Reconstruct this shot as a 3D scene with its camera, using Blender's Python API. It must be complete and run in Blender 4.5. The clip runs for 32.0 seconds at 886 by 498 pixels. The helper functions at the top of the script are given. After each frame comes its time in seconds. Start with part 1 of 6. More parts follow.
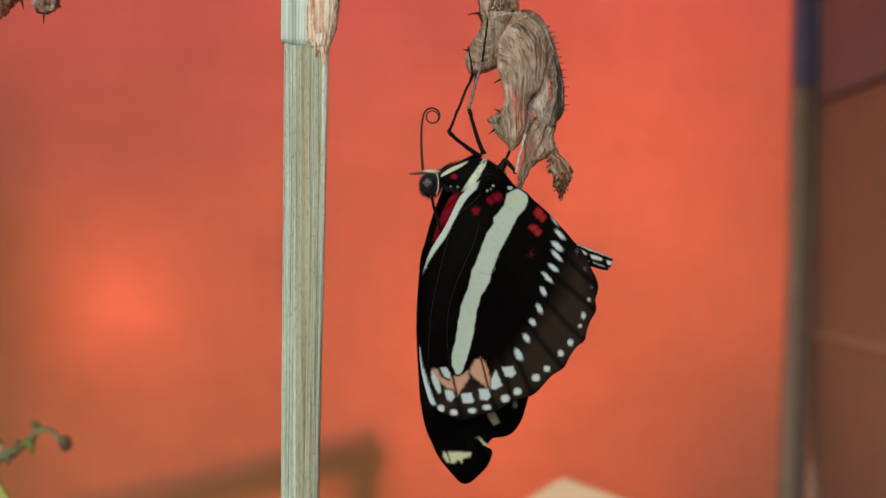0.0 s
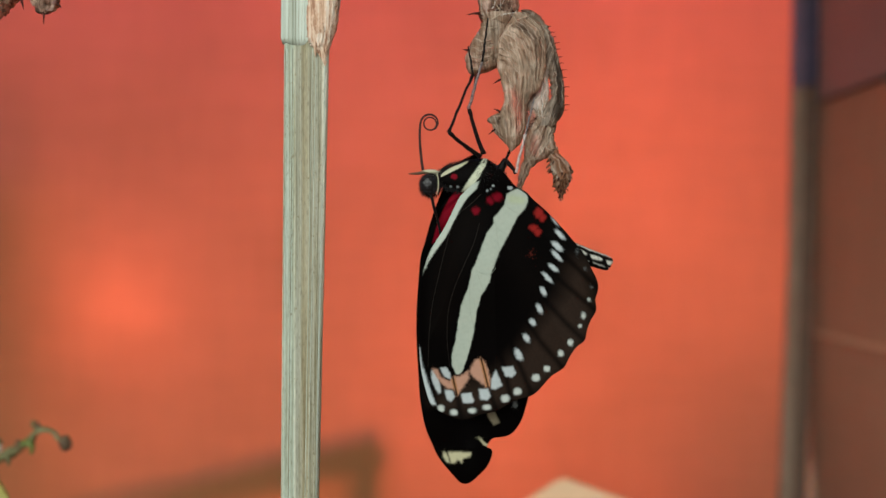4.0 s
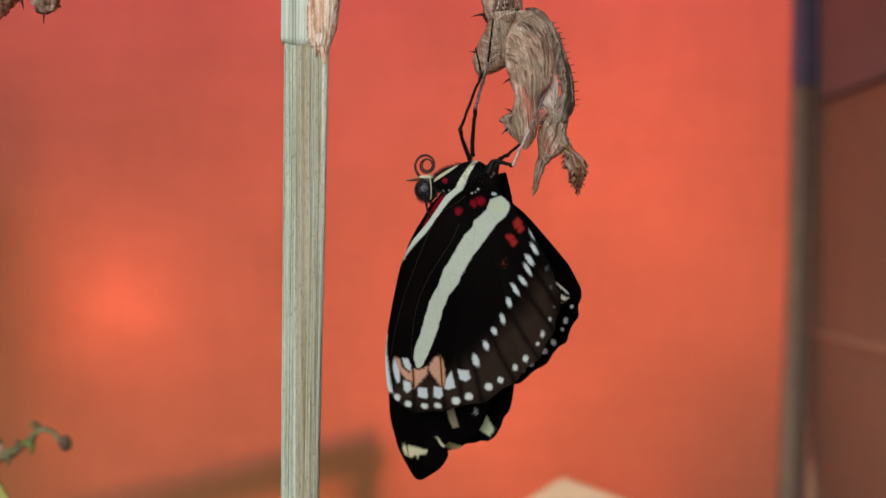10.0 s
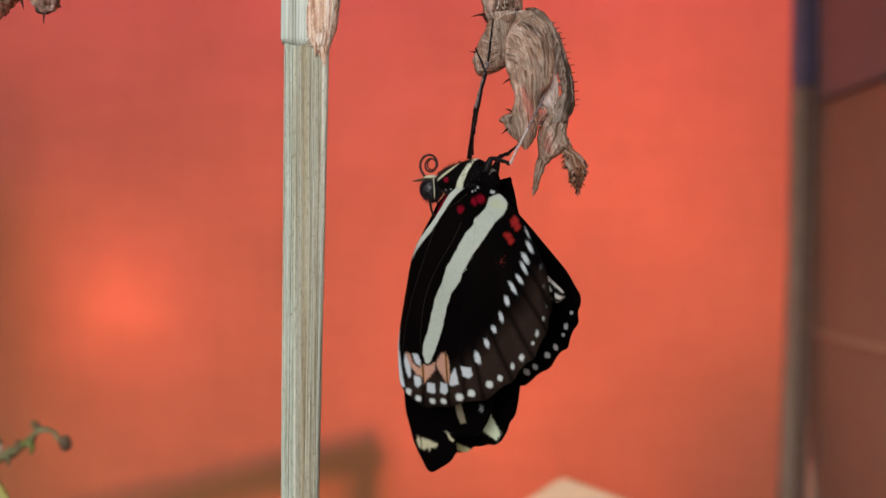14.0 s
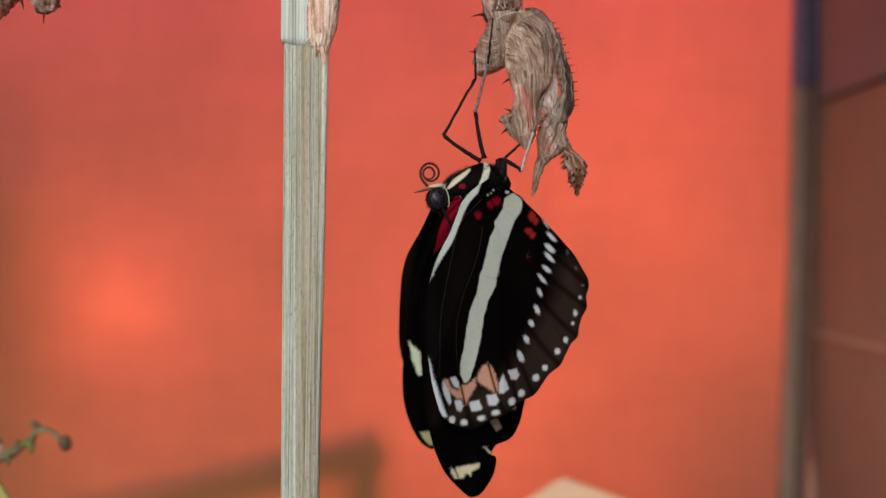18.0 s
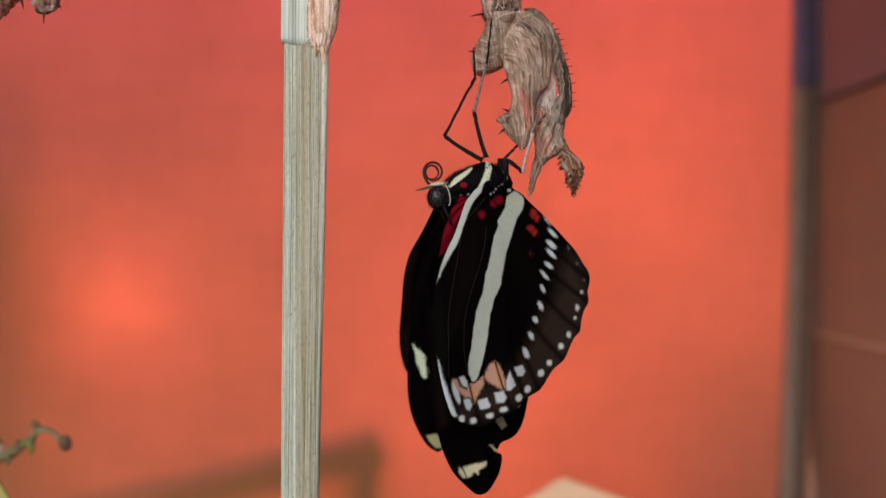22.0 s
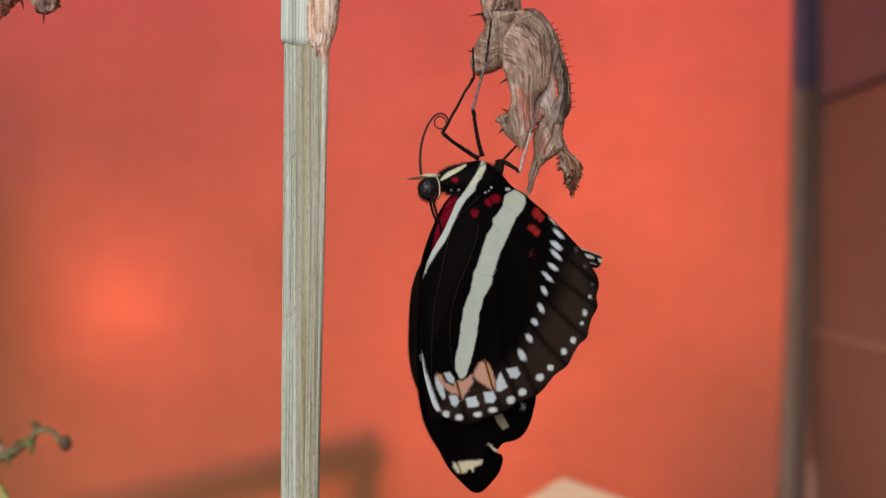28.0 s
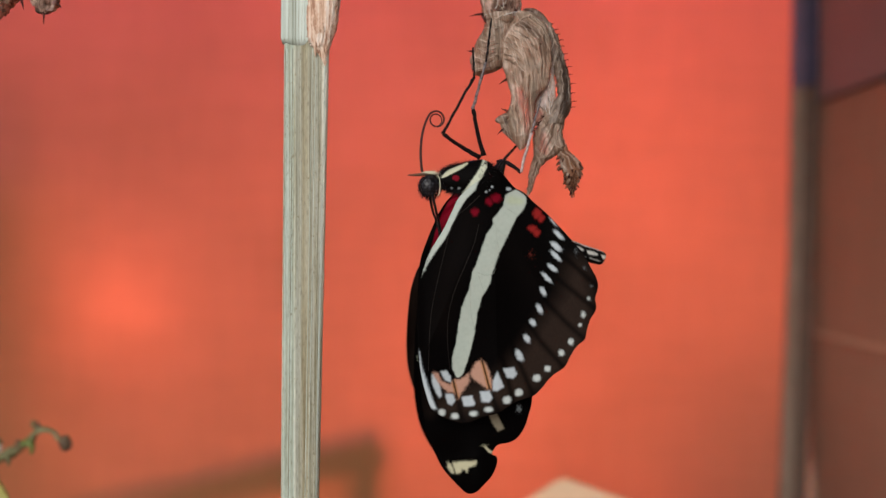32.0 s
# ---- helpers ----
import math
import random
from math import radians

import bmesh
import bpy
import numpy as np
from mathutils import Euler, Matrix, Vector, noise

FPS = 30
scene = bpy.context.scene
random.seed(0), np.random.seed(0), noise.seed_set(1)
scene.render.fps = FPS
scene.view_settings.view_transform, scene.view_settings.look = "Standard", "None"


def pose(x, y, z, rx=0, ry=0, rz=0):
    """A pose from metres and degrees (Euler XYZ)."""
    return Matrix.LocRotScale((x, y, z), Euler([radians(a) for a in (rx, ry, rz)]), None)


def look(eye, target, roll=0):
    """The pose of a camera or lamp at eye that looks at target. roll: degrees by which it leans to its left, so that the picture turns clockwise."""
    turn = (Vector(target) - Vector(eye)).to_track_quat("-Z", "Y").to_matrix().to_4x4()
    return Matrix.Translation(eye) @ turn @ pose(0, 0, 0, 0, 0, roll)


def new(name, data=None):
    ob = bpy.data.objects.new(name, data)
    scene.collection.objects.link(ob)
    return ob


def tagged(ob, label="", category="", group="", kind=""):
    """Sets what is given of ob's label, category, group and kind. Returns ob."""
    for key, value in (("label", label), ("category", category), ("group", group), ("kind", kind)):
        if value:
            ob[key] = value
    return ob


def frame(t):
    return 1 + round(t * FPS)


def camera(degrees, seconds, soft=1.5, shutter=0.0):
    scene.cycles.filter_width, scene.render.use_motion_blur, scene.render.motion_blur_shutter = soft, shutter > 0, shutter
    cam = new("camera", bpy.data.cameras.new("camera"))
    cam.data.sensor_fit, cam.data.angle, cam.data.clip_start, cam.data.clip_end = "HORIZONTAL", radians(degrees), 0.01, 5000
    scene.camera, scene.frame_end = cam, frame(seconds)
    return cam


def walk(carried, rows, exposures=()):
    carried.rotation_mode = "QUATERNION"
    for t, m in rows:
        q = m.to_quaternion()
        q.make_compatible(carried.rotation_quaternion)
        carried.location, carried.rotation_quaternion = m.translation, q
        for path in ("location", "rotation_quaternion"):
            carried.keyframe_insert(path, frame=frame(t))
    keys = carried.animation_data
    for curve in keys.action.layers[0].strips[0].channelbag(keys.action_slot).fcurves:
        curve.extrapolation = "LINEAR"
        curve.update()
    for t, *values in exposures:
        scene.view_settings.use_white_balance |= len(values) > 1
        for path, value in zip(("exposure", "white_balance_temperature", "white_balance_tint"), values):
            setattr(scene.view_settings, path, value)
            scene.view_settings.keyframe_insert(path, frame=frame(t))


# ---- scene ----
cam = camera(50, 32.0)
MM = 0.001
FLOOR = 150.0                      # the view's axis is 150 mm above the cage floor


def P(x, y, z):
    """A place in millimetres about the hanging butterfly, z measured from the view's axis."""
    return Vector((x * MM, y * MM, (z + FLOOR) * MM))


EYE = P(0, -140.11, 0)
walk(cam, [(0.0, look(EYE, P(0, 0, 0))), (32.0, look(EYE, P(0, 0, 0)))],
     [(0, 0, 6500, 4), (6, 0, 6500, 5), (8, 0, 6500, 5), (9.2, 0, 6500, 6), (10, 0, 6500, 12), (11, 0.01, 6500, 15), (17, 0.02, 6500, 20), (28, 0.02, 6500, 20), (30.5, 0.02, 6500, 17), (32, 0.02, 6500, 17)])
cam.data.dof.use_dof = True
cam.data.dof.focus_distance = 0.139
cam.data.dof.aperture_fstop = 10.5

# ---- light ----
world = bpy.data.worlds.new("world")
scene.world = world
world.use_nodes = True
wn = world.node_tree.nodes
sky = wn.new("ShaderNodeTexSky")
sky.sky_type, sky.sun_disc = "NISHITA", False
sky.sun_elevation, sky.sun_rotation = radians(40), radians(20)
world.node_tree.links.new(sky.outputs[0], wn["Background"].inputs[0])
wn["Background"].inputs[1].default_value = 0.06


def area_lamp(name, eye, target, size_x, size_y, watts, colour):
    data = bpy.data.lights.new(name, "AREA")
    data.shape, data.size, data.size_y, data.energy, data.color = "RECTANGLE", size_x, size_y, watts, colour
    ob = new(name, data)
    ob.matrix_world = look(eye, target)
    return ob


def bulb_lamp(name, eye, radius, watts, colour):
    data = bpy.data.lights.new(name, "POINT")
    data.shadow_soft_size, data.energy, data.color = radius, watts, colour
    ob = new(name, data)
    ob.location = eye
    return ob


# daylight of the room's window behind the camera, and of the window that the cage stands before
area_lamp("room_window_light", (-0.36, -1.28, 0.62), (0, 0, 0.15), 1.2, 0.9, 22.5, (0.99, 1.0, 0.95))
area_lamp("back_window_light", (0.08, 0.54, 0.155), (0.05, 0.2, 0.14), 0.35, 0.3, 1.34, (1.0, 1.0, 0.52))
# added violet lamp that turns the top of the cloth pinker
area_lamp("violet_tint_light", P(-45, 400, 260), P(-40, 210, 110), 0.5, 0.12, 2.0, (0.8, 0.8, 2.6))
# small unseen lamps added behind the cloth for its bright spots
for at, watts in (((-119, 233, -22), 0.065), ((66, 270, 39), 0.19), ((22, 280, -50), 0.2)):
    bulb_lamp("hot_spot_lamp", P(*at), 0.012, watts, (1.0, 0.95, 0.78))

# ---- materials ----


def material(name, rough=0.6, metal=0.0, spec=0.5):
    m = bpy.data.materials.new(name)
    m.use_nodes = True
    b = m.node_tree.nodes["Principled BSDF"]
    b.inputs["Roughness"].default_value, b.inputs["Metallic"].default_value = rough, metal
    b.inputs["Specular IOR Level"].default_value = spec
    return m, m.node_tree.nodes, m.node_tree.links, b


def texture(n, l, scale, stretch=(1, 1, 1), detail=4.0, rough=0.6):
    """A noise in object space, scale in features per metre."""
    co, mp, tx = n.new("ShaderNodeTexCoord"), n.new("ShaderNodeMapping"), n.new("ShaderNodeTexNoise")
    mp.inputs["Scale"].default_value = stretch
    tx.inputs["Scale"].default_value, tx.inputs["Detail"].default_value, tx.inputs["Roughness"].default_value = scale, detail, rough
    l.new(co.outputs["Object"], mp.inputs["Vector"])
    l.new(mp.outputs["Vector"], tx.inputs["Vector"])
    return tx.outputs["Fac"]


def ramp(n, l, fac, stops):
    r = n.new("ShaderNodeValToRGB")
    while len(r.color_ramp.elements) < len(stops):
        r.color_ramp.elements.new(0.5)
    for e, (at, c) in zip(r.color_ramp.elements, stops):
        e.position, e.color = at, (*c, 1)
    l.new(fac, r.inputs["Fac"])
    return r.outputs["Color"]


def relief(n, l, b, fac, strength, distance):
    bump = n.new("ShaderNodeBump")
    bump.inputs["Strength"].default_value, bump.inputs["Distance"].default_value = strength, distance
    l.new(fac, bump.inputs["Height"])
    l.new(bump.outputs["Normal"], b.inputs["Normal"])


def mottled(name, stops, scale, stretch=(1, 1, 1), rough=0.6, bump=0.3, depth=0.0002, spec=0.4, fine=None):
    m, n, l, b = material(name, rough, spec=spec)
    fac = texture(n, l, scale, stretch)
    l.new(ramp(n, l, fac, stops), b.inputs["Base Color"])
    relief(n, l, b, texture(n, l, fine or scale * 3, stretch), bump, depth)
    return m


def painted(name, rough, bump, spec=0.4, sheen=0.0, grain=9000):
    """Takes its colours from the mesh's own colour layer (scales and hair of the insect)."""
    m, n, l, b = material(name, rough, spec=spec)
    at, mul = n.new("ShaderNodeVertexColor"), n.new("ShaderNodeMixRGB")
    at.layer_name = "Col"
    mul.blend_type, mul.inputs[0].default_value = "MULTIPLY", 1.0
    l.new(at.outputs["Color"], mul.inputs[1])
    l.new(ramp(n, l, texture(n, l, grain * 0.2, detail=6), [(0.25, (0.92, 0.92, 0.92)), (0.75, (1.06, 1.05, 1.05))]), mul.inputs[2])
    l.new(mul.outputs[0], b.inputs["Base Color"])
    b.inputs["Sheen Weight"].default_value = sheen
    relief(n, l, b, texture(n, l, grain), bump, 0.00006)
    return m


def cloth(name, front, through_colour, share):
    """Thin woven fabric: a dull front and the light that comes through it."""
    m = bpy.data.materials.new(name)
    m.use_nodes = True
    n, l = m.node_tree.nodes, m.node_tree.links
    n.remove(n["Principled BSDF"])
    d, t, mix = n.new("ShaderNodeBsdfDiffuse"), n.new("ShaderNodeBsdfTranslucent"), n.new("ShaderNodeMixShader")
    mix.inputs[0].default_value = share
    warp = texture(n, l, 420, (1, 1, 0.08), 3)
    weft = texture(n, l, 360, (0.10, 0.10, 1), 3)
    blot = texture(n, l, 14, detail=3)
    both, all3 = n.new("ShaderNodeMath"), n.new("ShaderNodeMath")
    both.operation = all3.operation = "ADD"
    l.new(warp, both.inputs[0]), l.new(weft, both.inputs[1])
    half = n.new("ShaderNodeMath")
    half.operation, half.inputs[1].default_value = "MULTIPLY", 0.5
    l.new(both.outputs[0], half.inputs[0])
    quarter = n.new("ShaderNodeMath")
    quarter.operation, quarter.inputs[1].default_value = "MULTIPLY", 0.5
    l.new(blot, quarter.inputs[0])
    half2 = n.new("ShaderNodeMath")
    half2.operation, half2.inputs[1].default_value = "MULTIPLY", 0.5
    l.new(half.outputs[0], half2.inputs[0])
    l.new(half2.outputs[0], all3.inputs[0]), l.new(quarter.outputs[0], all3.inputs[1])
    for shader, c in ((d, front), (t, through_colour)):
        l.new(ramp(n, l, all3.outputs[0], [(0.3, tuple(v * 0.85 for v in c)), (0.7, tuple(min(1, v * 1.14) for v in c))]), shader.inputs["Color"])
    l.new(d.outputs[0], mix.inputs[1]), l.new(t.outputs[0], mix.inputs[2])
    l.new(mix.outputs[0], n["Material Output"].inputs["Surface"])
    return m


def papery(name, stops, scale, stretch, share, rough=0.5, holes=0.0):
    """Dry thin skin with streaks, which lets some light through; holes is the share of it that is worn to a clear film."""
    m, n, l, b = material(name, rough, spec=0.35)
    streak, fleck = texture(n, l, scale, stretch, 6, 0.65), texture(n, l, scale * 0.3, detail=3)
    mix = n.new("ShaderNodeMath")
    mix.operation = "ADD"
    half = n.new("ShaderNodeMath")
    half.operation, half.inputs[1].default_value = "MULTIPLY", 0.5
    l.new(streak, mix.inputs[0]), l.new(fleck, mix.inputs[1])
    l.new(mix.outputs[0], half.inputs[0])
    colour = ramp(n, l, half.outputs[0], stops)
    l.new(colour, b.inputs["Base Color"])
    relief(n, l, b, texture(n, l, scale * 1.6, stretch, 5), 0.9, 0.0006)
    t, ms = n.new("ShaderNodeBsdfTranslucent"), n.new("ShaderNodeMixShader")
    tint = n.new("ShaderNodeMixRGB")           # what comes through is redder than what is thrown back
    tint.blend_type, tint.inputs[0].default_value, tint.inputs[2].default_value = "MULTIPLY", 1.0, (1.35, 0.95, 0.8, 1)
    l.new(colour, tint.inputs[1])
    l.new(tint.outputs[0], t.inputs["Color"])
    ms.inputs[0].default_value = share
    l.new(b.outputs[0], ms.inputs[1]), l.new(t.outputs[0], ms.inputs[2])
    if holes:
        clear, worn = n.new("ShaderNodeBsdfTransparent"), n.new("ShaderNodeMixShader")
        patch = ramp(n, l, texture(n, l, 260, (1, 1, 0.5), 3), [(0.5, (0, 0, 0)), (0.68, (holes, holes, holes))])
        l.new(patch, worn.inputs[0])
        l.new(ms.outputs[0], worn.inputs[1]), l.new(clear.outputs[0], worn.inputs[2])
        ms = worn
    l.new(ms.outputs[0], n["Material Output"].inputs["Surface"])
    return m


def shed_skin(name):
    """Dry shed skin: colours of the mesh's own layer under fine streaks; its alpha says where the skin is worn to a clear film."""
    m, n, l, b = material(name, 0.42, spec=0.4)
    at, mul = n.new("ShaderNodeVertexColor"), n.new("ShaderNodeMixRGB")
    at.layer_name = "Col"
    mul.blend_type, mul.inputs[0].default_value = "MULTIPLY", 1.0
    l.new(at.outputs["Color"], mul.inputs[1])
    l.new(ramp(n, l, texture(n, l, 2600, (1, 1, 0.35), 5), [(0.3, (0.72, 0.7, 0.68)), (0.7, (1.18, 1.17, 1.16))]), mul.inputs[2])
    l.new(mul.outputs[0], b.inputs["Base Color"])
    relief(n, l, b, texture(n, l, 2400, (1, 1, 0.4), 5), 0.7, 0.0003)
    t, tint = n.new("ShaderNodeBsdfTranslucent"), n.new("ShaderNodeMixRGB")
    tint.blend_type, tint.inputs[0].default_value, tint.inputs[2].default_value = "MULTIPLY", 1.0, (1.3, 0.95, 0.85, 1)
    l.new(mul.outputs[0], tint.inputs[1])
    l.new(tint.outputs[0], t.inputs["Color"])
    glow, clear, worn = n.new("ShaderNodeMixShader"), n.new("ShaderNodeBsdfTransparent"), n.new("ShaderNodeMixShader")
    glow.inputs[0].default_value = 0.3
    l.new(b.outputs[0], glow.inputs[1]), l.new(t.outputs[0], glow.inputs[2])
    l.new(at.outputs["Alpha"], worn.inputs[0])
    l.new(clear.outputs[0], worn.inputs[1]), l.new(glow.outputs[0], worn.inputs[2])
    l.new(worn.outputs[0], n["Material Output"].inputs["Surface"])
    return m


M_CLOTH = cloth("red_brown_cloth", (0.42, 0.24, 0.11), (0.83, 0.29, 0.2), 0.55)
M_SIDE = cloth("brown_cloth", (0.41, 0.25, 0.175), (0.22, 0.09, 0.05), 0.2)
# the side cloth again, with the top corner's purple cast in its colour
M_SIDE_CAST = cloth("brown_cloth_purple_cast", (0.37, 0.235, 0.235), (0.2, 0.09, 0.09), 0.2)
M_BINDING = mottled("binding_tape", [(0.3, (0.17, 0.125, 0.09)), (0.7, (0.29, 0.21, 0.155))], 300, (1, 1, 0.3), 0.85, 0.4)
# upper tape: the bluish cast near the top is put into the colour
M_BINDING_CAST = mottled("binding_tape_cast", [(0.3, (0.10, 0.085, 0.13)), (0.7, (0.18, 0.15, 0.22))], 300, (1, 1, 0.3), 0.85, 0.4)
M_FOLD = mottled("dark_fold", [(0.3, (0.12, 0.085, 0.08)), (0.7, (0.2, 0.14, 0.13))], 300, rough=0.85)
M_SEAM = mottled("seam", [(0.3, (0.46, 0.30, 0.2)), (0.7, (0.62, 0.42, 0.29))], 500, rough=0.85)
M_DARK = mottled("dark_piping", [(0.3, (0.085, 0.055, 0.038)), (0.7, (0.14, 0.09, 0.065))], 400, rough=0.8)
# upper piping, coloured for the same bluish cast
M_DARK_CAST = mottled("dark_piping_cast", [(0.3, (0.045, 0.04, 0.075)), (0.7, (0.08, 0.07, 0.12))], 400, rough=0.8)
M_WALL = mottled("plaster", [(0.3, (0.20, 0.18, 0.16)), (0.7, (0.26, 0.24, 0.21))], 30, rough=0.9, depth=0.001)
M_FLOOR = mottled("cage_floor_cloth", [(0.3, (0.22, 0.13, 0.08)), (0.7, (0.3, 0.18, 0.11))], 120, rough=0.9)
M_BOARD = mottled("dark_board", [(0.3, (0.12, 0.07, 0.04)), (0.7, (0.2, 0.12, 0.07))], 90, (1, 1, 6), 0.7)
M_PALEWOOD = mottled("pale_wood", [(0.2, (0.84, 0.56, 0.34)), (0.8, (0.95, 0.70, 0.47))], 160, (6, 1, 6), 0.6)
M_WING = painted("wing_scales", 0.5, 0.25, 0.012)
M_BODY = painted("body_scales", 0.7, 0.8, 0.06, 0.0, 4000)
M_VEIN = mottled("vein", [(0.3, (0.011, 0.009, 0.008)), (0.7, (0.024, 0.019, 0.016))], 3000, rough=0.6, spec=0.1)
# darker than the pale band, to paint the shade of its creases
M_BAND_CREASE = mottled("band_crease", [(0.3, (0.25, 0.29, 0.24)), (0.7, (0.33, 0.38, 0.32))], 3000, rough=0.5)
M_BLACK = mottled("black_chitin", [(0.3, (0.003, 0.0026, 0.003)), (0.7, (0.010, 0.008, 0.008))], 2500, rough=0.4, spec=0.11)
M_EYE, eye_n, eye_l, eye_b = material("eye_facets", 0.35, spec=0.35)
cells, cell_co = eye_n.new("ShaderNodeTexVoronoi"), eye_n.new("ShaderNodeTexCoord")
cells.inputs["Scale"].default_value, cells.inputs["Randomness"].default_value = 2100, 0.25
eye_l.new(cell_co.outputs["Object"], cells.inputs["Vector"])
eye_l.new(ramp(eye_n, eye_l, cells.outputs["Distance"], [(0.0, (0.045, 0.048, 0.06)), (0.3, (0.02, 0.021, 0.027)), (0.55, (0.002, 0.002, 0.003))]), eye_b.inputs["Base Color"])
relief(eye_n, eye_l, eye_b, cells.outputs["Distance"], 0.5, 0.0001)
M_GREYLEG = mottled("grey_scaled_leg", [(0.3, (0.03, 0.027, 0.03)), (0.7, (0.26, 0.22, 0.22))], 2500, (1, 1, 0.6), 0.45)
M_PALELEG = mottled("pale_leg", [(0.3, (0.30, 0.25, 0.24)), (0.7, (0.58, 0.50, 0.48))], 2000, rough=0.4)
M_TONGUE = mottled("proboscis", [(0.3, (0.022, 0.007, 0.006)), (0.7, (0.032, 0.011, 0.009))], 800, rough=0.45, bump=0.1)
M_HAIR = mottled("hair", [(0.3, (0.004, 0.0035, 0.004)), (0.7, (0.011, 0.010, 0.011))], 3000, rough=0.5, spec=0.12)
M_CREAM = mottled("cream_scales", [(0.3, (0.46, 0.48, 0.33)), (0.7, (0.62, 0.64, 0.48))], 3000, rough=0.6)
M_SHELL = papery("dry_papery_shell", [(0.38, (0.065, 0.035, 0.025)), (0.45, (0.25, 0.16, 0.115)), (0.53, (0.60, 0.455, 0.355)), (0.62, (0.92, 0.84, 0.74))], 1100, (1, 1, 0.25), 0.5, 0.5, 0.35)
M_SHELLIN = papery("shell_inside", [(0.37, (0.10, 0.065, 0.045)), (0.45, (0.30, 0.225, 0.155)), (0.53, (0.62, 0.52, 0.40)), (0.63, (0.88, 0.80, 0.68))], 900, (1, 1, 0.3), 0.5, 0.5, 0.25)
M_RIB = mottled("shell_rib", [(0.3, (0.36, 0.25, 0.16)), (0.7, (0.58, 0.45, 0.32))], 900, rough=0.5)
M_FRONDS = papery("shell_fronds", [(0.34, (0.07, 0.03, 0.02)), (0.47, (0.18, 0.08, 0.04)), (0.58, (0.30, 0.155, 0.075)), (0.7, (0.46, 0.29, 0.165))], 1200, (1, 1, 0.5), 0.15)
M_SPINE = mottled("dark_spine", [(0.3, (0.03, 0.012, 0.01)), (0.7, (0.09, 0.03, 0.02))], 2000, rough=0.6, spec=0.12)
M_SHED = shed_skin("shed_skin")
M_SILK = mottled("silk", [(0.3, (0.7, 0.68, 0.64)), (0.7, (0.85, 0.83, 0.8))], 2000, rough=0.35)
M_BAMBOO = mottled("bamboo", [(0.34, (0.52, 0.47, 0.35)), (0.46, (0.84, 0.82, 0.74)), (0.54, (0.94, 0.94, 0.9)), (0.66, (1.0, 1.0, 1.0))], 2300, (1, 1, 0.012), 0.45, 0.8, 0.0003, fine=3600)
bam_n, bam_l = M_BAMBOO.node_tree.nodes, M_BAMBOO.node_tree.links
bam_b = bam_n["Principled BSDF"]
bam_streak = bam_b.inputs["Base Color"].links[0].from_socket
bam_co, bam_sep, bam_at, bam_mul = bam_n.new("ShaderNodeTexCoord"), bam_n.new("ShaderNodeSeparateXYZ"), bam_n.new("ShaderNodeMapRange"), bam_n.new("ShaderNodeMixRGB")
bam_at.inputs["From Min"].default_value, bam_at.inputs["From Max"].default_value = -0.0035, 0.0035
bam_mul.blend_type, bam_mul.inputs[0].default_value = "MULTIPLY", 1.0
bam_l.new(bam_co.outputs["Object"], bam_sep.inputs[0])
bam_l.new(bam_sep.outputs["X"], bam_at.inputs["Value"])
# pale skin with painted bright glints at both rims, olive pith between them
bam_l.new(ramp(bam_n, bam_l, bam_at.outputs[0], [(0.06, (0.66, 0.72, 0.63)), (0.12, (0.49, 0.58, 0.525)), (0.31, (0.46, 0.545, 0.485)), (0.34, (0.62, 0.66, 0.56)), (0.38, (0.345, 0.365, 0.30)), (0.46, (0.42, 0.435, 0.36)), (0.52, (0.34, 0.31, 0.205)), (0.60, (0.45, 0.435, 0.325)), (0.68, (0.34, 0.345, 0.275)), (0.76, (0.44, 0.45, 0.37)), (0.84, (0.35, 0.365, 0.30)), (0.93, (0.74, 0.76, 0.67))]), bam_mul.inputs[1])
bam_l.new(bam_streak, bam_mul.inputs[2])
bam_fleck = bam_n.new("ShaderNodeMixRGB")      # short flecks along the fibres
bam_fleck.blend_type, bam_fleck.inputs[0].default_value = "MULTIPLY", 1.0
bam_l.new(bam_mul.outputs[0], bam_fleck.inputs[1])
bam_l.new(ramp(bam_n, bam_l, texture(bam_n, bam_l, 4200, (1, 1, 0.22), 3), [(0.30, (0.68, 0.66, 0.62)), (0.45, (0.97, 0.97, 0.97)), (0.58, (1.0, 1.0, 1.0)), (0.70, (1.22, 1.2, 1.15))]), bam_fleck.inputs[2])
bam_l.new(bam_fleck.outputs[0], bam_b.inputs["Base Color"])
M_STRAND = mottled("olive_strand", [(0.3, (0.13, 0.105, 0.05)), (0.6, (0.25, 0.22, 0.12))], 1500, (1, 1, 0.05), 0.5)
M_SHEATH = mottled("bamboo_skin", [(0.33, (0.24, 0.28, 0.22)), (0.44, (0.44, 0.51, 0.44)), (0.54, (0.50, 0.59, 0.53)), (0.64, (0.60, 0.69, 0.62))], 2300, (1, 1, 0.01), 0.45, 0.6, 0.0003, fine=3600)
M_TORN = mottled("torn_fibres", [(0.36, (0.42, 0.22, 0.135)), (0.44, (0.74, 0.50, 0.35)), (0.54, (0.88, 0.70, 0.56)), (0.64, (0.92, 0.82, 0.72))], 2100, (1, 1, 0.05), 0.55, 0.8, 0.0004)
M_TWIG = mottled("green_twig", [(0.3, (0.10, 0.085, 0.04)), (0.55, (0.17, 0.17, 0.075)), (0.75, (0.3, 0.26, 0.15))], 500, rough=0.7, bump=0.8)
M_LEAFLET = mottled("green_leaflet", [(0.3, (0.10, 0.14, 0.03)), (0.7, (0.2, 0.25, 0.07))], 400, rough=0.6)
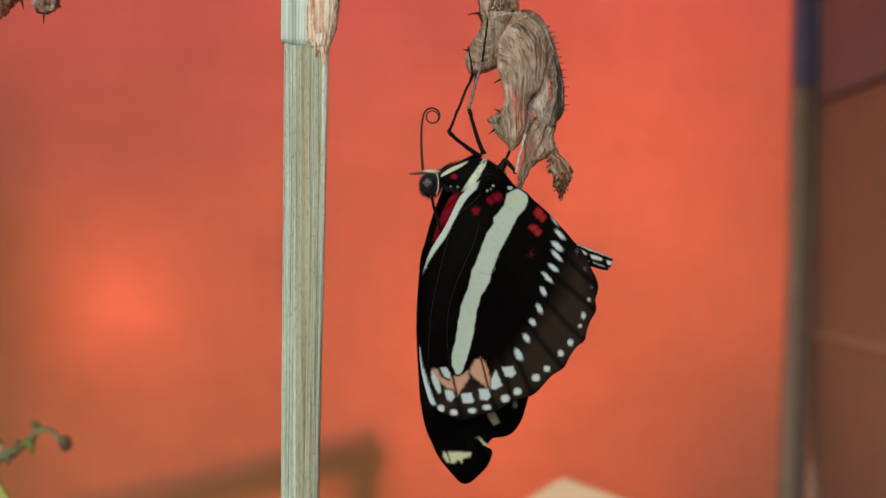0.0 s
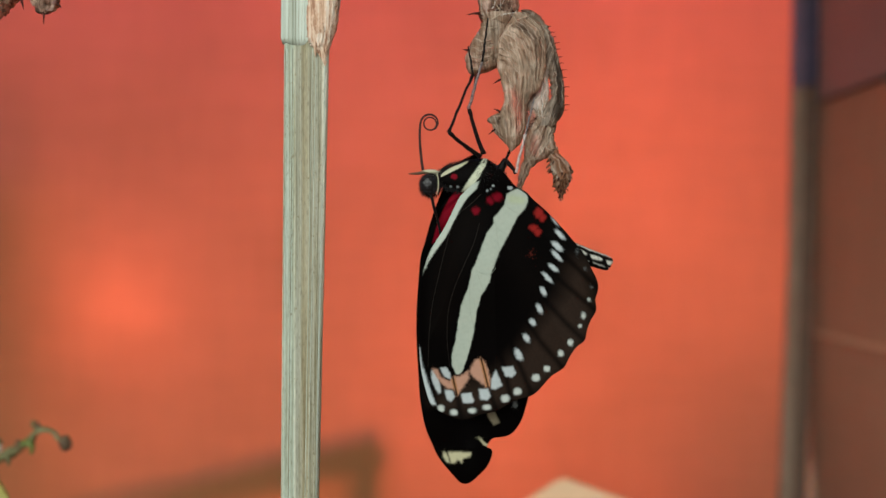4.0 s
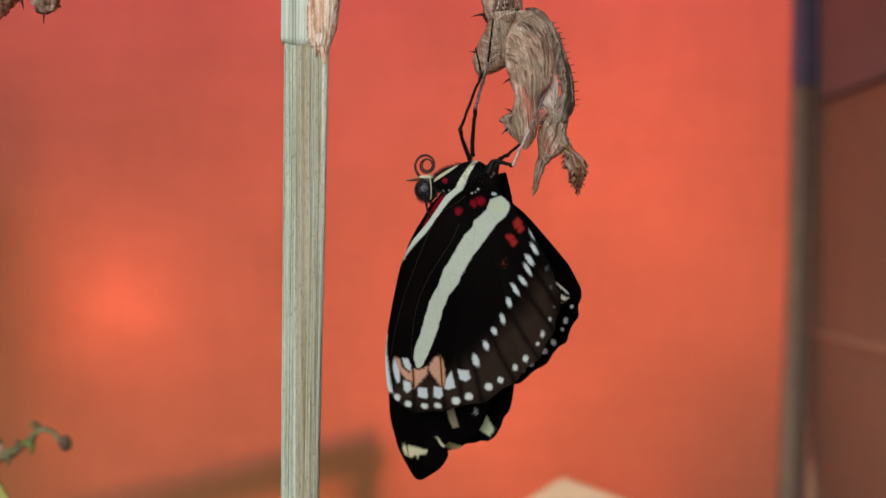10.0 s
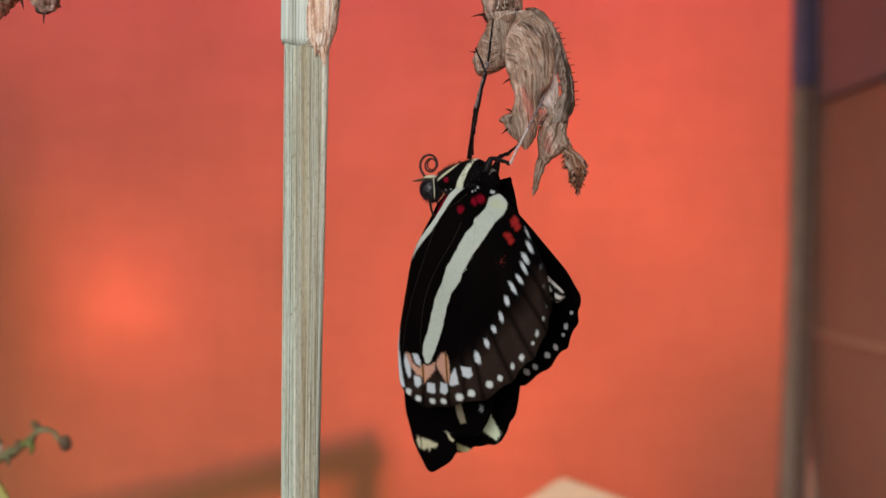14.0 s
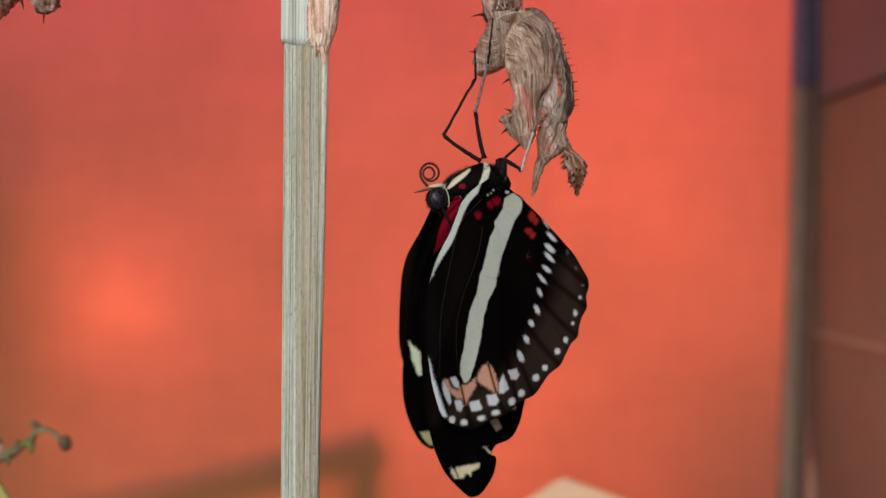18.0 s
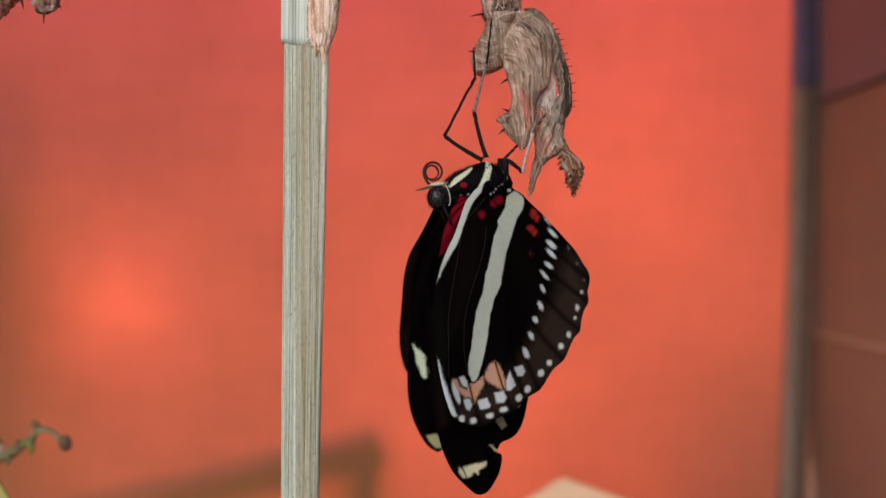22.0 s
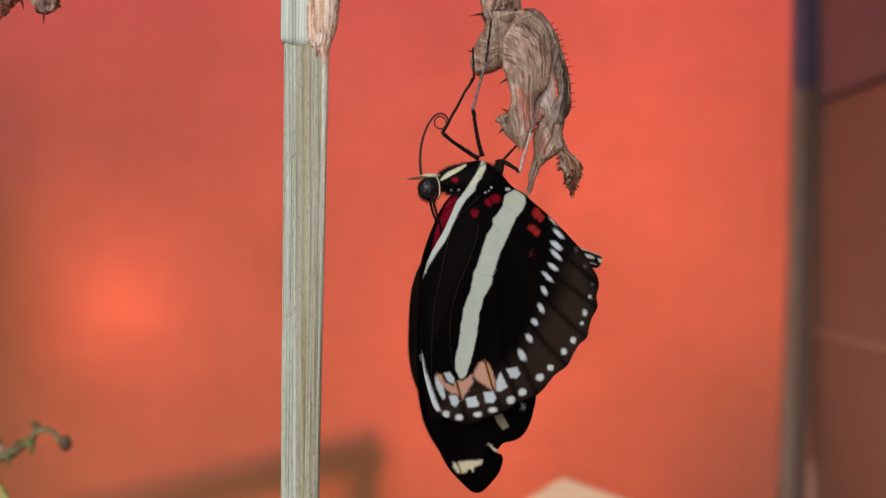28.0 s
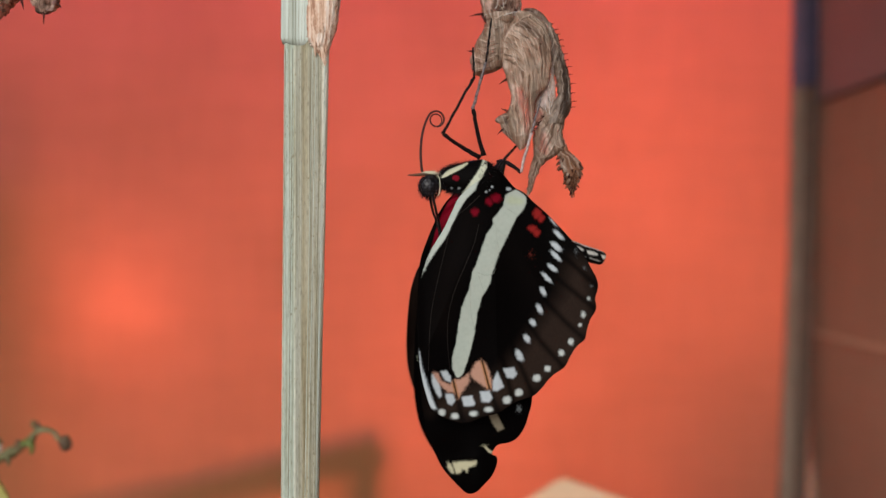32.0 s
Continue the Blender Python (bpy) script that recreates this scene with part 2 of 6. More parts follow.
M_PALEFIBRE = mottled("pale_fibre", [(0.3, (0.5, 0.41, 0.34)), (0.7, (0.72, 0.64, 0.56))], 1500, rough=0.5)
M_BUD = mottled("brown_bud", [(0.3, (0.08, 0.05, 0.03)), (0.7, (0.16, 0.11, 0.06))], 700, rough=0.7)
M_LEAF = mottled("yellow_leaf", [(0.3, (0.28, 0.27, 0.06)), (0.7, (0.5, 0.46, 0.14))], 300, rough=0.6)

# ---- mesh helpers ----


def mesh_of(name, verts, faces, mat, smooth=True, colours=None):
    me = bpy.data.meshes.new(name)
    me.from_pydata([tuple(v) for v in verts], [], [tuple(f) for f in faces])
    me.materials.append(mat)
    if smooth:
        me.polygons.foreach_set("use_smooth", [True] * len(me.polygons))
    if colours is not None:
        layer = me.color_attributes.new("Col", "FLOAT_COLOR", "POINT")
        layer.data.foreach_set("color", np.concatenate([colours, np.ones((len(colours), 1))], 1).astype(np.float32).ravel())
    me.update()
    return me


def piece(name, me, parent=None, label="", m=None):
    ob = new(name, me)
    if parent is not None:
        ob.parent = parent
    if m is not None:
        ob.matrix_local = m
    if label:
        ob["label"] = label
    return ob


def thing(name, at, label, category, group="", kind=""):
    ob = new(name)
    ob.empty_display_size = 0.005
    ob.location = at
    return tagged(ob, label, category, group, kind)


def tube(name, path, radii, mat, sides=8, squash=1.0, wobble=0.0, seed=0):
    """A round stem along a path, millimetres, closed at both ends."""
    rng = np.random.default_rng(seed)
    path = [Vector(p) for p in path]
    verts, faces = [], []
    side = None
    for i, p in enumerate(path):
        d = (path[min(i + 1, len(path) - 1)] - path[max(i - 1, 0)]).normalized()
        if side is None:
            side = d.orthogonal().normalized()
        side = (side - d * side.dot(d)).normalized()
        up = d.cross(side)
        for k in range(sides):
            a = 2 * math.pi * k / sides
            r = radii[i] * (1 + wobble * rng.normal())
            verts.append((p + side * math.cos(a) * r + up * math.sin(a) * r * squash) * MM)
    n = len(path)
    for i in range(n - 1):
        for k in range(sides):
            j = (k + 1) % sides
            faces.append((i * sides + k, i * sides + j, (i + 1) * sides + j, (i + 1) * sides + k))
    faces.append(tuple(range(sides))[::-1])
    faces.append(tuple((n - 1) * sides + k for k in range(sides)))
    return mesh_of(name, verts, faces, mat)


def smooth_path(points, steps=6):
    """A rounded line through the points."""
    pts = [Vector(p) for p in points]
    out = []
    for i in range(len(pts) - 1):
        a, b, c, d = pts[max(i - 1, 0)], pts[i], pts[i + 1], pts[min(i + 2, len(pts) - 1)]
        for k in range(steps):
            t = k / steps
            out.append(0.5 * (2 * b + (c - a) * t + (2 * a - 5 * b + 4 * c - d) * t * t + (3 * b - a - 3 * c + d) * t ** 3))
    return out + [pts[-1]]


def box(name, lo, hi, mat, bevel=0.4):
    """A block between two corners, millimetres, with eased edges."""
    bm = bmesh.new()
    bmesh.ops.create_cube(bm, size=1.0)
    for v in bm.verts:
        v.co = Vector([(lo[i] + hi[i]) / 2 + v.co[i] * (hi[i] - lo[i]) for i in range(3)]) * MM
    if bevel:
        bmesh.ops.bevel(bm, geom=bm.edges[:], offset=bevel * MM, segments=2, affect="EDGES")
    me = bpy.data.meshes.new(name)
    bm.to_mesh(me)
    bm.free()
    me.materials.append(mat)
    return me


def sheet(name, origin, ux, uz, nu, nv, thick, mat, wave):
    """A hanging sheet of cloth with folds: wave(u, v) pushes it along its normal, all in millimetres."""
    ux, uz, origin = Vector(ux), Vector(uz), Vector(origin)
    nrm = ux.cross(uz).normalized()
    verts, faces = [], []
    for side in (0, 1):
        for j in range(nv + 1):
            for i in range(nu + 1):
                u, v = i / nu, j / nv
                verts.append((origin + ux * u + uz * v + nrm * (wave(u, v) + side * thick)) * MM)
    w, half = nu + 1, (nu + 1) * (nv + 1)
    for j in range(nv):
        for i in range(nu):
            a = j * w + i
            faces.append((a, a + w, a + w + 1, a + 1))
            faces.append((half + a, half + a + 1, half + a + w + 1, half + a + w))
    return mesh_of(name, verts, faces, mat)


# ---- the room and the cage ----
def shell_wall(name, lo, hi):
    ob = new(name, box(name, lo, hi, M_WALL, 0))
    return tagged(ob, "plain dull plaster wall of the room", "wall", kind="structure")


def build_setting():
    floor = new("floor", box("floor", (-1600, -1600, -40), (1600, 1600, 0), M_FLOOR, 0))
    tagged(floor, "brown cloth-covered ground under the cage", "floor", kind="structure")
    shell_wall("wall_west", (-1700, -1600, 0), (-1600, 1600, 2000))
    shell_wall("wall_east", (1600, -1600, 0), (1700, 1600, 2000))
    shell_wall("wall_south", (-1600, -1700, 0), (1600, -1600, 2000))
    shell_wall("wall_north", (-1600, 1600, 0), (1600, 1700, 2000))
    tagged(new("ceiling", box("ceiling", (-1600, -1600, 2000), (1600, 1600, 2100), M_WALL, 0)), "plain dull plaster ceiling of the room", "ceiling", kind="structure")
    # back cloth, side cloth, binding between them
    back = new("backdrop", sheet("backdrop", (-330, 210, 2), (465, 0, 0), (0, 0, 297), 60, 50, -0.5, M_CLOTH,
               lambda u, v: 1.2 * math.sin(7 * u + 1.5 * v) + 0.7 * math.sin(13 * v + 4 * u)))
    tagged(back, "red translucent woven cloth back of the cage, lit from behind", "cloth", kind="structure")
    side = thing("wall_side", P(0, 0, -FLOOR), "brown shaded cloth side of the cage with stitched seams", "cloth", kind="structure")
    sway = lambda u, v: 1.0 * math.sin(9 * u + 3 * v) + 0.5 * math.sin(17 * v)
    piece("panel", sheet("panel", (136, 208, 2), (6, -330, 0), (0, 0, 201), 40, 40, -0.5, M_SIDE, sway), side)
    # upper part of the panel, purple cast painted in
    piece("panel", sheet("panel", (136, 208, 203.4), (6, -330, 0), (0, 0, 96), 40, 20, -0.5, M_SIDE_CAST, lambda u, v: sway(u, 0.677 + 0.323 * v)), side, "upper cloth panel with a purple cast put into its colour")
    piece("seam", tube("seam", smooth_path([(135, 205, 119.5), (137, 150, 118.6), (139, 80, 118), (141, -60, 117)]), [0.85] * 19, M_SEAM), side, "pale stitched seam")
    piece("seam", tube("seam", smooth_path([(135, 207, 203), (137, 150, 203.5), (139, 80, 204), (141, -60, 204)]), [0.9] * 19, M_FOLD), side, "dark fold")
    # unseen roof, added low so that it shades the upper cloths
    roof = new("shading_roof", sheet("shading_roof", (-330, 209, 302), (475, 0, 0), (0, -330, 0), 30, 20, 0.6, M_SIDE, lambda u, v: 1.5 * math.sin(5 * u + 2 * v)))
    tagged(roof, "unseen brown cloth roof set low to shade the top of the cage", "cloth", kind="structure")
    post = thing("trim_corner", P(0, 0, -FLOOR), "grey-brown binding tape along the cage corner", "binding", kind="structure")
    line = smooth_path([(122.5, 206, 2), (124.8, 206, 60), (128.2, 206, 150), (130, 206, 240), (131, 206, 299)], 8)
    edge = smooth_path([(126.6, 203, 2), (128.9, 203, 60), (131.7, 203, 150), (133.5, 203, 240), (134.3, 203, 299)], 8)
    for path, name, radius, low, high, label in ((line, "tape", 2.6, M_BINDING, M_BINDING_CAST, "tape with a bluish cast in its colour"), (edge, "piping", 2.4, M_DARK, M_DARK_CAST, "dark piping")):
        split = [p for p in path if p.z < 216]
        piece(name, tube(name, split, [radius] * len(split), low, 12, wobble=0.02), post, "" if name == "tape" else label)
        rest = [p for p in path if p.z >= split[-1].z]
        piece(name, tube(name, rest, [radius * 1.03] * len(rest), high, 12, wobble=0.02), post, "upper end, bluish cast put into its colour, of the " + name)
    # board corner that leans outside against the cloth; its shade shows through it
    frame_ob = thing("leaning_board", P(0, 0, -FLOOR), "dark wooden board corner leaning behind the red cloth", "frame")
    bar = piece("bar", box("bar", (-190, 0, -14.5), (0, 5, 0), M_BOARD, 0.6), frame_ob)
    bar.matrix_local = Matrix.Translation(Vector((-22.5, 215, 85.4)) * MM) @ pose(0, 0, 0, 0, -13.5, 0)
    # unseen blocker added to darken the left of the cloth
    slat = thing("left_dimmer", P(0, 0, -FLOOR), "unseen dark plank added behind the red cloth to dim its left", "plank")
    plank = piece("plank", box("plank", (-60, 0, -200), (0, 5, 0), M_BOARD, 0.6), slat)
    plank.matrix_local = Matrix.Translation(Vector((-143, 236, 203)) * MM)
    # second unseen blocker, for softer shade at the cloth's lower right
    card = thing("right_dimmer", P(0, 0, -FLOOR), "unseen dark board added behind the red cloth to dim its lower right", "board")
    panel = piece("panel", box("panel", (0, 0, -118), (60, 5, 0), M_BOARD, 0.6), card)
    panel.matrix_local = Matrix.Translation(Vector((100, 262, 112)) * MM) @ pose(0, 0, 0, 0, 18, 0)
    leg = piece("upright", box("upright", (-10, 0, -82), (0, 5, -6), M_BOARD, 0.6), frame_ob)
    leg.matrix_local = Matrix.Translation(Vector((-22.5, 215.3, 83.5)) * MM)


def build_block():
    """Pale wooden offcut with a pointed end."""
    ob = thing("wooden_block", P(31.2, 108, -FLOOR), "pale sawn wooden offcut with a blunt pointed end", "wood")
    prof = [(-22, 0), (22, 0), (40, 72), (24, 81.5), (0, 90.2), (-14, 81)]
    verts = [(x * MM, y * MM, z * MM) for y in (0, 2.5) for x, z in prof]
    k = len(prof)
    faces = [tuple(range(k)), tuple(range(2 * k - 1, k - 1, -1))] + [(i, i + k, (i + 1) % k + k, (i + 1) % k) for i in range(k)]
    bm = bmesh.new()
    bm.from_mesh(mesh_of("block", verts, faces, M_PALEWOOD, False))
    bmesh.ops.recalc_face_normals(bm, faces=bm.faces)
    bmesh.ops.bevel(bm, geom=bm.edges[:], offset=0.6 * MM, segments=2, affect="EDGES")
    me = bpy.data.meshes.new("block")
    bm.to_mesh(me)
    bm.free()
    me.materials.append(M_PALEWOOD)
    piece("block", me, ob)
    piece("knot", tube("knot", [(9, -0.25, 84), (9, 0.3, 84)], [1.2, 1.2], M_TORN, 12), ob, "brown knot")


# ---- bamboo stick ----
def build_stick():
    rng = np.random.default_rng(4)
    ob = thing("bamboo_stick", P(-20.7, 0.5, -FLOOR), "pale split bamboo stick with a torn node", "stick")
    sides, rows = 144, 60
    rough = rng.normal(0, 1, sides)
    rough = np.convolve(np.tile(rough, 3), [0.25, 0.5, 0.25], "same")[sides:2 * sides]

    def shaft(name, z0, z1, centre, rx, ry, mat, groove, n=rows, cut=None):
        verts, faces = [], []
        for j in range(n + 1):
            z = z0 + (z1 - z0) * j / n
            for k in range(sides):
                a = 2 * math.pi * k / sides
                g = (1 + groove * rough[k] + 0.004 * math.sin(z * 0.9 + k)) * (0.87 if cut and j == 0 else 1.0)
                zz = z + (cut(a) if cut and j == 0 else 0)
                lean = -0.47 + (z - 113) * 0.0149
                verts.append(((centre + lean + (rx + (z - 145) * 0.0075) * g * math.copysign(abs(math.cos(a)) ** 0.55, math.cos(a))) * MM, ry * g * math.copysign(abs(math.sin(a)) ** 0.55, math.sin(a)) * MM, zz * MM))
        for j in range(n):
            for k in range(sides):
                i = (k + 1) % sides
                faces.append((j * sides + k, j * sides + i, (j + 1) * sides + i, (j + 1) * sides + k))
        faces += [tuple(range(sides))[::-1], tuple(n * sides + k for k in range(sides))]
        return piece(name, mesh_of(name, verts, faces, mat), ob)
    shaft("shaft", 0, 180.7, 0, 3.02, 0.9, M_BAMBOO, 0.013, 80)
    for i in range(9):                     # proud fibres along the shaft
        a = math.pi * (1.12 + 0.76 * (i + 0.5 + 0.5 * rng.normal()) / 9)
        pts = [((-0.47 + (z - 113) * 0.0149 + (3.0 + (z - 145) * 0.0075) * math.copysign(abs(math.cos(a)) ** 0.55, math.cos(a))) * 1.0, -0.9 * abs(math.sin(a)) ** 0.55, z) for z in np.linspace(60, 179.5, 16)]
        piece("strand", tube("strand", pts, list(0.03 + 0.03 * rng.random(16)), M_SHEATH if i % 3 else M_STRAND, 6), ob)
    spots, spot_faces = [], []
    for i in range(420):
        z, a = 100 + 79 * rng.random(), math.pi * (1.22 + 0.64 * rng.random() ** 0.6)
        c = Vector((-0.47 + (z - 113) * 0.0149 + (3.02 + (z - 145) * 0.0075) * math.copysign(abs(math.cos(a)) ** 0.55, math.cos(a)), -0.91 * abs(math.sin(a)) ** 0.55, z))
        t, r = Vector((-math.sin(a), math.cos(a), 0)), 0.03 + 0.08 * rng.random() ** 2
        o = Vector((math.cos(a), math.sin(a), 0)) * 0.03
        b = len(spots)
        spots += [(c + o + t * r) * MM, (c + o + Vector((0, 0, r * 1.8))) * MM, (c + o - t * r) * MM, (c + o - Vector((0, 0, r * 1.8))) * MM, (c - o) * MM]
        spot_faces += [(b, b + 1, b + 2, b + 3), (b + 1, b, b + 4), (b + 2, b + 1, b + 4), (b + 3, b + 2, b + 4), (b, b + 3, b + 4)]
    tagged(piece("pits", mesh_of("pits", spots, spot_faces, M_STRAND, False), ob, "dark pits in the bamboo"), kind="stuff")
    shaft("skin", 180.2, 232, -1.45, 2.1, 1.08, M_SHEATH, 0.006, 64, lambda a: 0.22 * math.sin(a * 2 + 0.6) + 0.12 * math.sin(5 * a))
    for i in range(7):                     # dark lines in the skin
        x = -1.75 + 3.3 * (i + 0.3 * rng.normal()) / 6.5
        line = [(-1.45 - 0.47 + (z - 113) * 0.0149 + x * (1 + (z - 200) * 0.002), -1.08 * (1 - abs(x / 2.3) ** 3.6) ** 0.28 - 0.002, z) for z in np.linspace(180.6, 231, 12)]
        piece("skin_line", tube("skin_line", line, list(0.012 + 0.016 * rng.random(12)), M_STRAND, 5), ob)
    # torn wood above the node
    piece("torn_wood", husk("torn_wood", [(3.35, -0.6, 177.0, .08, .15), (3.1, -0.5, 178.3, .55, .6), (2.7, -0.4, 179.7, 1.35, 1.1), (2.4, -0.3, 180.9, 1.9, 1.5), (2.7, -0.2, 183, 2.3, 1.8), (3.1, -0.1, 187.5, 2.5, 2.0), (3.25, 0, 196, 2.6, 2.1), (3.3, 0, 210, 2.6, 2.1), (3.3, 0, 232, 2.6, 2.1)], M_TORN, 0.2, 0.2, 31, 64, 0.4, 20), ob, "torn pinkish fibrous wood")
    for i in range(46):
        x = 1.1 + 4.1 * (i % 23) / 22 + rng.normal(0, 0.1)
        y = -1.75 + 0.4 * (i // 23) + 0.4 * rng.random() + 0.22 * (x - 3.1) ** 2
        low = 178.4 + max(0, x - 2.1) * 1.7 + rng.random() * 3.2
        path = [(x * 0.55 + 1.0, y, low - 0.4), (x, y - 0.15, low + 1.6), (x + 0.12 * rng.normal(), y - 0.1, low + 5), (x + 0.3 * rng.normal(), y, 214 + 6 * rng.random())]
        piece("fibre", tube("fibre", smooth_path(path, 4), list(np.interp(np.linspace(0, 1, 13), [0, 0.15, 1], [0.05, 0.2, 0.18])), M_TORN, 6, wobble=0.06, seed=i), ob)


# ---- wings ----
def side_chain(points, z):
    pts = smooth_path([(x, 0, zz) for x, zz in points], 8)
    zs = np.array([p.z for p in pts])
    xs = np.array([p.x for p in pts])
    zs = np.minimum.accumulate(zs)
    return np.interp(-z, -zs, xs)


def wing_mesh(name, left, right, rows, cols, paint, rise, flip):
    """A thin wing between its two edges (millimetres in the wing's plane), each face painted by its own pattern."""
    top, low = left[0][1], left[-1][1]
    s = np.linspace(0, 1, rows + 1)
    s = 0.55 * s + 0.45 * (0.5 - 0.5 * np.cos(math.pi * s))
    z = top + (low - top) * s
    xl, xr = side_chain(left, z), side_chain([left[0]] + right + [left[-1]], z)
    xr = np.maximum(xr, xl + 0.02)
    u = np.linspace(0, 1, cols + 1)
    X = xl[:, None] + (xr - xl)[:, None] * u[None, :]
    Z = np.repeat(z[:, None], cols + 1, 1)
    x, zz = X.ravel(), Z.ravel()
    edge = np.minimum(u, 1 - u)[None, :] * (xr - xl)[:, None]
    th = (0.03 + 0.05 * np.clip(edge, 0, 1)).ravel()
    y0 = rise(x, zz)
    sgn = -1.0 if not flip else 1.0
    outer = np.stack([x, sgn * (-y0 + th), zz], 1)       # ventral face
    inner = np.stack([x, sgn * (-y0 - th), zz], 1)       # dorsal face
    verts = np.concatenate([outer, inner]) * MM
    w, half = cols + 1, (rows + 1) * (cols + 1)
    i, j = np.meshgrid(np.arange(cols), np.arange(rows))
    a = (j * w + i).ravel()
    f1 = np.stack([a, a + w, a + w + 1, a + 1], 1)
    f2 = f1[:, ::-1] + half
    rim = []
    for col in (0, cols):
        e = np.arange(rows) * w + col
        q = np.stack([e, e + half, e + w + half, e + w], 1)
        rim.append(q if col == 0 else q[:, ::-1])
    for row in (0, rows):
        e = row * w + np.arange(cols)
        q = np.stack([e, e + 1, e + 1 + half, e + half], 1)
        rim.append(q if row == 0 else q[:, ::-1])
    faces = np.concatenate([f1, f2] + rim)
    if flip:
        faces = faces[:, ::-1]
    me = bpy.data.meshes.new(name)
    me.vertices.add(len(verts))
    me.vertices.foreach_set("co", verts.ravel())
    me.loops.add(faces.size)
    me.loops.foreach_set("vertex_index", faces.ravel().astype(np.int32))
    me.polygons.add(len(faces))
    me.polygons.foreach_set("loop_start", np.arange(0, faces.size, 4, dtype=np.int32))
    me.polygons.foreach_set("use_smooth", [True] * len(faces))
    me.update(calc_edges=True)
    me.validate()
    col = np.concatenate([paint(x, zz, True), paint(x, zz, False)])
    layer = me.color_attributes.new("Col", "FLOAT_COLOR", "POINT")
    layer.data.foreach_set("color", np.concatenate([col, np.ones((len(col), 1))], 1).astype(np.float32).ravel())
    me.materials.append(M_WING)
    return me


BLACK, BROWN = np.array([0.0017, 0.0013, 0.0013]), np.array([0.025, 0.0165, 0.0125])
PALE, SPOT, ROSE, CRIMSON, YELLOW = (np.array(c) for c in ((0.385, 0.45, 0.395), (0.46, 0.53, 0.56), (0.44, 0.255, 0.185), (0.17, 0.004, 0.013), (0.46, 0.45, 0.30)))

HIND_LEFT = [(2.4, -1.9), (0.9, -2.7), (-0.8, -3.7), (-2.0, -4.5), (-2.8, -5.3), (-3.6, -6.2), (-4.55, -8.1), (-5.75, -10.4), (-7.05, -12.4), (-8.15, -14.3), (-9.2, -17.5), (-9.7, -21.5), (-9.85, -25.0), (-9.8, -28.5), (-9.5, -31.5), (-8.9, -34.3), (-8.2, -36.3), (-6.9, -37.4), (-5.4, -38.2), (-3.8, -38.7)]
HIND_RIGHT = [(3.4, -2.9), (4.7, -4.5), (6.2, -5.4), (7.3, -6.55), (9.25, -8.35), (11.25, -10.55), (12.85, -12.45), (14.4, -14.45), (15.5, -16.75), (16.1, -18.0), (16.3, -19.4), (15.9, -20.9), (16.0, -22.5), (15.2, -24.0), (14.7, -25.4), (14.3, -26.9), (13.2, -27.8), (12.2, -29.2), (11.3, -30.9), (9.5, -32.2), (7.9, -34.0), (6.7, -35.0), (4.6, -35.6), (2.9, -36.4), (1.3, -37.3), (-0.8, -37.8), (-2.5, -38.5)]
FORE_LEFT = [(0.8, -1.2), (-2.4, -2.6), (-4.6, -4.4), (-6.0, -6.2), (-6.9, -7.9), (-8.1, -10.4), (-9.2, -13.3), (-9.7, -16.8), (-10.2, -22.7), (-10.3, -27.1), (-10.2, -31.5), (-10.1, -35.1), (-9.7, -38.2), (-9.2, -40.5), (-8.4, -42.7), (-7.6, -44.5), (-6.3, -46.3), (-5.2, -47.6), (-4.3, -48.5), (-3.6, -48.7)]
FORE_RIGHT = [(2.2, -4.5), (4.2, -10.3), (5.8, -16.9), (6.8, -23.5), (6.9, -30.1), (6.4, -35.3), (6.0, -36.8), (5.5, -38.4), (4.7, -39.9), (3.8, -40.9), (2.7, -41.4), (1.1, -41.6), (0.4, -42.2), (0.0, -43.0), (0.6, -43.3), (0.8, -44.0), (0.5, -45.0), (-0.2, -46.2), (-1.5, -47.4), (-2.7, -48.4)]
FORE_LEFT_FAR = [(0.8, -1.2), (-2.5, -3.0), (-4.8, -7.0), (-6.8, -12.0), (-8.2, -17.0), (-8.8, -22.4), (-9.1, -28.0), (-9.1, -35.0), (-8.6, -39.0), (-7.9, -41.4), (-6.3, -44.6), (-5.1, -46.2), (-3.6, -47.3)]
FORE_RIGHT_FAR = [(2.2, -4.5), (4.2, -10.3), (5.8, -16.9), (6.8, -23.5), (7.2, -30.1), (7.4, -34.5), (7.3, -37.0), (6.6, -38.6), (6.4, -40.0), (5.7, -41.8), (4.7, -42.8), (3.9, -42.9), (2.6, -43.7), (1.2, -44.3), (0.0, -45.6)]
HIND_RIGHT_FAR = [(2.6, -3.1), (4.2, -4.8), (6.0, -5.8), (7.4, -6.8), (9.4, -8.6), (11.4, -10.8)] + HIND_RIGHT[6:]
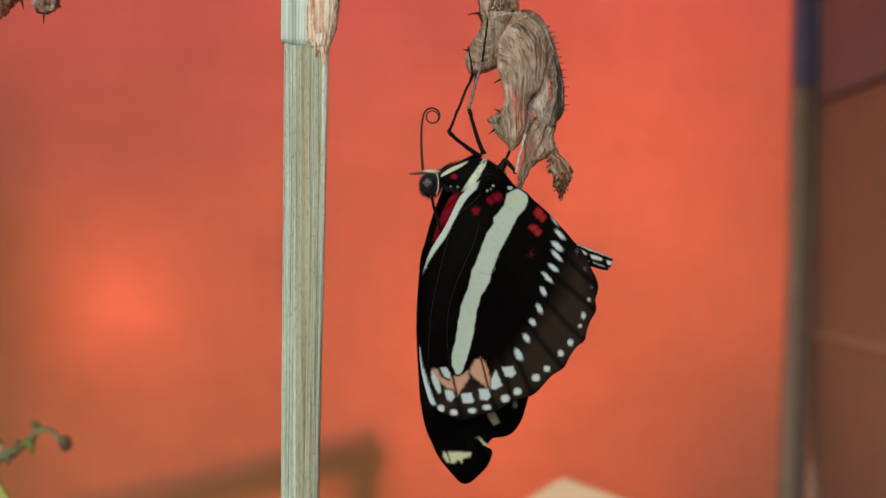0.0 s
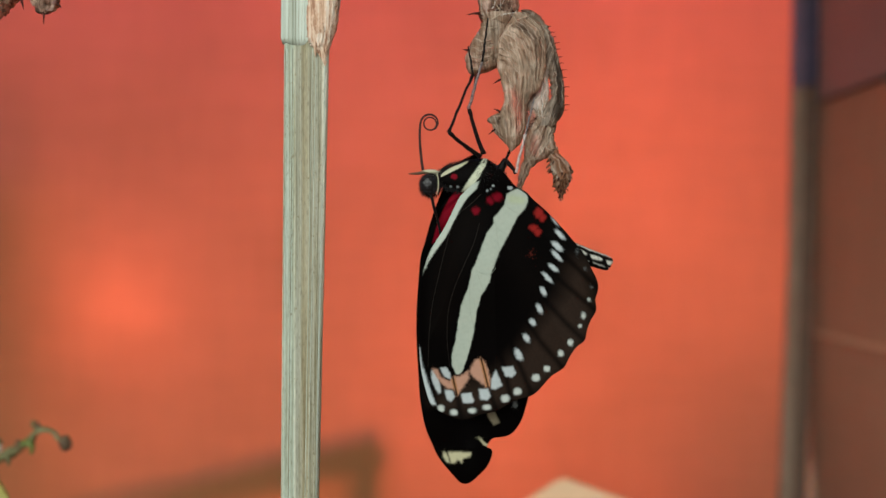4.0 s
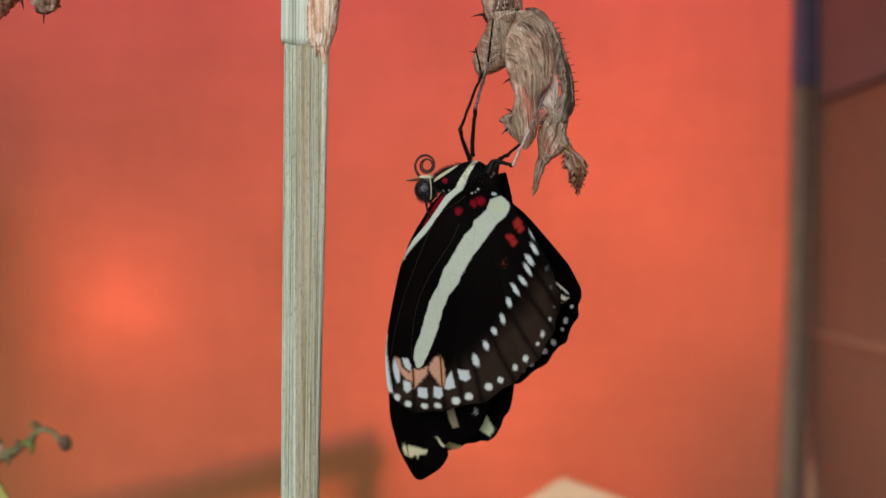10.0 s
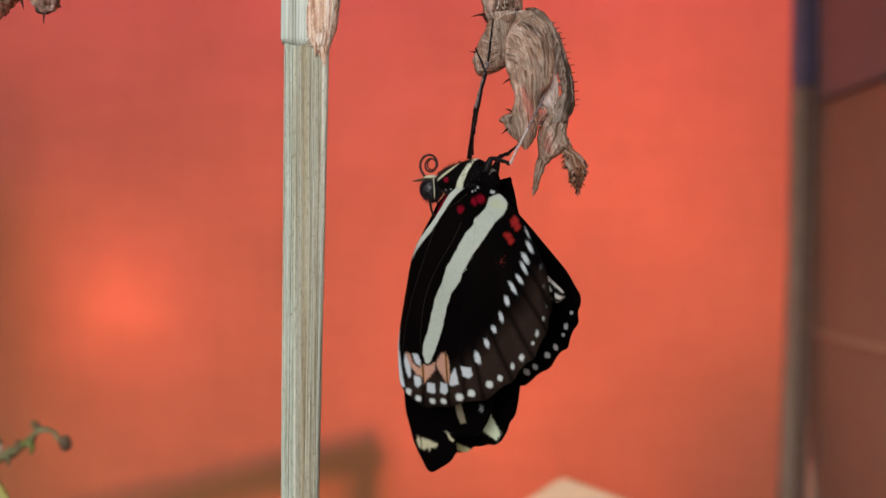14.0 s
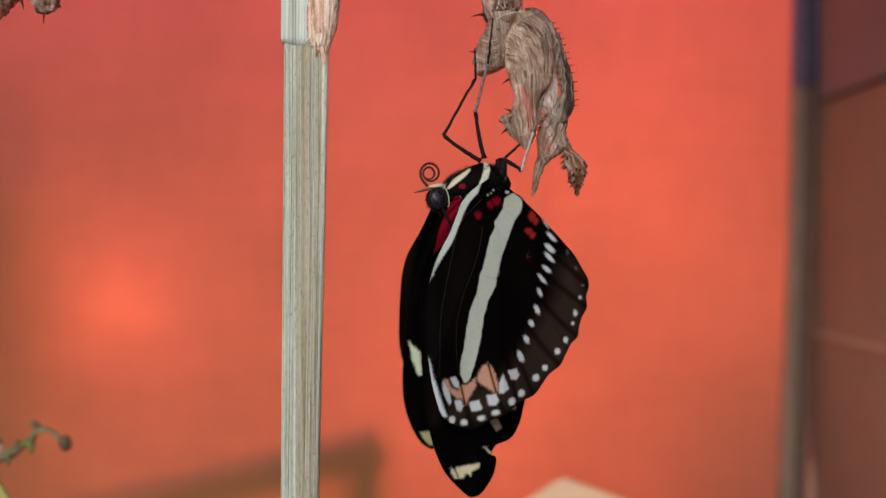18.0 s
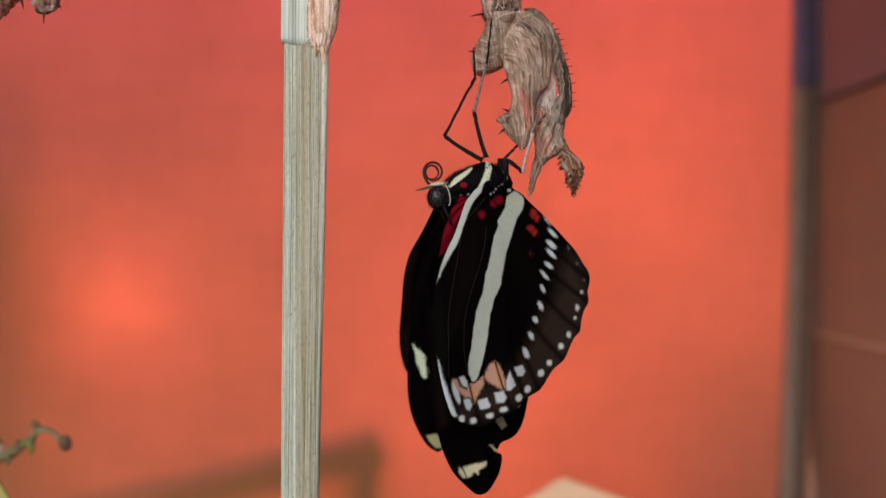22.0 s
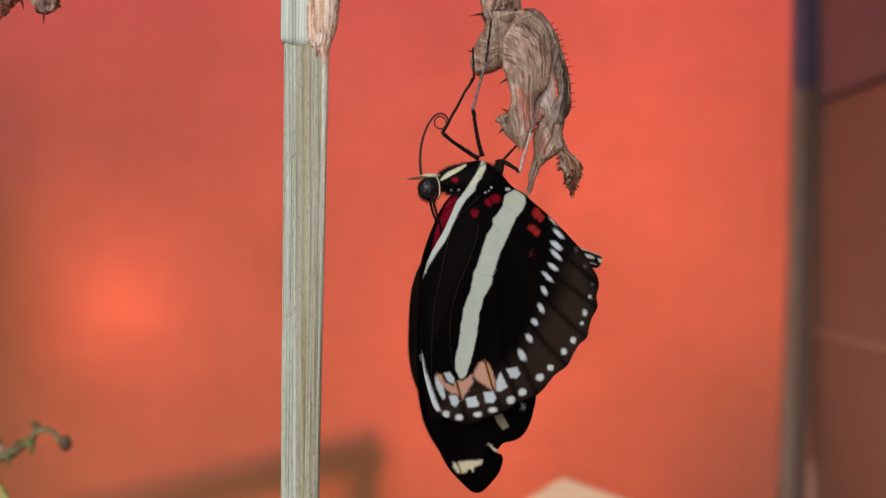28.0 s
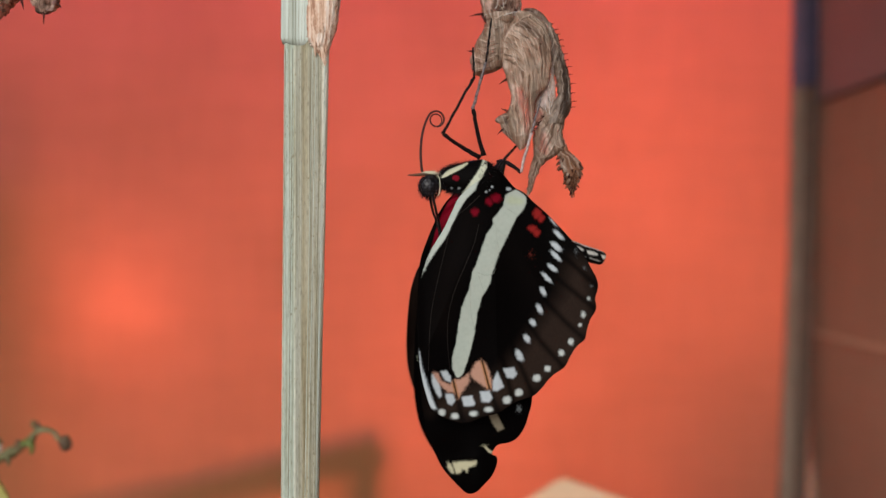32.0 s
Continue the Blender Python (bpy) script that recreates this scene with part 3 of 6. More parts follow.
# spots as (x, z, half width, half height), marks as outlines, in the wing's plane
SLANTED = [(10.3, -9.8, 0.18, 0.62), (11.0, -11.6, 0.48, 0.76), (10.6, -13.3, 0.54, 0.76), (10.5, -14.7, 0.45, 0.84), (10.0, -16.4, 0.55, 0.62), (9.1, -17.8, 0.48, 0.82)]
INNER_SPOTS = [(8.5, -19.8, 0.40, 0.66), (7.9, -22.3, 0.38, 0.66), (6.9, -24.3, 0.38, 0.50), (6.0, -26.6, 0.44, 0.62), (4.8, -29.0, 0.50, 0.84)]
SQUARES = [[(2.3, -30.8), (3.9, -30.7), (4.4, -31.7), (3.9, -32.3), (2.9, -32.2)], [(1.5, -31.2), (2.0, -32.3), (2.4, -33.5), (1.4, -34.0), (0.8, -34.0), (0.8, -32.6)], [(-1.1, -34.1), (0.3, -34.0), (0.7, -35.1), (0.2, -35.7), (-0.9, -35.6)],
           [(-3.7, -34.9), (-2.2, -34.7), (-1.8, -35.9), (-2.1, -36.2), (-3.4, -36.2)], [(-6.1, -34.3), (-5.0, -34.4), (-4.7, -35.4), (-5.2, -36.0), (-5.8, -35.7)], [(-8.0, -31.3), (-7.6, -31.5), (-6.9, -32.8), (-6.6, -34.5), (-7.0, -34.9), (-7.6, -33.9), (-8.0, -32.4)], [(-6.7, -31.0), (-5.9, -30.9), (-5.3, -31.8), (-5.2, -32.7), (-6.1, -32.3)]]
OUTER_SPOTS = [(15.0, -21.0, 0.22, 0.28), (14.2, -23.3, 0.30, 0.48), (13.7, -24.8, 0.27, 0.28), (12.3, -27.2, 0.42, 0.52), (10.9, -28.8, 0.46, 0.50), (8.9, -31.1, 0.50, 0.50), (7.3, -32.4, 0.62, 0.55), (4.6, -34.4, 0.62, 0.55), (2.8, -35.4, 0.62, 0.58), (0.1, -36.7, 0.64, 0.42), (-2.1, -37.3, 0.62, 0.40), (-4.8, -37.6, 0.60, 0.48), (-6.7, -37.0, 0.54, 0.56)]
FAINT_SPOTS = [(15.4, -19.2, 0.18, 0.24), (14.5, -16.5, 0.25, 0.4), (13.4, -14.2, 0.2, 0.5)]
BAND = [(3.4, -5.7), (3.1, -7.1), (2.2, -8.3), (1.5, -9.0), (1.5, -9.8), (0.4, -11.4), (-0.3, -13.3), (-1.3, -15.9), (-1.8, -16.7), (-2.2, -18.8), (-3.4, -21.7), (-4.0, -24.6), (-4.3, -26.7), (-5.0, -29.2), (-5.0, -30.5), (-4.4, -31.9), (-3.9, -32.0), (-3.4, -31.4), (-2.4, -28.6), (-1.7, -25.9), (-1.2, -22.7), (-0.4, -20.2), (0.7, -18.5), (1.2, -16.7), (2.2, -14.1), (3.5, -11.7), (4.9, -9.0), (6.1, -7.7), (6.4, -6.8), (6.4, -5.9), (5.8, -5.4), (4.9, -4.9), (4.0, -5.3)]
STRIPE = [(-0.4, -3.4), (-1.9, -4.2), (-2.8, -5.0), (-3.65, -6.1), (-4.6, -8.1), (-5.8, -10.4), (-7.1, -12.3), (-8.0, -13.9), (-8.8, -15.7), (-9.2, -17.4), (-8.7, -16.6), (-7.9, -15.1), (-6.75, -13.4), (-5.45, -11.6), (-4.5, -9.8), (-4.0, -8.8), (-3.2, -7.3), (-2.2, -5.9), (-1.0, -4.8)]
MARGIN = [(-9.9, -27.4), (-9.6, -29.3), (-9.1, -31.3), (-8.5, -33.4), (-7.9, -35.1), (-7.4, -36.5), (-8.3, -36.5), (-8.8, -35.4), (-9.3, -33.9), (-9.7, -31.8), (-9.95, -29.7)]
ROSE_FORK = [(-7.9, -31.1), (-7.2, -31.1), (-6.6, -32.4), (-5.4, -33.0), (-4.7, -32.3), (-3.7, -32.2), (-2.6, -31.4), (-2.5, -32.5), (-3.1, -33.5), (-3.7, -34.3), (-4.3, -35.2), (-4.6, -34.3), (-5.8, -34.1), (-6.6, -33.3), (-7.2, -32.6)]
ROSE_LEAF = [(-0.7, -29.5), (-0.1, -30.0), (0.3, -31.2), (0.7, -32.6), (0.6, -33.8), (-0.1, -33.7), (-0.9, -33.0), (-1.9, -32.3), (-2.4, -31.6), (-2.0, -30.5), (-1.4, -29.7)]
RAYS = [[(-1.6, -25.0), (-1.0, -28.4), (-0.5, -30.4), (0.3, -33.7), (1.5, -37.2)], [(-0.6, -22.1), (0.9, -25.8), (2.5, -30.0), (3.8, -36.3)], [(0.8, -18.8), (2.7, -24.2), (4.7, -30.0), (6.7, -34.9)], [(2.4, -14.7), (4.8, -22.2), (8.0, -27.1), (11.2, -30.9)],
        [(3.4, -12.3), (7.2, -19.3), (11.7, -24.4), (14.3, -26.9)], [(4.1, -11.1), (7.7, -15.2), (11.7, -18.9), (15.9, -22.5)], [(5.1, -9.0), (8.9, -12.8), (12.5, -15.6), (16.2, -19.3)], [(-5.3, -30.9), (-4.3, -35.2), (-3.7, -38.4)], [(-8.5, -30.9), (-8.1, -34.3), (-7.3, -36.8)]]


def along(x, z, line):
    """Distance in excess of the width to a line of (x, z, half width)."""
    best = np.full(len(x), 99.0)
    for (x0, z0, w0), (x1, z1, w1) in zip(line[:-1], line[1:]):
        t = np.clip(((x - x0) * (x1 - x0) + (z - z0) * (z1 - z0)) / ((x1 - x0) ** 2 + (z1 - z0) ** 2), 0, 1)
        best = np.minimum(best, np.hypot(x - x0 - t * (x1 - x0), z - z0 - t * (z1 - z0)) - w0 - t * (w1 - w0))
    return best


def inside(x, z, outline):
    """Distance to an outline, negative within it."""
    best, flips = np.full(len(x), 99.0), np.zeros(len(x), bool)
    for (x0, z0), (x1, z1) in zip(outline, outline[1:] + outline[:1]):
        t = np.clip(((x - x0) * (x1 - x0) + (z - z0) * (z1 - z0)) / ((x1 - x0) ** 2 + (z1 - z0) ** 2), 0, 1)
        best = np.minimum(best, np.hypot(x - x0 - t * (x1 - x0), z - z0 - t * (z1 - z0)))
        if z0 != z1:
            flips ^= ((z0 > z) != (z1 > z)) & (x < (x1 - x0) * (z - z0) / (z1 - z0) + x0)
    return np.where(flips, -best, best)


def any_of(x, z, outlines):
    return np.min([inside(x, z, o) for o in outlines], axis=0)


def cover(col, d, colour, soft=0.05):
    """Lay a colour where the distance d is negative."""
    k = np.clip(0.5 - d / (2 * soft), 0, 1)[:, None]
    return col * (1 - k) + colour * k


def blots(x, z, spots, power=2.6, tilt=0.0):
    d = np.full(len(x), 9.0)
    for sx, sz, rx, rz in spots:
        d = np.minimum(d, ((np.abs((x - sx + tilt * (z - sz)) / rx) ** power + np.abs((z - sz) / rz) ** power) ** (1 / power) - 1) * min(rx, rz))
    return d


def jitter(x, z, amount, seed):
    rng = np.random.default_rng(seed)
    wav = 0.03 * np.sin(x * 3.1 + z * 2.3) + 0.015 * np.sin(x * 7.3 - z * 5.1)
    return x + rng.normal(0, amount, len(x)) + wav, z + rng.normal(0, amount, len(z)) + wav * 0.7


def hind_paint(x, z, ventral):
    jx, jz = jitter(x, z, 0.045, 1)
    bx, bz = jitter(x, z, 0.03, 9)
    rng = np.random.default_rng(2)
    grit = rng.normal(size=len(x))
    col = np.repeat(BLACK[None], len(x), 0)
    if not ventral:
        k = (0.5 * np.clip(1 - along(x, z, [(-7.5, -12, 0), (-8.8, -20, 0), (-8.4, -34, 0)]) / 2.0, 0, 1))[:, None]
        col = col * (1 - k) + BROWN * k
        return cover(col, blots(jx, jz, OUTER_SPOTS[:-3]), SPOT)
    # brown cells between dark veins, fading towards the root of the wing
    vein = np.min([along(x, z, [(p, q, 0.0) for p, q in line]) for line in RAYS], axis=0)
    rim = along(x, z, [(-7, -36.5, 0.2), (3, -34.0, 1.2), (8.5, -29.5, 2.2), (11.5, -25.5, 2.4), (13.5, -21.5, 1.2), (13.5, -17, 0.3)])
    k = np.clip(0.95 - rim / 3.6, 0, 1) ** 1.4 * (1 - 0.75 * np.exp(-(vein / 0.42) ** 2)) * (0.9 + 0.12 * grit)
    k = np.maximum(k, 0.06 * np.clip(1 - along(x, z, [(-2, -9, 0), (-5, -16, 0), (-6.5, -24, 0)]) / 3.0, 0, 1))
    k = np.maximum(k, 0.03 * np.clip(1 - along(x, z, [(4, -14, 0), (7.5, -19, 0)]) / 4.5, 0, 1))[:, None]
    col = col * (1 - k) + BROWN * k
    col = cover(col, inside(bx, bz, BAND) + 0.04 * grit, PALE, 0.07)
    root = along(x, z, [(4.2, -6.4, 0.6), (5.6, -6.6, 0.5)])
    col = cover(col, np.maximum(inside(bx, bz, BAND), root), PALE * np.array([1.03, 1.03, 0.86]), 0.3)
    fade = np.clip((-z - 12) / 5.4, 0, 1)
    col = cover(col, inside(jx, jz, STRIPE) + fade * 0.28 * np.abs(grit) - 0.03, PALE * np.array([1.12, 1.11, 1.14]), 0.1)
    col = cover(col, inside(jx, jz, MARGIN) + 0.10 * grit, SPOT, 0.1)
    spots = np.minimum(blots(jx, jz, SLANTED, 2.5, 0.75) + 0.05, blots(jx, jz, INNER_SPOTS, 2.3, 0.35))
    col = cover(col, np.minimum(spots, any_of(jx, jz, SQUARES)) + 0.05 * grit, SPOT * 0.92, 0.12)
    col = cover(col, blots(jx, jz, OUTER_SPOTS) + 0.05 + 0.05 * grit, SPOT * np.array([1.0, 0.98, 0.9]), 0.12)
    col = cover(col, blots(jx, jz, FAINT_SPOTS) + 0.22 + 0.12 * grit, SPOT * 0.35, 0.2)
    rose = any_of(jx, jz, [ROSE_FORK, ROSE_LEAF])
    inner_vein = np.minimum(along(x, z, [(-0.7, -29.4, 0.05), (0.4, -34.0, 0.05)]), along(x, z, [(-5.0, -32.0, 0.05), (-4.3, -35.2, 0.05)]))
    col = cover(col, np.maximum(rose, 0.06 - inner_vein) + 0.12 * grit, ROSE, 0.12)
    col = cover(col, np.maximum(rose + 0.1, np.abs(inner_vein) - 0.22) + 0.1 * grit, ROSE * np.array([0.95, 0.8, 0.5]), 0.12)
    col = cover(col, np.abs(inner_vein) - 0.06 + np.clip(rose, 0, 1), BLACK, 0.05)
    wave = 0.10 * np.sin(x * 5.3 + 1) * np.sin(z * 4.7) + 0.06 * grit
    col = cover(col, blots(jx, jz, [(1.0, -6.55, 0.52, 0.55), (2.05, -6.05, 0.70, 0.62), (-1.1, -8.0, 0.52, 0.52)], 2.0) + wave, CRIMSON * 0.9, 0.2)
    col = cover(col, blots(jx, jz, [(8.0, -8.45, 0.60, 0.72), (8.5, -9.1, 0.48, 0.55), (7.2, -10.6, 0.55, 0.44), (7.8, -11.2, 0.48, 0.52)], 2.0) + wave, np.array([0.24, 0.016, 0.014]), 0.2)
    col = cover(col, blots(jx, jz, [(6.9, -14.4, 0.45, 0.6)], 2.0) + 0.4 + 0.3 * grit, np.array([0.10, 0.02, 0.015]), 0.15)
    return cover(col, blots(jx, jz, [(3.9, -4.75, .36, .24), (1.5, -4.4, .2, .17), (0.6, -5.1, .15, .14), (1.1, -4.9, .1, .12)]), SPOT * 0.7)


def fore_paint(x, z, ventral):
    jx, jz = jitter(x, z, 0.06, 3)
    grit = np.random.default_rng(4).normal(size=len(x))
    col = np.repeat(BLACK[None] * 0.8, len(x), 0)
    if ventral:
        k = (0.25 * np.clip(1 - along(x, z, [(-8.6, -20, 0), (-8.8, -36, 0)]) / 1.6, 0, 1))[:, None]
        col = col * (1 - k) + BROWN * k
        tip = any_of(jx, jz, [[(-6.0, -43.9), (-4.0, -43.7), (-2.4, -43.6), (-2.6, -44.3), (-3.6, -44.6), (-3.9, -45.4), (-4.4, -44.9), (-5.0, -45.6), (-5.6, -45.6)], [(-6.7, -43.8), (-6.2, -44.2), (-5.75, -45.5), (-6.2, -45.5), (-6.8, -44.4)]])
        col = cover(col, tip + 0.08 * grit, YELLOW, 0.1)
        col = cover(col, along(jx, jz, [(-1.2, -41.4, 0.08), (-0.4, -42.4, 0.2), (0.5, -43.0, 0.1)]), YELLOW)
        col = cover(col, any_of(jx, jz, [[(-0.3, -36.6), (0.9, -36.4), (2.0, -39.2), (1.1, -39.5), (0.4, -38.4)]]), np.array([0.20, 0.18, 0.125]), 0.15)
        col = cover(col, blots(jx, jz, [(4.4, -36.3, .3, .45)]) + 0.2 * np.sin(11 * x) * np.sin(9 * z), SPOT * 0.4, 0.15)
        return cover(col, inside(x, z, [(-3.0, -3.0), (-4.7, -4.9), (-5.8, -6.8), (-6.75, -9.1), (-7.5, -11.6), (-6.0, -10.6), (-5.0, -9.0), (-3.8, -6.8), (-2.8, -4.9), (-2.0, -3.4)]), CRIMSON * 0.9, 0.12)
    mint = np.array([0.50, 0.60, 0.43])
    bars = [[(-8.5, -28.8), (-7.6, -29.6), (-6.5, -30.6), (-6.0, -34.3), (-6.6, -34.4), (-7.9, -31.5)], [(-5.6, -32.6), (-4.3, -32.4), (-2.6, -34.2), (-1.4, -36.3), (-0.6, -38.8), (-1.6, -38.4), (-3.6, -35.8), (-5.4, -34.0)],
            [(-2.2, -35.3), (0.2, -36.0), (1.9, -35.7), (3.4, -38.4), (5.4, -40.6), (5.0, -42.0), (2.7, -41.2), (0.3, -39.0)]]
    col = cover(col, any_of(jx, jz, bars) + 0.10 * grit, mint, 0.1)
    col = cover(col, any_of(jx, jz, [[(-5.6, -44.0), (-4.0, -43.9), (-2.5, -45.4), (-2.4, -46.5), (-4.0, -46.5), (-5.1, -45.2)], [(-2.0, -44.9), (0.8, -44.8), (1.2, -45.4), (-0.4, -46.2), (-2.2, -45.8)]]) + 0.08 * grit, YELLOW * np.array([0.9, 0.95, 0.75]), 0.1)
    streak = np.minimum(along(jx, jz, [(-2.0, -10.0, 0.15), (-1.2, -18.0, 0.5), (0.2, -24.3, 0.45)]), inside(jx, jz, [(1.0, -23.0), (2.5, -24.0), (4.7, -28.0), (4.7, -29.6), (2.2, -26.8)]))
    return cover(col, streak, mint * np.array([0.6, 0.58, 0.45]), 0.1)


def hind_rise(x, z):
    """Gentle bulge, pleats between the veins, and a hind edge that flares outwards."""
    r, a = np.hypot(x - 1.5, z + 5), np.arctan2(x - 1.5, -(z + 5))
    y = 0.36 * (np.abs(np.sin(a * 7.5)) * 1.6 - 1.0) * np.clip((r - 6) / 18, 0, 1) ** 1.3
    y = y - 0.2 * np.sin(np.clip((x + 9.6) / 23.5, 0, 1) * math.pi) * np.clip((-z - 4) / 8, 0, 1) - 1.5 * np.clip((x - 9.0) / 7, 0, 1) ** 1.5
    y = y - 0.55 * np.exp(-((x - 1.5) / 3) ** 2 - ((z + 3.5) / 2.2) ** 2)
    y = y - 1.0 * np.exp(-((x + 1.5) / 5) ** 2 - ((z + 17) / 7) ** 2) + 0.5 * np.exp(-((x + 3.5) / 3) ** 2 - ((z + 34) / 4) ** 2)
    return y + 0.5 * np.clip((-8.0 - x) / 1.7, 0, 1) ** 2


def fore_rise(x, z):
    """Pleats, and a tip with a soft fold along it."""
    a = np.arctan2(x + 1, -(z + 3))
    tip = np.clip((-z - 37) / 6, 0, 1) ** 2
    return 0.10 * np.sin(a * 24) - 1.0 + tip * (1.0 * np.exp(-((x + 2.4) / 2.2) ** 2) + 0.2 * np.sin((z + 40) * 0.7))


HIND_VEINS = [[(-0.3, -5.6), (-2.2, -7.3), (-3.3, -8.1)], [(-3.3, -8.1), (-4.6, -10.1), (-5.6, -13.4), (-6.5, -16.7), (-7.7, -21.7), (-8.2, -25.9), (-8.5, -30.9)], [(-0.6, -9.8), (-1.4, -12.6), (-2.7, -15.5), (-4.2, -18.8), (-5.3, -22.5), (-5.6, -26.7), (-5.3, -30.9)]]
# creases across the band, their shade drawn as darker lines
BAND_CREASES = [[(3.4, -7.5), (4.3, -8.1), (5.2, -8.6)], [(1.5, -9.4), (2.0, -10.5), (3.4, -11.7)], [(-1.1, -16.6), (-0.2, -17.1), (1.0, -17.1), (1.7, -16.3)], [(-0.9, -17.1), (-0.5, -18.4), (-0.1, -19.6)], [(-2.1, -18.4), (-2.1, -22.5), (-1.6, -25.0)], [(1.9, -10.6), (2.0, -12.4), (2.3, -13.6)]]


def add_veins(wing, lines, rise, flip, mat, radius, name, both=True):
    for line in lines:
        pts = smooth_path([(x, 0, z) for x, z in line], 6)
        xs, zs = np.array([p.x for p in pts]), np.array([p.z for p in pts])
        ys = rise(xs, zs) * (-1 if flip else 1)
        off = (0.07 if flip else -0.07)
        path = [(a, b + off, c) for a, b, c in zip(xs, ys, zs)]
        me = tube(name, path, list(np.linspace(radius, radius * 0.6, len(path))), mat, 5)
        piece(name, me, wing)


# ---- butterfly ----
PIVOT = (5.583, 0.0, 13.25)        # where the legs hold the thorax


def loft(name, rings, mat, paint, sides=96, steps=22):
    """A round body through rings of (x, y, z, radius across, radius up), painted along its skin."""
    rings = np.array(rings, float)
    n = len(rings)
    s = np.linspace(0, n - 1, steps * (n - 1) + 1)
    fine = np.stack([np.array([p[0] for p in smooth_path([(v, 0, 0) for v in rings[:, k]], steps)]) for k in range(5)], 1)
    verts, faces = [], []
    for i in range(len(fine)):
        d = Vector(fine[min(i + 1, len(fine) - 1), :3] - fine[max(i - 1, 0), :3]).normalized()
        across = Vector((0, 1, 0))
        up = d.cross(across).normalized()
        for k in range(sides):
            a = 2 * math.pi * k / sides
            verts.append(Vector(fine[i, :3]) + across * math.cos(a) * fine[i, 3] + up * math.sin(a) * fine[i, 4])
    for i in range(len(fine) - 1):
        for k in range(sides):
            j = (k + 1) % sides
            faces.append((i * sides + k, (i + 1) * sides + k, (i + 1) * sides + j, i * sides + j))
    faces += [tuple(range(sides)), tuple((len(fine) - 1) * sides + k for k in range(sides))[::-1]]
    arr = np.array([tuple(v) for v in verts])
    return mesh_of(name, arr * MM, faces, mat, True, paint(arr[:, 0], arr[:, 1], arr[:, 2]))


def thorax_paint(x, y, z):
    jx, jz = jitter(x, z, 0.03, 5)
    col = np.repeat(BLACK[None], len(x), 0)
    col = cover(col, along(jx, jz, [(0.55, -0.3, 0.36), (-0.05, -1.5, 0.42), (-1.1, -3.2, 0.5), (-2.2, -4.9, 0.6), (-3.0, -6.0, 0.65)]), np.array([0.58, 0.64, 0.50]))
    col = cover(col, along(jx, jz, [(-6.0, -2.75, 0.22), (-4.6, -1.95, 0.36), (-3.3, -1.35, 0.3), (-2.2, -0.8, 0.12)]), np.array([0.56, 0.58, 0.42]))
    col = cover(col, blots(jx, jz, [(-4.1, -3.0, .48, .42), (2.6, -5.6, .8, .6)], 2), CRIMSON)
    col = cover(col, along(jx, jz, [(2.6, -3.4, 0.1), (3.1, -2.2, 0.25), (3.2, -1.4, 0.1)]), PALE * 0.7)
    return cover(col, blots(jx, jz, [(-4.6, -4.4, .17, .15), (-3.6, -4.5, .17, .14), (1.0, -4.3, .2, .2), (1.6, -4.0, .2, .18), (0.4, -4.9, .2, .2)], 2), SPOT * 0.6)


def abdomen_paint(x, y, z):
    """White lines along the black abdomen and pale seams between its rings."""
    col = np.repeat(BLACK[None] * 1.3, len(x), 0)
    axis = np.interp(x, [-0.5, 2, 5.5, 9, 12.5, 15.9], [-1.2, -4.0, -7.2, -9.4, -10.9, -12.1])
    up = (z - axis) * 0.88
    n = 0.05 * np.random.default_rng(8).normal(size=len(x))
    ring = (x + 0.4 * up + 40) % 2.3
    white = np.array([0.62, 0.63, 0.58])
    col = cover(col, np.abs(up - 1.0 + n) - 0.10, white, 0.06)
    dash = np.abs(up - 0.25 - 0.25 * (ring / 2.3 - 0.5) + n) - 0.24 + 0.5 * np.clip(ring - 1.35, 0, 1)
    col = cover(col, dash, white * 0.9, 0.08)
    col = cover(col, np.abs(up + 0.55 + n) - 0.07 + 0.3 * np.clip(ring - 1.6, 0, 1), white * 0.7, 0.06)
    return cover(col, np.abs((x + 0.4 * up + 40) % 2.3 - 1.15) - 0.03, BLACK * 2, 0.04)


def hair_tuft(name, count, centre, spread, out, length, seed, mat=None, bare=None):
    """Fine hairs as slender spikes, joined."""
    rng = np.random.default_rng(seed)
    verts, faces = [], []
    for i in range(count):
        d = Vector(rng.normal(size=3)).normalized()
        p = Vector([centre[k] + spread[k] * d[k] for k in range(3)])
        if bare is not None and p.y < bare:
            continue
        w = (d + Vector(out) + 0.35 * Vector(rng.normal(size=3))).normalized()
        ln = length * (0.5 + 0.8 * rng.random())
        s = w.orthogonal().normalized()
        t = w.cross(s)
        r = 0.033
        b = len(verts)
        tip = p + w * ln + Vector((0, 0, -0.15 * ln))
        verts += [(p + s * r) * MM, (p - s * r * 0.5 + t * r * 0.87) * MM, (p - s * r * 0.5 - t * r * 0.87) * MM, tip * MM]
        faces += [(b, b + 1, b + 3), (b + 1, b + 2, b + 3), (b + 2, b, b + 3), (b + 2, b + 1, b)]
    return mesh_of(name, verts, faces, mat or M_HAIR, False)


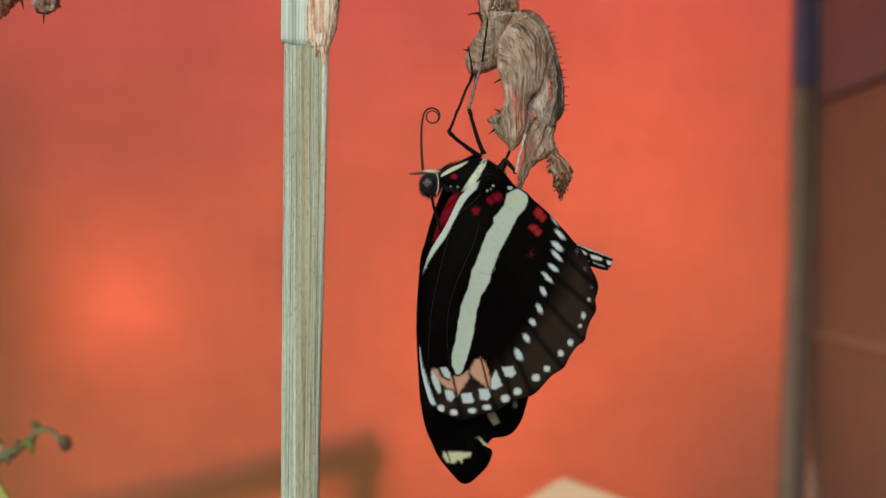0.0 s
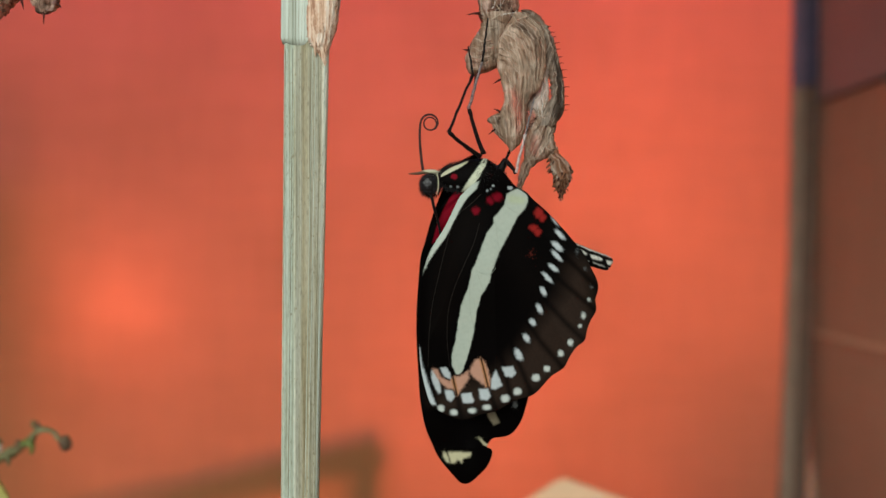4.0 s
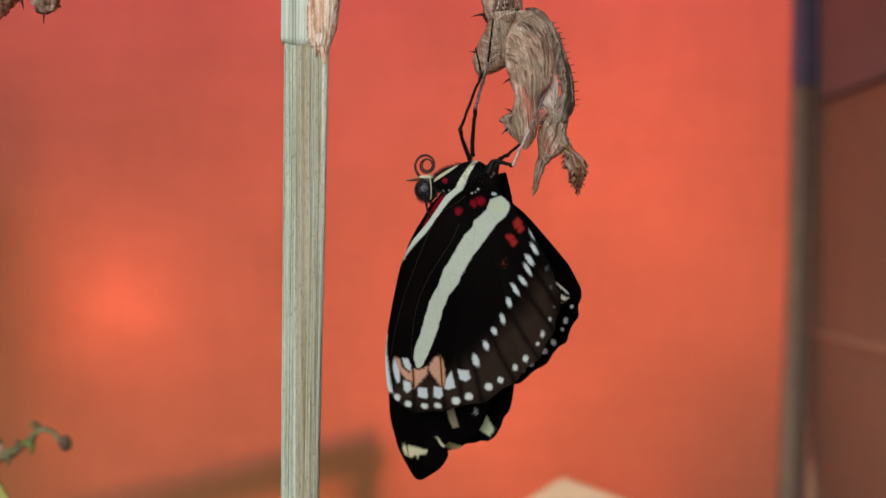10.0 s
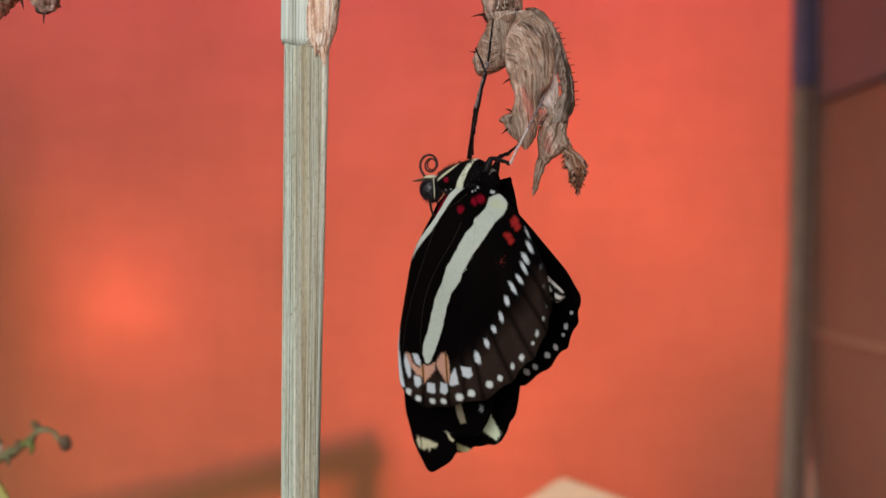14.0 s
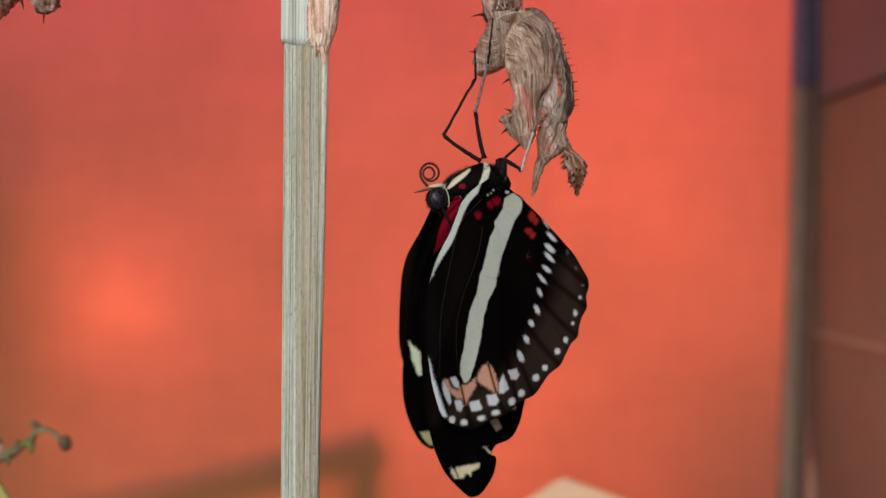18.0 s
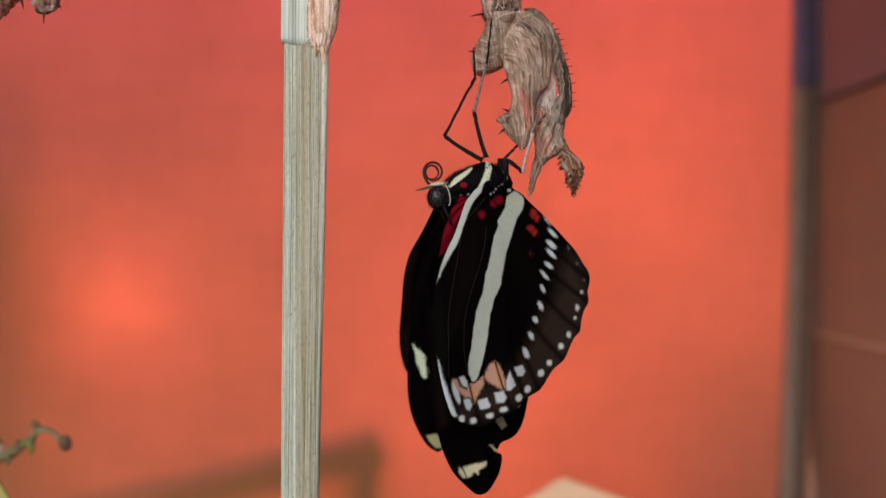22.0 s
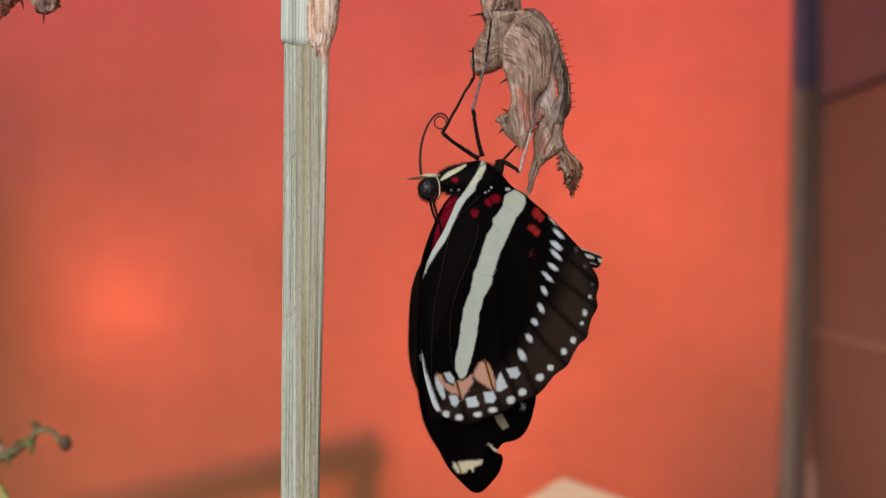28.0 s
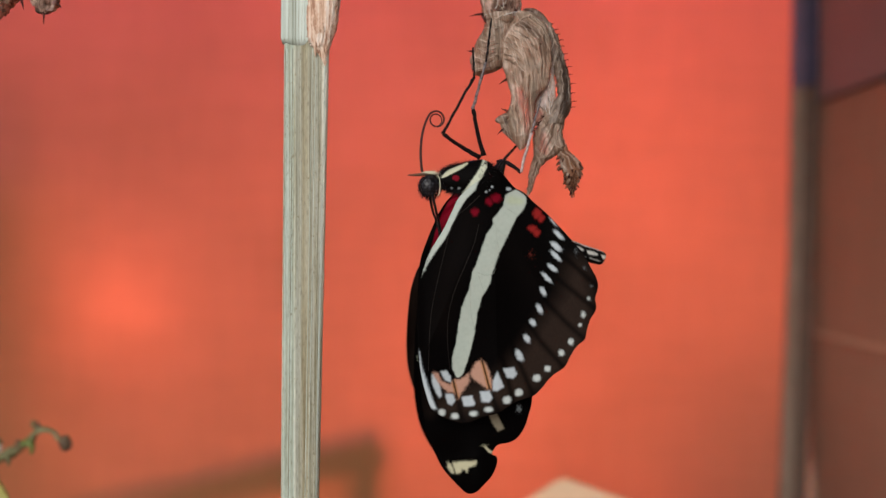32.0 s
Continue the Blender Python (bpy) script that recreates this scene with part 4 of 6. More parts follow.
def ball(name, centre, radii, mat, seg=32, rings=20, bump=0.0):
    verts, faces = [], []
    for j in range(rings + 1):
        th = math.pi * j / rings
        for k in range(seg):
            a = 2 * math.pi * k / seg
            g = 1 + bump * math.sin(12 * a) * math.sin(12 * th)
            verts.append(tuple((centre[i] + radii[i] * g * v) * MM for i, v in enumerate((math.sin(th) * math.cos(a), math.sin(th) * math.sin(a), math.cos(th)))))
    for j in range(rings):
        for k in range(seg):
            i = (k + 1) % seg
            faces.append((j * seg + k, (j + 1) * seg + k, (j + 1) * seg + i, j * seg + i))
    return mesh_of(name, verts, faces, mat)


TONGUE_N, TONGUE_L = 46, 19.5
LEGS = {   # hip in the body's space; knee aim and foot in the view at rest; thigh and shin lengths
    "fore": ((-0.3, -1.0, 0.0), 6.6, 13.6, M_BLACK, M_BLACK),
    "middle": ((0.2, -1.3, 0.3), 6.9, 14.0, M_BLACK, M_GREYLEG),
    "hind": ((3.3, -1.2, -0.6), 2.9, 11.4, M_BLACK, M_PALELEG),
    "off_hind": ((3.2, 1.2, -0.5), 2.2, 4.6, M_BLACK, M_BLACK)}


def leg_mesh(name, length, r0, r1, mat, kink, seed, joints, slope=0.0):
    """A leg segment from its joint along x, sloping off to the side."""
    rng = np.random.default_rng(seed)
    n = 14
    path, rad = [], []
    for i in range(n + 1):
        t = i / n
        path.append((length * t, 0.03 * rng.normal(), slope * t + kink * math.sin(math.pi * t) + 0.03 * rng.normal()))
        rad.append((r0 + (r1 - r0) * t) * (1.0 + (0.35 if i in joints else 0.0)))
    return tube(name, path, rad, mat, 8, wobble=0.05, seed=seed)


def build_butterfly():
    b = thing("butterfly", P(*PIVOT), "black and white striped butterfly hanging from its shed chrysalis", "butterfly")
    thorax = piece("thorax", loft("thorax", [(-6.7, 0, -3.5, .5, .6), (-5.7, 0, -3.3, 1.1, 1.15), (-4.3, 0, -3.2, 1.6, 1.75), (-2.0, 0, -3.0, 2.1, 2.5), (0.3, 0, -3.05, 2.4, 2.85), (1.2, 0, -3.15, 2.4, 2.2), (2.1, 0, -3.5, 2.0, 1.75), (3.0, 0, -4.1, 1.3, 1.25), (3.7, 0, -4.5, .5, .6)], M_BODY, thorax_paint), b)
    for s in (-1, 1):
        path = smooth_path([(1.2, s * 0.9, -4.2), (2.3, s * 1.3, -2.6), (3.0, s * 1.25, -1.2), (3.4, s * 1.2, -0.45)], 5)
        piece("coxa", tube("coxa", path, list(np.interp(np.linspace(0, 1, 16), [0, 0.4, 0.8, 1], [0.85, 0.7, 0.4, 0.26])), M_BLACK, 16, wobble=0.03, seed=4), thorax, "dark base of the hind leg")
    tagged(piece("hair", hair_tuft("hair", 6500, (-1.6, 0, -3.0), (4.7, 2.25, 2.15), (-0.3, 0, 0.15), 0.8, 1, None, -0.9), thorax, "fine black hair"), kind="stuff")
    tagged(piece("shoulder_hair", hair_tuft("shoulder_hair", 320, (0.7, -2.0, -2.6), (1.7, 0.6, 1.8), (0.2, -0.3, -0.4), 0.7, 6), thorax, "fine black hair"), kind="stuff")
    head = piece("head", ball("head", (-7.5, 0, -3.7), (1.35, 1.2, 1.5), M_BLACK), b)
    for s in (-1, 1):
        piece("eye", ball("eye", (-7.85, s * 0.85, -4.05), (1.38, 0.9, 1.5), M_EYE, 72, 44, 0.03), head, "dark faceted eye")
        piece("palp", tube("palp", smooth_path([(-6.5, s * 0.5, -2.45), (-8.2, s * 0.45, -2.25), (-9.6, s * 0.3, -2.4), (-10.9, s * 0.15, -2.42)], 4), list(np.interp(np.linspace(0, 1, 13), [0, 0.4, 0.75, 1], [0.12, 0.22, 0.16, 0.05])), M_BUD, 8), head)
        piece("palp_scales", tube("palp_scales", [(-6.4, s * 0.55, -2.3), (-7.4, s * 0.5, -2.12), (-8.3, s * 0.42, -2.12), (-9.3, s * 0.3, -2.3)], [0.2, 0.3, 0.24, 0.06], M_CREAM, 8), head, "cream scales of the palp")
        piece("antenna", tube("antenna", smooth_path([(-7.6, s * 0.9, -5.0), (-7.1, s * 1.2, -7.5), (-6.3, s * 0.6 + 0.3, -10.5), (-5.2, s * 0.5 + 0.4, -19), (-4.6, s * 0.5 + 0.4, -26)], 6), list(np.linspace(0.2, 0.15, 22)) + [0.2, 0.28, 0.2], M_BLACK, 6), head)
        piece("eye_rim", tube("eye_rim", [(-6.75 + 0.35 * math.cos(a) , s * (0.9 + 0.45 * math.cos(a)), -4.0 + 1.5 * math.sin(a)) for a in np.linspace(-1.45, 1.45, 12)], [0.08] * 12, M_CREAM, 6), head, "cream rim behind the eye")
    tagged(piece("face_hair", hair_tuft("face_hair", 1400, (-7.6, 0, -4.1), (1.45, 1.35, 1.6), (-0.25, 0, -0.35), 0.6, 2), head, "fine black hair"), kind="stuff")
    tagged(piece("collar_hair", hair_tuft("collar_hair", 60, (-6.9, -0.2, -2.4), (0.7, 0.9, 0.3), (-0.2, 0, 0.7), 0.6, 3, M_CREAM), head, "cream tuft"), kind="stuff")
    abdomen = piece("abdomen", loft("abdomen", [(-0.5, 0, -1.2, 1.0, 1.0), (2, 0.3, -4.0, 1.3, 1.3), (5.5, 0.4, -7.2, 1.4, 1.4), (9, 0.3, -9.4, 1.3, 1.3), (12.5, 0.2, -10.9, 1.15, 1.2), (15.4, 0.2, -11.9, .95, 1.05), (15.9, 0.2, -12.1, .45, .5)], M_BODY, abdomen_paint), b, "black abdomen with white lines")
    abdomen.matrix_local = Matrix.Translation(Vector((3, 0, -3.8)) * MM)
    parts = {"body": b, "abdomen": abdomen}
    for flip, tag in ((False, "near"), (True, "far")):
        k = 1.0 if not flip else 0.8
        hw = piece("hindwing", wing_mesh("hindwing", HIND_LEFT, HIND_RIGHT_FAR if flip else HIND_RIGHT, int(420 * k), int(320 * k), hind_paint, hind_rise, flip), b, "black hindwing with pale band and white spots")
        fw = piece("forewing", wing_mesh("forewing", FORE_LEFT_FAR if flip else FORE_LEFT, FORE_RIGHT_FAR if flip else FORE_RIGHT, int(400 * k), int(160 * k), fore_paint, lambda x, z: -fore_rise(x, z), flip), b, "black forewing with pale yellow bars")
        add_veins(hw, HIND_VEINS, hind_rise, flip, M_VEIN, 0.06, "vein")
        add_veins(hw, BAND_CREASES, hind_rise, flip, M_BAND_CREASE, 0.04, "band_crease")
        if flip:
            rng = np.random.default_rng(12)
            # small pale flecks stand in for highlights along a vein
            verts, faces = [], []
            for v in rng.random(70) ** 1.2:
                x, z, r = -3.6 - 2.6 * v - 0.5 * math.sin(math.pi * v), -11.0 - 15.0 * v, 0.02 + 0.03 * rng.random()
                y, k = float(-fore_rise(np.array([x]), np.array([z]))[0]), len(verts)
                y = -y - 0.1
                verts += [((x + r) * MM, y * MM, z * MM), (x * MM, y * MM, (z + 2.5 * r) * MM), ((x - r) * MM, y * MM, z * MM), (x * MM, y * MM, (z - 2.5 * r) * MM), (x * MM, (y - 0.03) * MM, z * MM)]
                faces += [(k + (j + 1) % 4, k + j, k + 4) for j in range(4)] + [(k, k + 1, k + 2, k + 3)]
            tagged(piece("flecks", mesh_of("flecks", verts, faces, M_CREAM, False), fw, "pale flecks that paint the glints along a vein"), kind="stuff")
        parts[tag + "_hind"], parts[tag + "_fore"] = hw, fw
    for i, (key, (hip, thigh, shin, m1, m2)) in enumerate(LEGS.items()):
        parts[key + "_thigh"] = piece("thigh", leg_mesh("thigh", thigh, 0.34, 0.24, m1, 0.12, i, (0, 13)), b)
        share, bow = {"fore": (0.70, -1.55), "middle": (0.52, -0.5)}.get(key, (0.52, 0.0))
        low = piece("shin", leg_mesh("shin", shin * share, 0.22, 0.19, m1 if key == "fore" else m2, 0.05, 20 + i, (0, 13), bow), b)
        foot = piece("tarsus", leg_mesh("tarsus", shin * (1 - share), 0.17, 0.10, m1 if key == "middle" else M_GREYLEG if key == "hind" else m2, 0.0, 40 + i, (3, 6, 9, 12), -bow), low)
        foot.matrix_local = Matrix.Translation(Vector((shin * share, 0, bow)) * MM)
        parts[key + "_shin"] = low
    seg = TONGUE_L / TONGUE_N
    parts["tongue"] = [piece("proboscis_joint", tube("proboscis_joint", [(-0.05, 0, 0), (-0.045, 0, 0), (seg * 0.5, 0, 0), (seg + 0.045, 0, 0), (seg + 0.05, 0, 0)], [r * 0.97, r, r, r, r * 0.97], M_TONGUE, 8), b) for r in np.linspace(0.21, 0.085, TONGUE_N)]
    return parts


# ---- chrysalis ----
HANG = (8.0, 3.0, 45.1)


def crumple(me, coarse, fine, seed, lines=0.0):
    """Push a mesh in and out like dry paper, millimetres."""
    for v in me.vertices:
        p = v.co / MM + Vector((seed * 7.3, 0, 0))
        n = v.normal
        d = coarse * noise.noise(p * 0.42) + 0.35 * fine * noise.noise(p * 1.5) + 0.8 * fine * noise.noise(Vector((p.x * 1.7, p.y * 1.7, p.z * 0.45)))
        w = Vector((p.x + 0.28 * p.z, p.y, p.z))
        d += lines * (abs(noise.noise(Vector((w.x * 2.6, w.y * 2.6, w.z * 0.22)))) - 0.25) + 0.3 * lines * noise.noise(Vector((w.x * 6, w.y * 6, w.z * 0.6)))
        v.co += n * d * MM
    me.update()
    return me


def husk(name, rings, mat, coarse, fine, seed, sides=56, lines=0.0, steps=14):
    """A crumpled papery tube through rings of (x, y, z, radius in x, radius in y)."""
    rings = np.array(rings, float)
    fine_rings = np.stack([np.array([p[0] for p in smooth_path([(v, 0, 0) for v in rings[:, k]], steps)]) for k in range(5)], 1)
    verts, faces = [], []
    for x, y, z, rx, ry in fine_rings:
        for k in range(sides):
            a = 2 * math.pi * k / sides
            verts.append(((x + rx * math.cos(a)) * MM, (y + ry * math.sin(a)) * MM, z * MM))
    n = len(fine_rings)
    for i in range(n - 1):
        for k in range(sides):
            j = (k + 1) % sides
            faces.append((i * sides + k, (i + 1) * sides + k, (i + 1) * sides + j, i * sides + j))
    faces += [tuple(range(sides)), tuple((n - 1) * sides + k for k in range(sides))[::-1]]
    return crumple(mesh_of(name, verts, faces, mat), coarse, fine, seed, lines)


def spine(parent, base, tip, radius=0.22):
    mid = tuple((a + b) / 2 for a, b in zip(base, tip))
    mid = (mid[0], mid[1], mid[2] + 0.12)
    piece("spine", tube("spine", [base, mid, tip], [radius, radius * 0.6, 0.03], M_SPINE, 7), parent)


STALK_RINGS = [(0, 0, 1, 1.0, 1.0), (0.1, 0, -3, 2.2, 1.8), (0.25, 0, -7, 2.9, 2.0), (0.35, 0, -9.4, 2.95, 2.1), (0.2, 0, -10.6, 2.6, 2.0)]


def flow_lines(parent, rings, count, seed, span):
    """Fine pale and dark fibres that run down the front of a husk."""
    rng = np.random.default_rng(seed)
    r = np.array(rings, float)
    s = np.linspace(0, 1, len(r))
    for i in range(count):
        a = math.pi * (1.08 + 0.84 * rng.random())
        v0 = span[0] + (span[1] - span[0]) * rng.random() * 0.75
        v1 = min(span[1], v0 + 0.15 + 0.35 * rng.random())
        pts = []
        for k in range(7):
            v = v0 + (v1 - v0) * k / 6
            x, y, z, rx, ry = (np.interp(v, s, r[:, q]) for q in range(5))
            b = a + 0.12 * math.sin(5 * v + i) + 0.05 * rng.normal()
            pts.append((x + (rx + 0.06) * math.cos(b), y + (ry + 0.1) * math.sin(b), z))
        mat = (M_RIB, M_SHELLIN, M_SHELLIN, M_FRONDS)[int(rng.integers(0, 4))]
        piece("fold", tube("fold", smooth_path(pts, 3), list((0.03 + 0.05 * rng.random()) * np.interp(np.linspace(0, 1, 19), [0, 0.3, 0.7, 1], [0.3, 1, 1, 0.3])), mat, 5, wobble=0.2, seed=i), parent)

# outlines of the shed skin's pieces in its own plane: left side and right side from the top down
POCKET = ([(2.4, -10.2), (1.5, -11.9), (0.6, -13.3), (0.0, -14.8), (-0.0, -16.5), (-0.0, -18.2), (0.4, -19.6), (0.8, -21.1), (1.1, -22.4), (1.0, -23.6), (0.5, -24.7), (0.4, -25.7), (0.5, -27.2), (1.0, -28.8), (1.6, -29.9), (2.1, -30.7)], [(4.6, -10.2), (5.8, -11.0), (6.8, -12.5), (7.3, -14.8), (7.3, -17.4), (7.0, -19.6), (6.3, -21.4), (5.2, -22.4), (4.6, -23.6), (4.3, -25.7), (4.1, -27.8), (3.6, -29.1), (2.9, -30.1)])
KEEL = ([(3.7, -9.3), (5.2, -10.6), (6.3, -12.0), (6.7, -14.1), (6.9, -15.8), (7.3, -17.9), (7.9, -19.6), (8.1, -20.9), (8.2, -22.3), (7.4, -23.5), (6.7, -24.7), (6.1, -25.9), (5.6, -26.8)], [(5.3, -9.3), (6.6, -10.2), (7.5, -11.4), (8.1, -12.6), (8.6, -13.7), (9.0, -15.1), (9.3, -16.5), (9.7, -17.9), (10.0, -19.6), (10.2, -21.3), (10.2, -23.4), (10.0, -24.7), (9.3, -25.8), (8.4, -27.0)])
LOBE = ([(-1.9, -9.9), (-2.3, -11.3), (-2.7, -12.4), (-3.4, -13.4), (-3.9, -14.5), (-4.4, -15.5), (-4.7, -16.6), (-4.5, -17.7), (-4.2, -18.7), (-3.5, -19.1)], [(2.3, -9.9), (2.0, -12.8), (1.3, -15.3), (0.6, -17.0), (-0.1, -18.0), (-1.0, -18.5), (-2.2, -18.8)])
TAIL_BASE = ([(7.6, -23.7), (6.5, -24.5), (5.8, -25.8), (5.1, -26.7), (4.4, -27.7), (4.1, -29.3), (4.1, -31.0), (4.0, -31.9), (3.5, -33.0), (3.3, -34.4), (3.1, -35.7), (2.9, -36.8), (3.0, -37.7)], [(8.2, -23.7), (8.8, -24.6), (9.0, -26.8), (8.7, -28.3), (9.1, -29.4), (9.1, -30.4), (8.2, -31.1), (7.1, -31.7), (6.1, -32.3), (5.3, -33.0), (4.7, -34.2), (4.1, -35.5), (3.5, -36.8)])
LINING = ([(6.9, -17.3), (6.5, -19.7), (5.8, -21.3), (4.9, -22.6), (4.4, -24.3), (4.3, -25.7), (4.3, -27.1)], [(7.6, -17.3), (7.8, -18.8), (7.9, -19.8), (8.0, -21.3), (7.7, -23.0), (7.2, -24.6), (6.5, -25.7), (5.6, -26.6)])
RAGGED = ([(7.6, -29.6), (7.3, -30.8), (7.8, -32.0), (8.0, -33.1), (8.4, -34.2), (8.6, -35.3), (9.0, -36.1), (9.3, -37.0), (9.6, -37.9)], [(8.8, -29.6), (9.6, -30.8), (10.6, -31.8), (11.2, -32.7), (11.4, -33.7), (11.1, -34.8), (10.6, -35.8), (10.2, -36.7)])
HORN = ([(0.7, -24.7), (-0.3, -25.1), (-1.1, -25.5), (-1.4, -26.0), (-0.9, -26.5), (-0.5, -27.4), (0.1, -28.3), (0.8, -29.1), (1.4, -29.6)], [(1.2, -24.7), (1.7, -25.4), (2.1, -26.5), (2.2, -27.9), (2.0, -29.1)])
HUSK_DARK, HUSK_MID, HUSK_PALE, HUSK_PINK, HUSK_GREY, HUSK_RUST = (np.array(c) for c in ((0.10, 0.06, 0.042), (0.43, 0.295, 0.205), (0.86, 0.74, 0.62), (0.66, 0.34, 0.265), (0.38, 0.325, 0.25), (0.30, 0.135, 0.065)))


def lattice(x, z, seed):
    """Smooth noise in 0 to 1 over a plane."""
    table = np.random.default_rng(seed).random((64, 64))
    i, j = np.floor(x).astype(int), np.floor(z).astype(int)
    u, v = x - i, z - j
    u, v = u * u * (3 - 2 * u), v * v * (3 - 2 * v)
    a, b, c, d = table[i % 64, j % 64], table[(i + 1) % 64, j % 64], table[i % 64, (j + 1) % 64], table[(i + 1) % 64, (j + 1) % 64]
    return (a * (1 - u) + b * u) * (1 - v) + (c * (1 - u) + d * u) * v


def husk_sheet(name, sides, y, bulge, lean, fan, seed, tints=(), creases=(), ridges=(), worn=(), rag=0.1, dim=1.0, mark=0.45, soft_grain=1.0, step=0.085, stain=0.65):
    """A dry curled piece of skin between its two sides: bulged, wrinkled along its grain, with creases darkened by
    painted shade, ridges painted paler, tinted and worn patches.
    """
    left, right = sides
    top, low = left[0][1], left[-1][1]
    z = np.linspace(top, low, int((top - low) / step) + 2)
    xl, xr = side_chain(left, z), side_chain([(right[0][0], top)] + right[1:] + [left[-1]], z)
    xl = xl + rag * (lattice(z * 2.1, z * 0, seed) - 0.5) * 2 + rag * (lattice(z * 6, z * 0, seed + 1) - 0.5)
    xr = xr + rag * (lattice(z * 2.3, z * 0, seed + 2) - 0.5) * 2 + rag * (lattice(z * 7, z * 0, seed + 3) - 0.5)
    xr = np.maximum(xr, xl + 0.05)
    cols = int((xr - xl).max() / step) + 4
    u = np.linspace(0, 1, cols + 1)
    X = (xl[:, None] + (xr - xl)[:, None] * u[None]).ravel()
    Z = np.repeat(z[:, None], cols + 1, 1).ravel()
    dome = (np.sqrt(np.clip(1 - (2 * u - 1) ** 2, 0, 1))[None] * np.clip((xr - xl) / 3.0, 0.1, 1)[:, None]).ravel()
    g = X + lean * Z + fan * np.clip(Z + 21, 0, 20) ** 2 + 0.6 * (lattice(X * 0.5, Z * 0.3, seed + 9) - 0.5)
    streak = 0.45 * lattice(g * 1.7, Z * 0.22, seed + 4) + 0.35 * lattice(g * 4.2, Z * 0.5, seed + 5) + 0.2 * lattice(g * 9, Z * 1.3, seed + 6)
    fibre = 1 - np.clip((lattice(g * 8.5, Z * 0.4, seed + 8) - 0.66) * 7, 0, 1)
    blot = lattice(X * 0.75, Z * 0.6, seed + 7)
    wrinkle = 0.34 * (streak - 0.5) + 0.55 * (blot - 0.5)
    edge = np.clip(dome * 2.2, 0, 1)
    front = -bulge * dome - wrinkle * edge
    rng = np.random.default_rng(seed)
    tone = np.clip((0.62 * (0.5 + (streak - 0.5) * soft_grain) + 0.38 * blot - 0.5) * 3.2 + 0.06 * rng.normal(size=len(X)), -1, 1)
    col = HUSK_MID * dim * (1 - np.abs(tone)[:, None]) + np.where(tone[:, None] > 0, HUSK_PALE * dim, HUSK_MID * dim * (1 - stain) + HUSK_DARK * stain) * np.abs(tone)[:, None]
    col = col + (HUSK_PALE - col) * (0.4 * (1 - fibre))[:, None]
    wx = X + 0.55 * (lattice(X * 1.3, Z * 1.1, seed + 11) - 0.5) + 0.25 * (lattice(X * 3.7, Z * 3.1, seed + 12) - 0.5)
    wz = Z + 0.55 * (lattice(X * 1.2, Z * 1.3, seed + 13) - 0.5)
    for line, colour, soft, share in tints:
        k = (share * np.clip(0.5 - (along(X, Z, line) + 0.8 * (streak - 0.5)) / (2 * soft), 0, 1))[:, None]
        col = col * (1 - k) + colour * (0.65 + 0.7 * streak[:, None]) * k
    # shade is painted dark into the creases, and ridges are lightened
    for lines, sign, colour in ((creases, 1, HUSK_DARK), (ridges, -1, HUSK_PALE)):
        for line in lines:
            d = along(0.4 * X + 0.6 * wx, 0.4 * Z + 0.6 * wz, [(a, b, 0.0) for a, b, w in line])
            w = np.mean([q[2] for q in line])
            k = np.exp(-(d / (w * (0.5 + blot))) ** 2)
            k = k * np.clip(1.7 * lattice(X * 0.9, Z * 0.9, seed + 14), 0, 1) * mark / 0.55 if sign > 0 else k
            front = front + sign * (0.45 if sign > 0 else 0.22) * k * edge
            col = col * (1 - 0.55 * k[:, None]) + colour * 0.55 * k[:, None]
    alpha = np.ones(len(X))
    for line, share in worn:
        alpha = alpha - share * np.clip(0.5 - (along(X, Z, line) + 1.2 * (streak - 0.5)) / 0.5, 0, 1)
    thick = 0.03
    back = np.maximum(0.45 * bulge * dome - 0.3 * wrinkle * edge, front + thick)
    n, w = len(X), cols + 1
    verts = np.concatenate([np.stack([X, y + front, Z], 1), np.stack([X, y + back, Z], 1)]) * MM
    i, j = np.meshgrid(np.arange(cols), np.arange(len(z) - 1))
    a = (j * w + i).ravel()
    f = np.stack([a, a + w, a + w + 1, a + 1], 1)
    rim = []
    for c in (0, cols):
        e = np.arange(len(z) - 1) * w + c
        q = np.stack([e, e + n, e + w + n, e + w], 1)
        rim.append(q if c == 0 else q[:, ::-1])
    for r in (0, len(z) - 1):
        e = r * w + np.arange(cols)
        q = np.stack([e, e + 1, e + 1 + n, e + n], 1)
        rim.append(q if r == 0 else q[:, ::-1])
    faces = np.concatenate([f, f[:, ::-1] + n] + rim)
    me = bpy.data.meshes.new(name)
    me.from_pydata(verts.tolist(), [], faces.tolist())
    me.polygons.foreach_set("use_smooth", [True] * len(faces))
    layer = me.color_attributes.new("Col", "FLOAT_COLOR", "POINT")
    both = np.concatenate([np.clip(col, 0.01, 1), np.clip(alpha, 0, 1)[:, None]], 1)
    layer.data.foreach_set("color", np.concatenate([both, both]).astype(np.float32).ravel())
    me.materials.append(M_SHED)
    return me


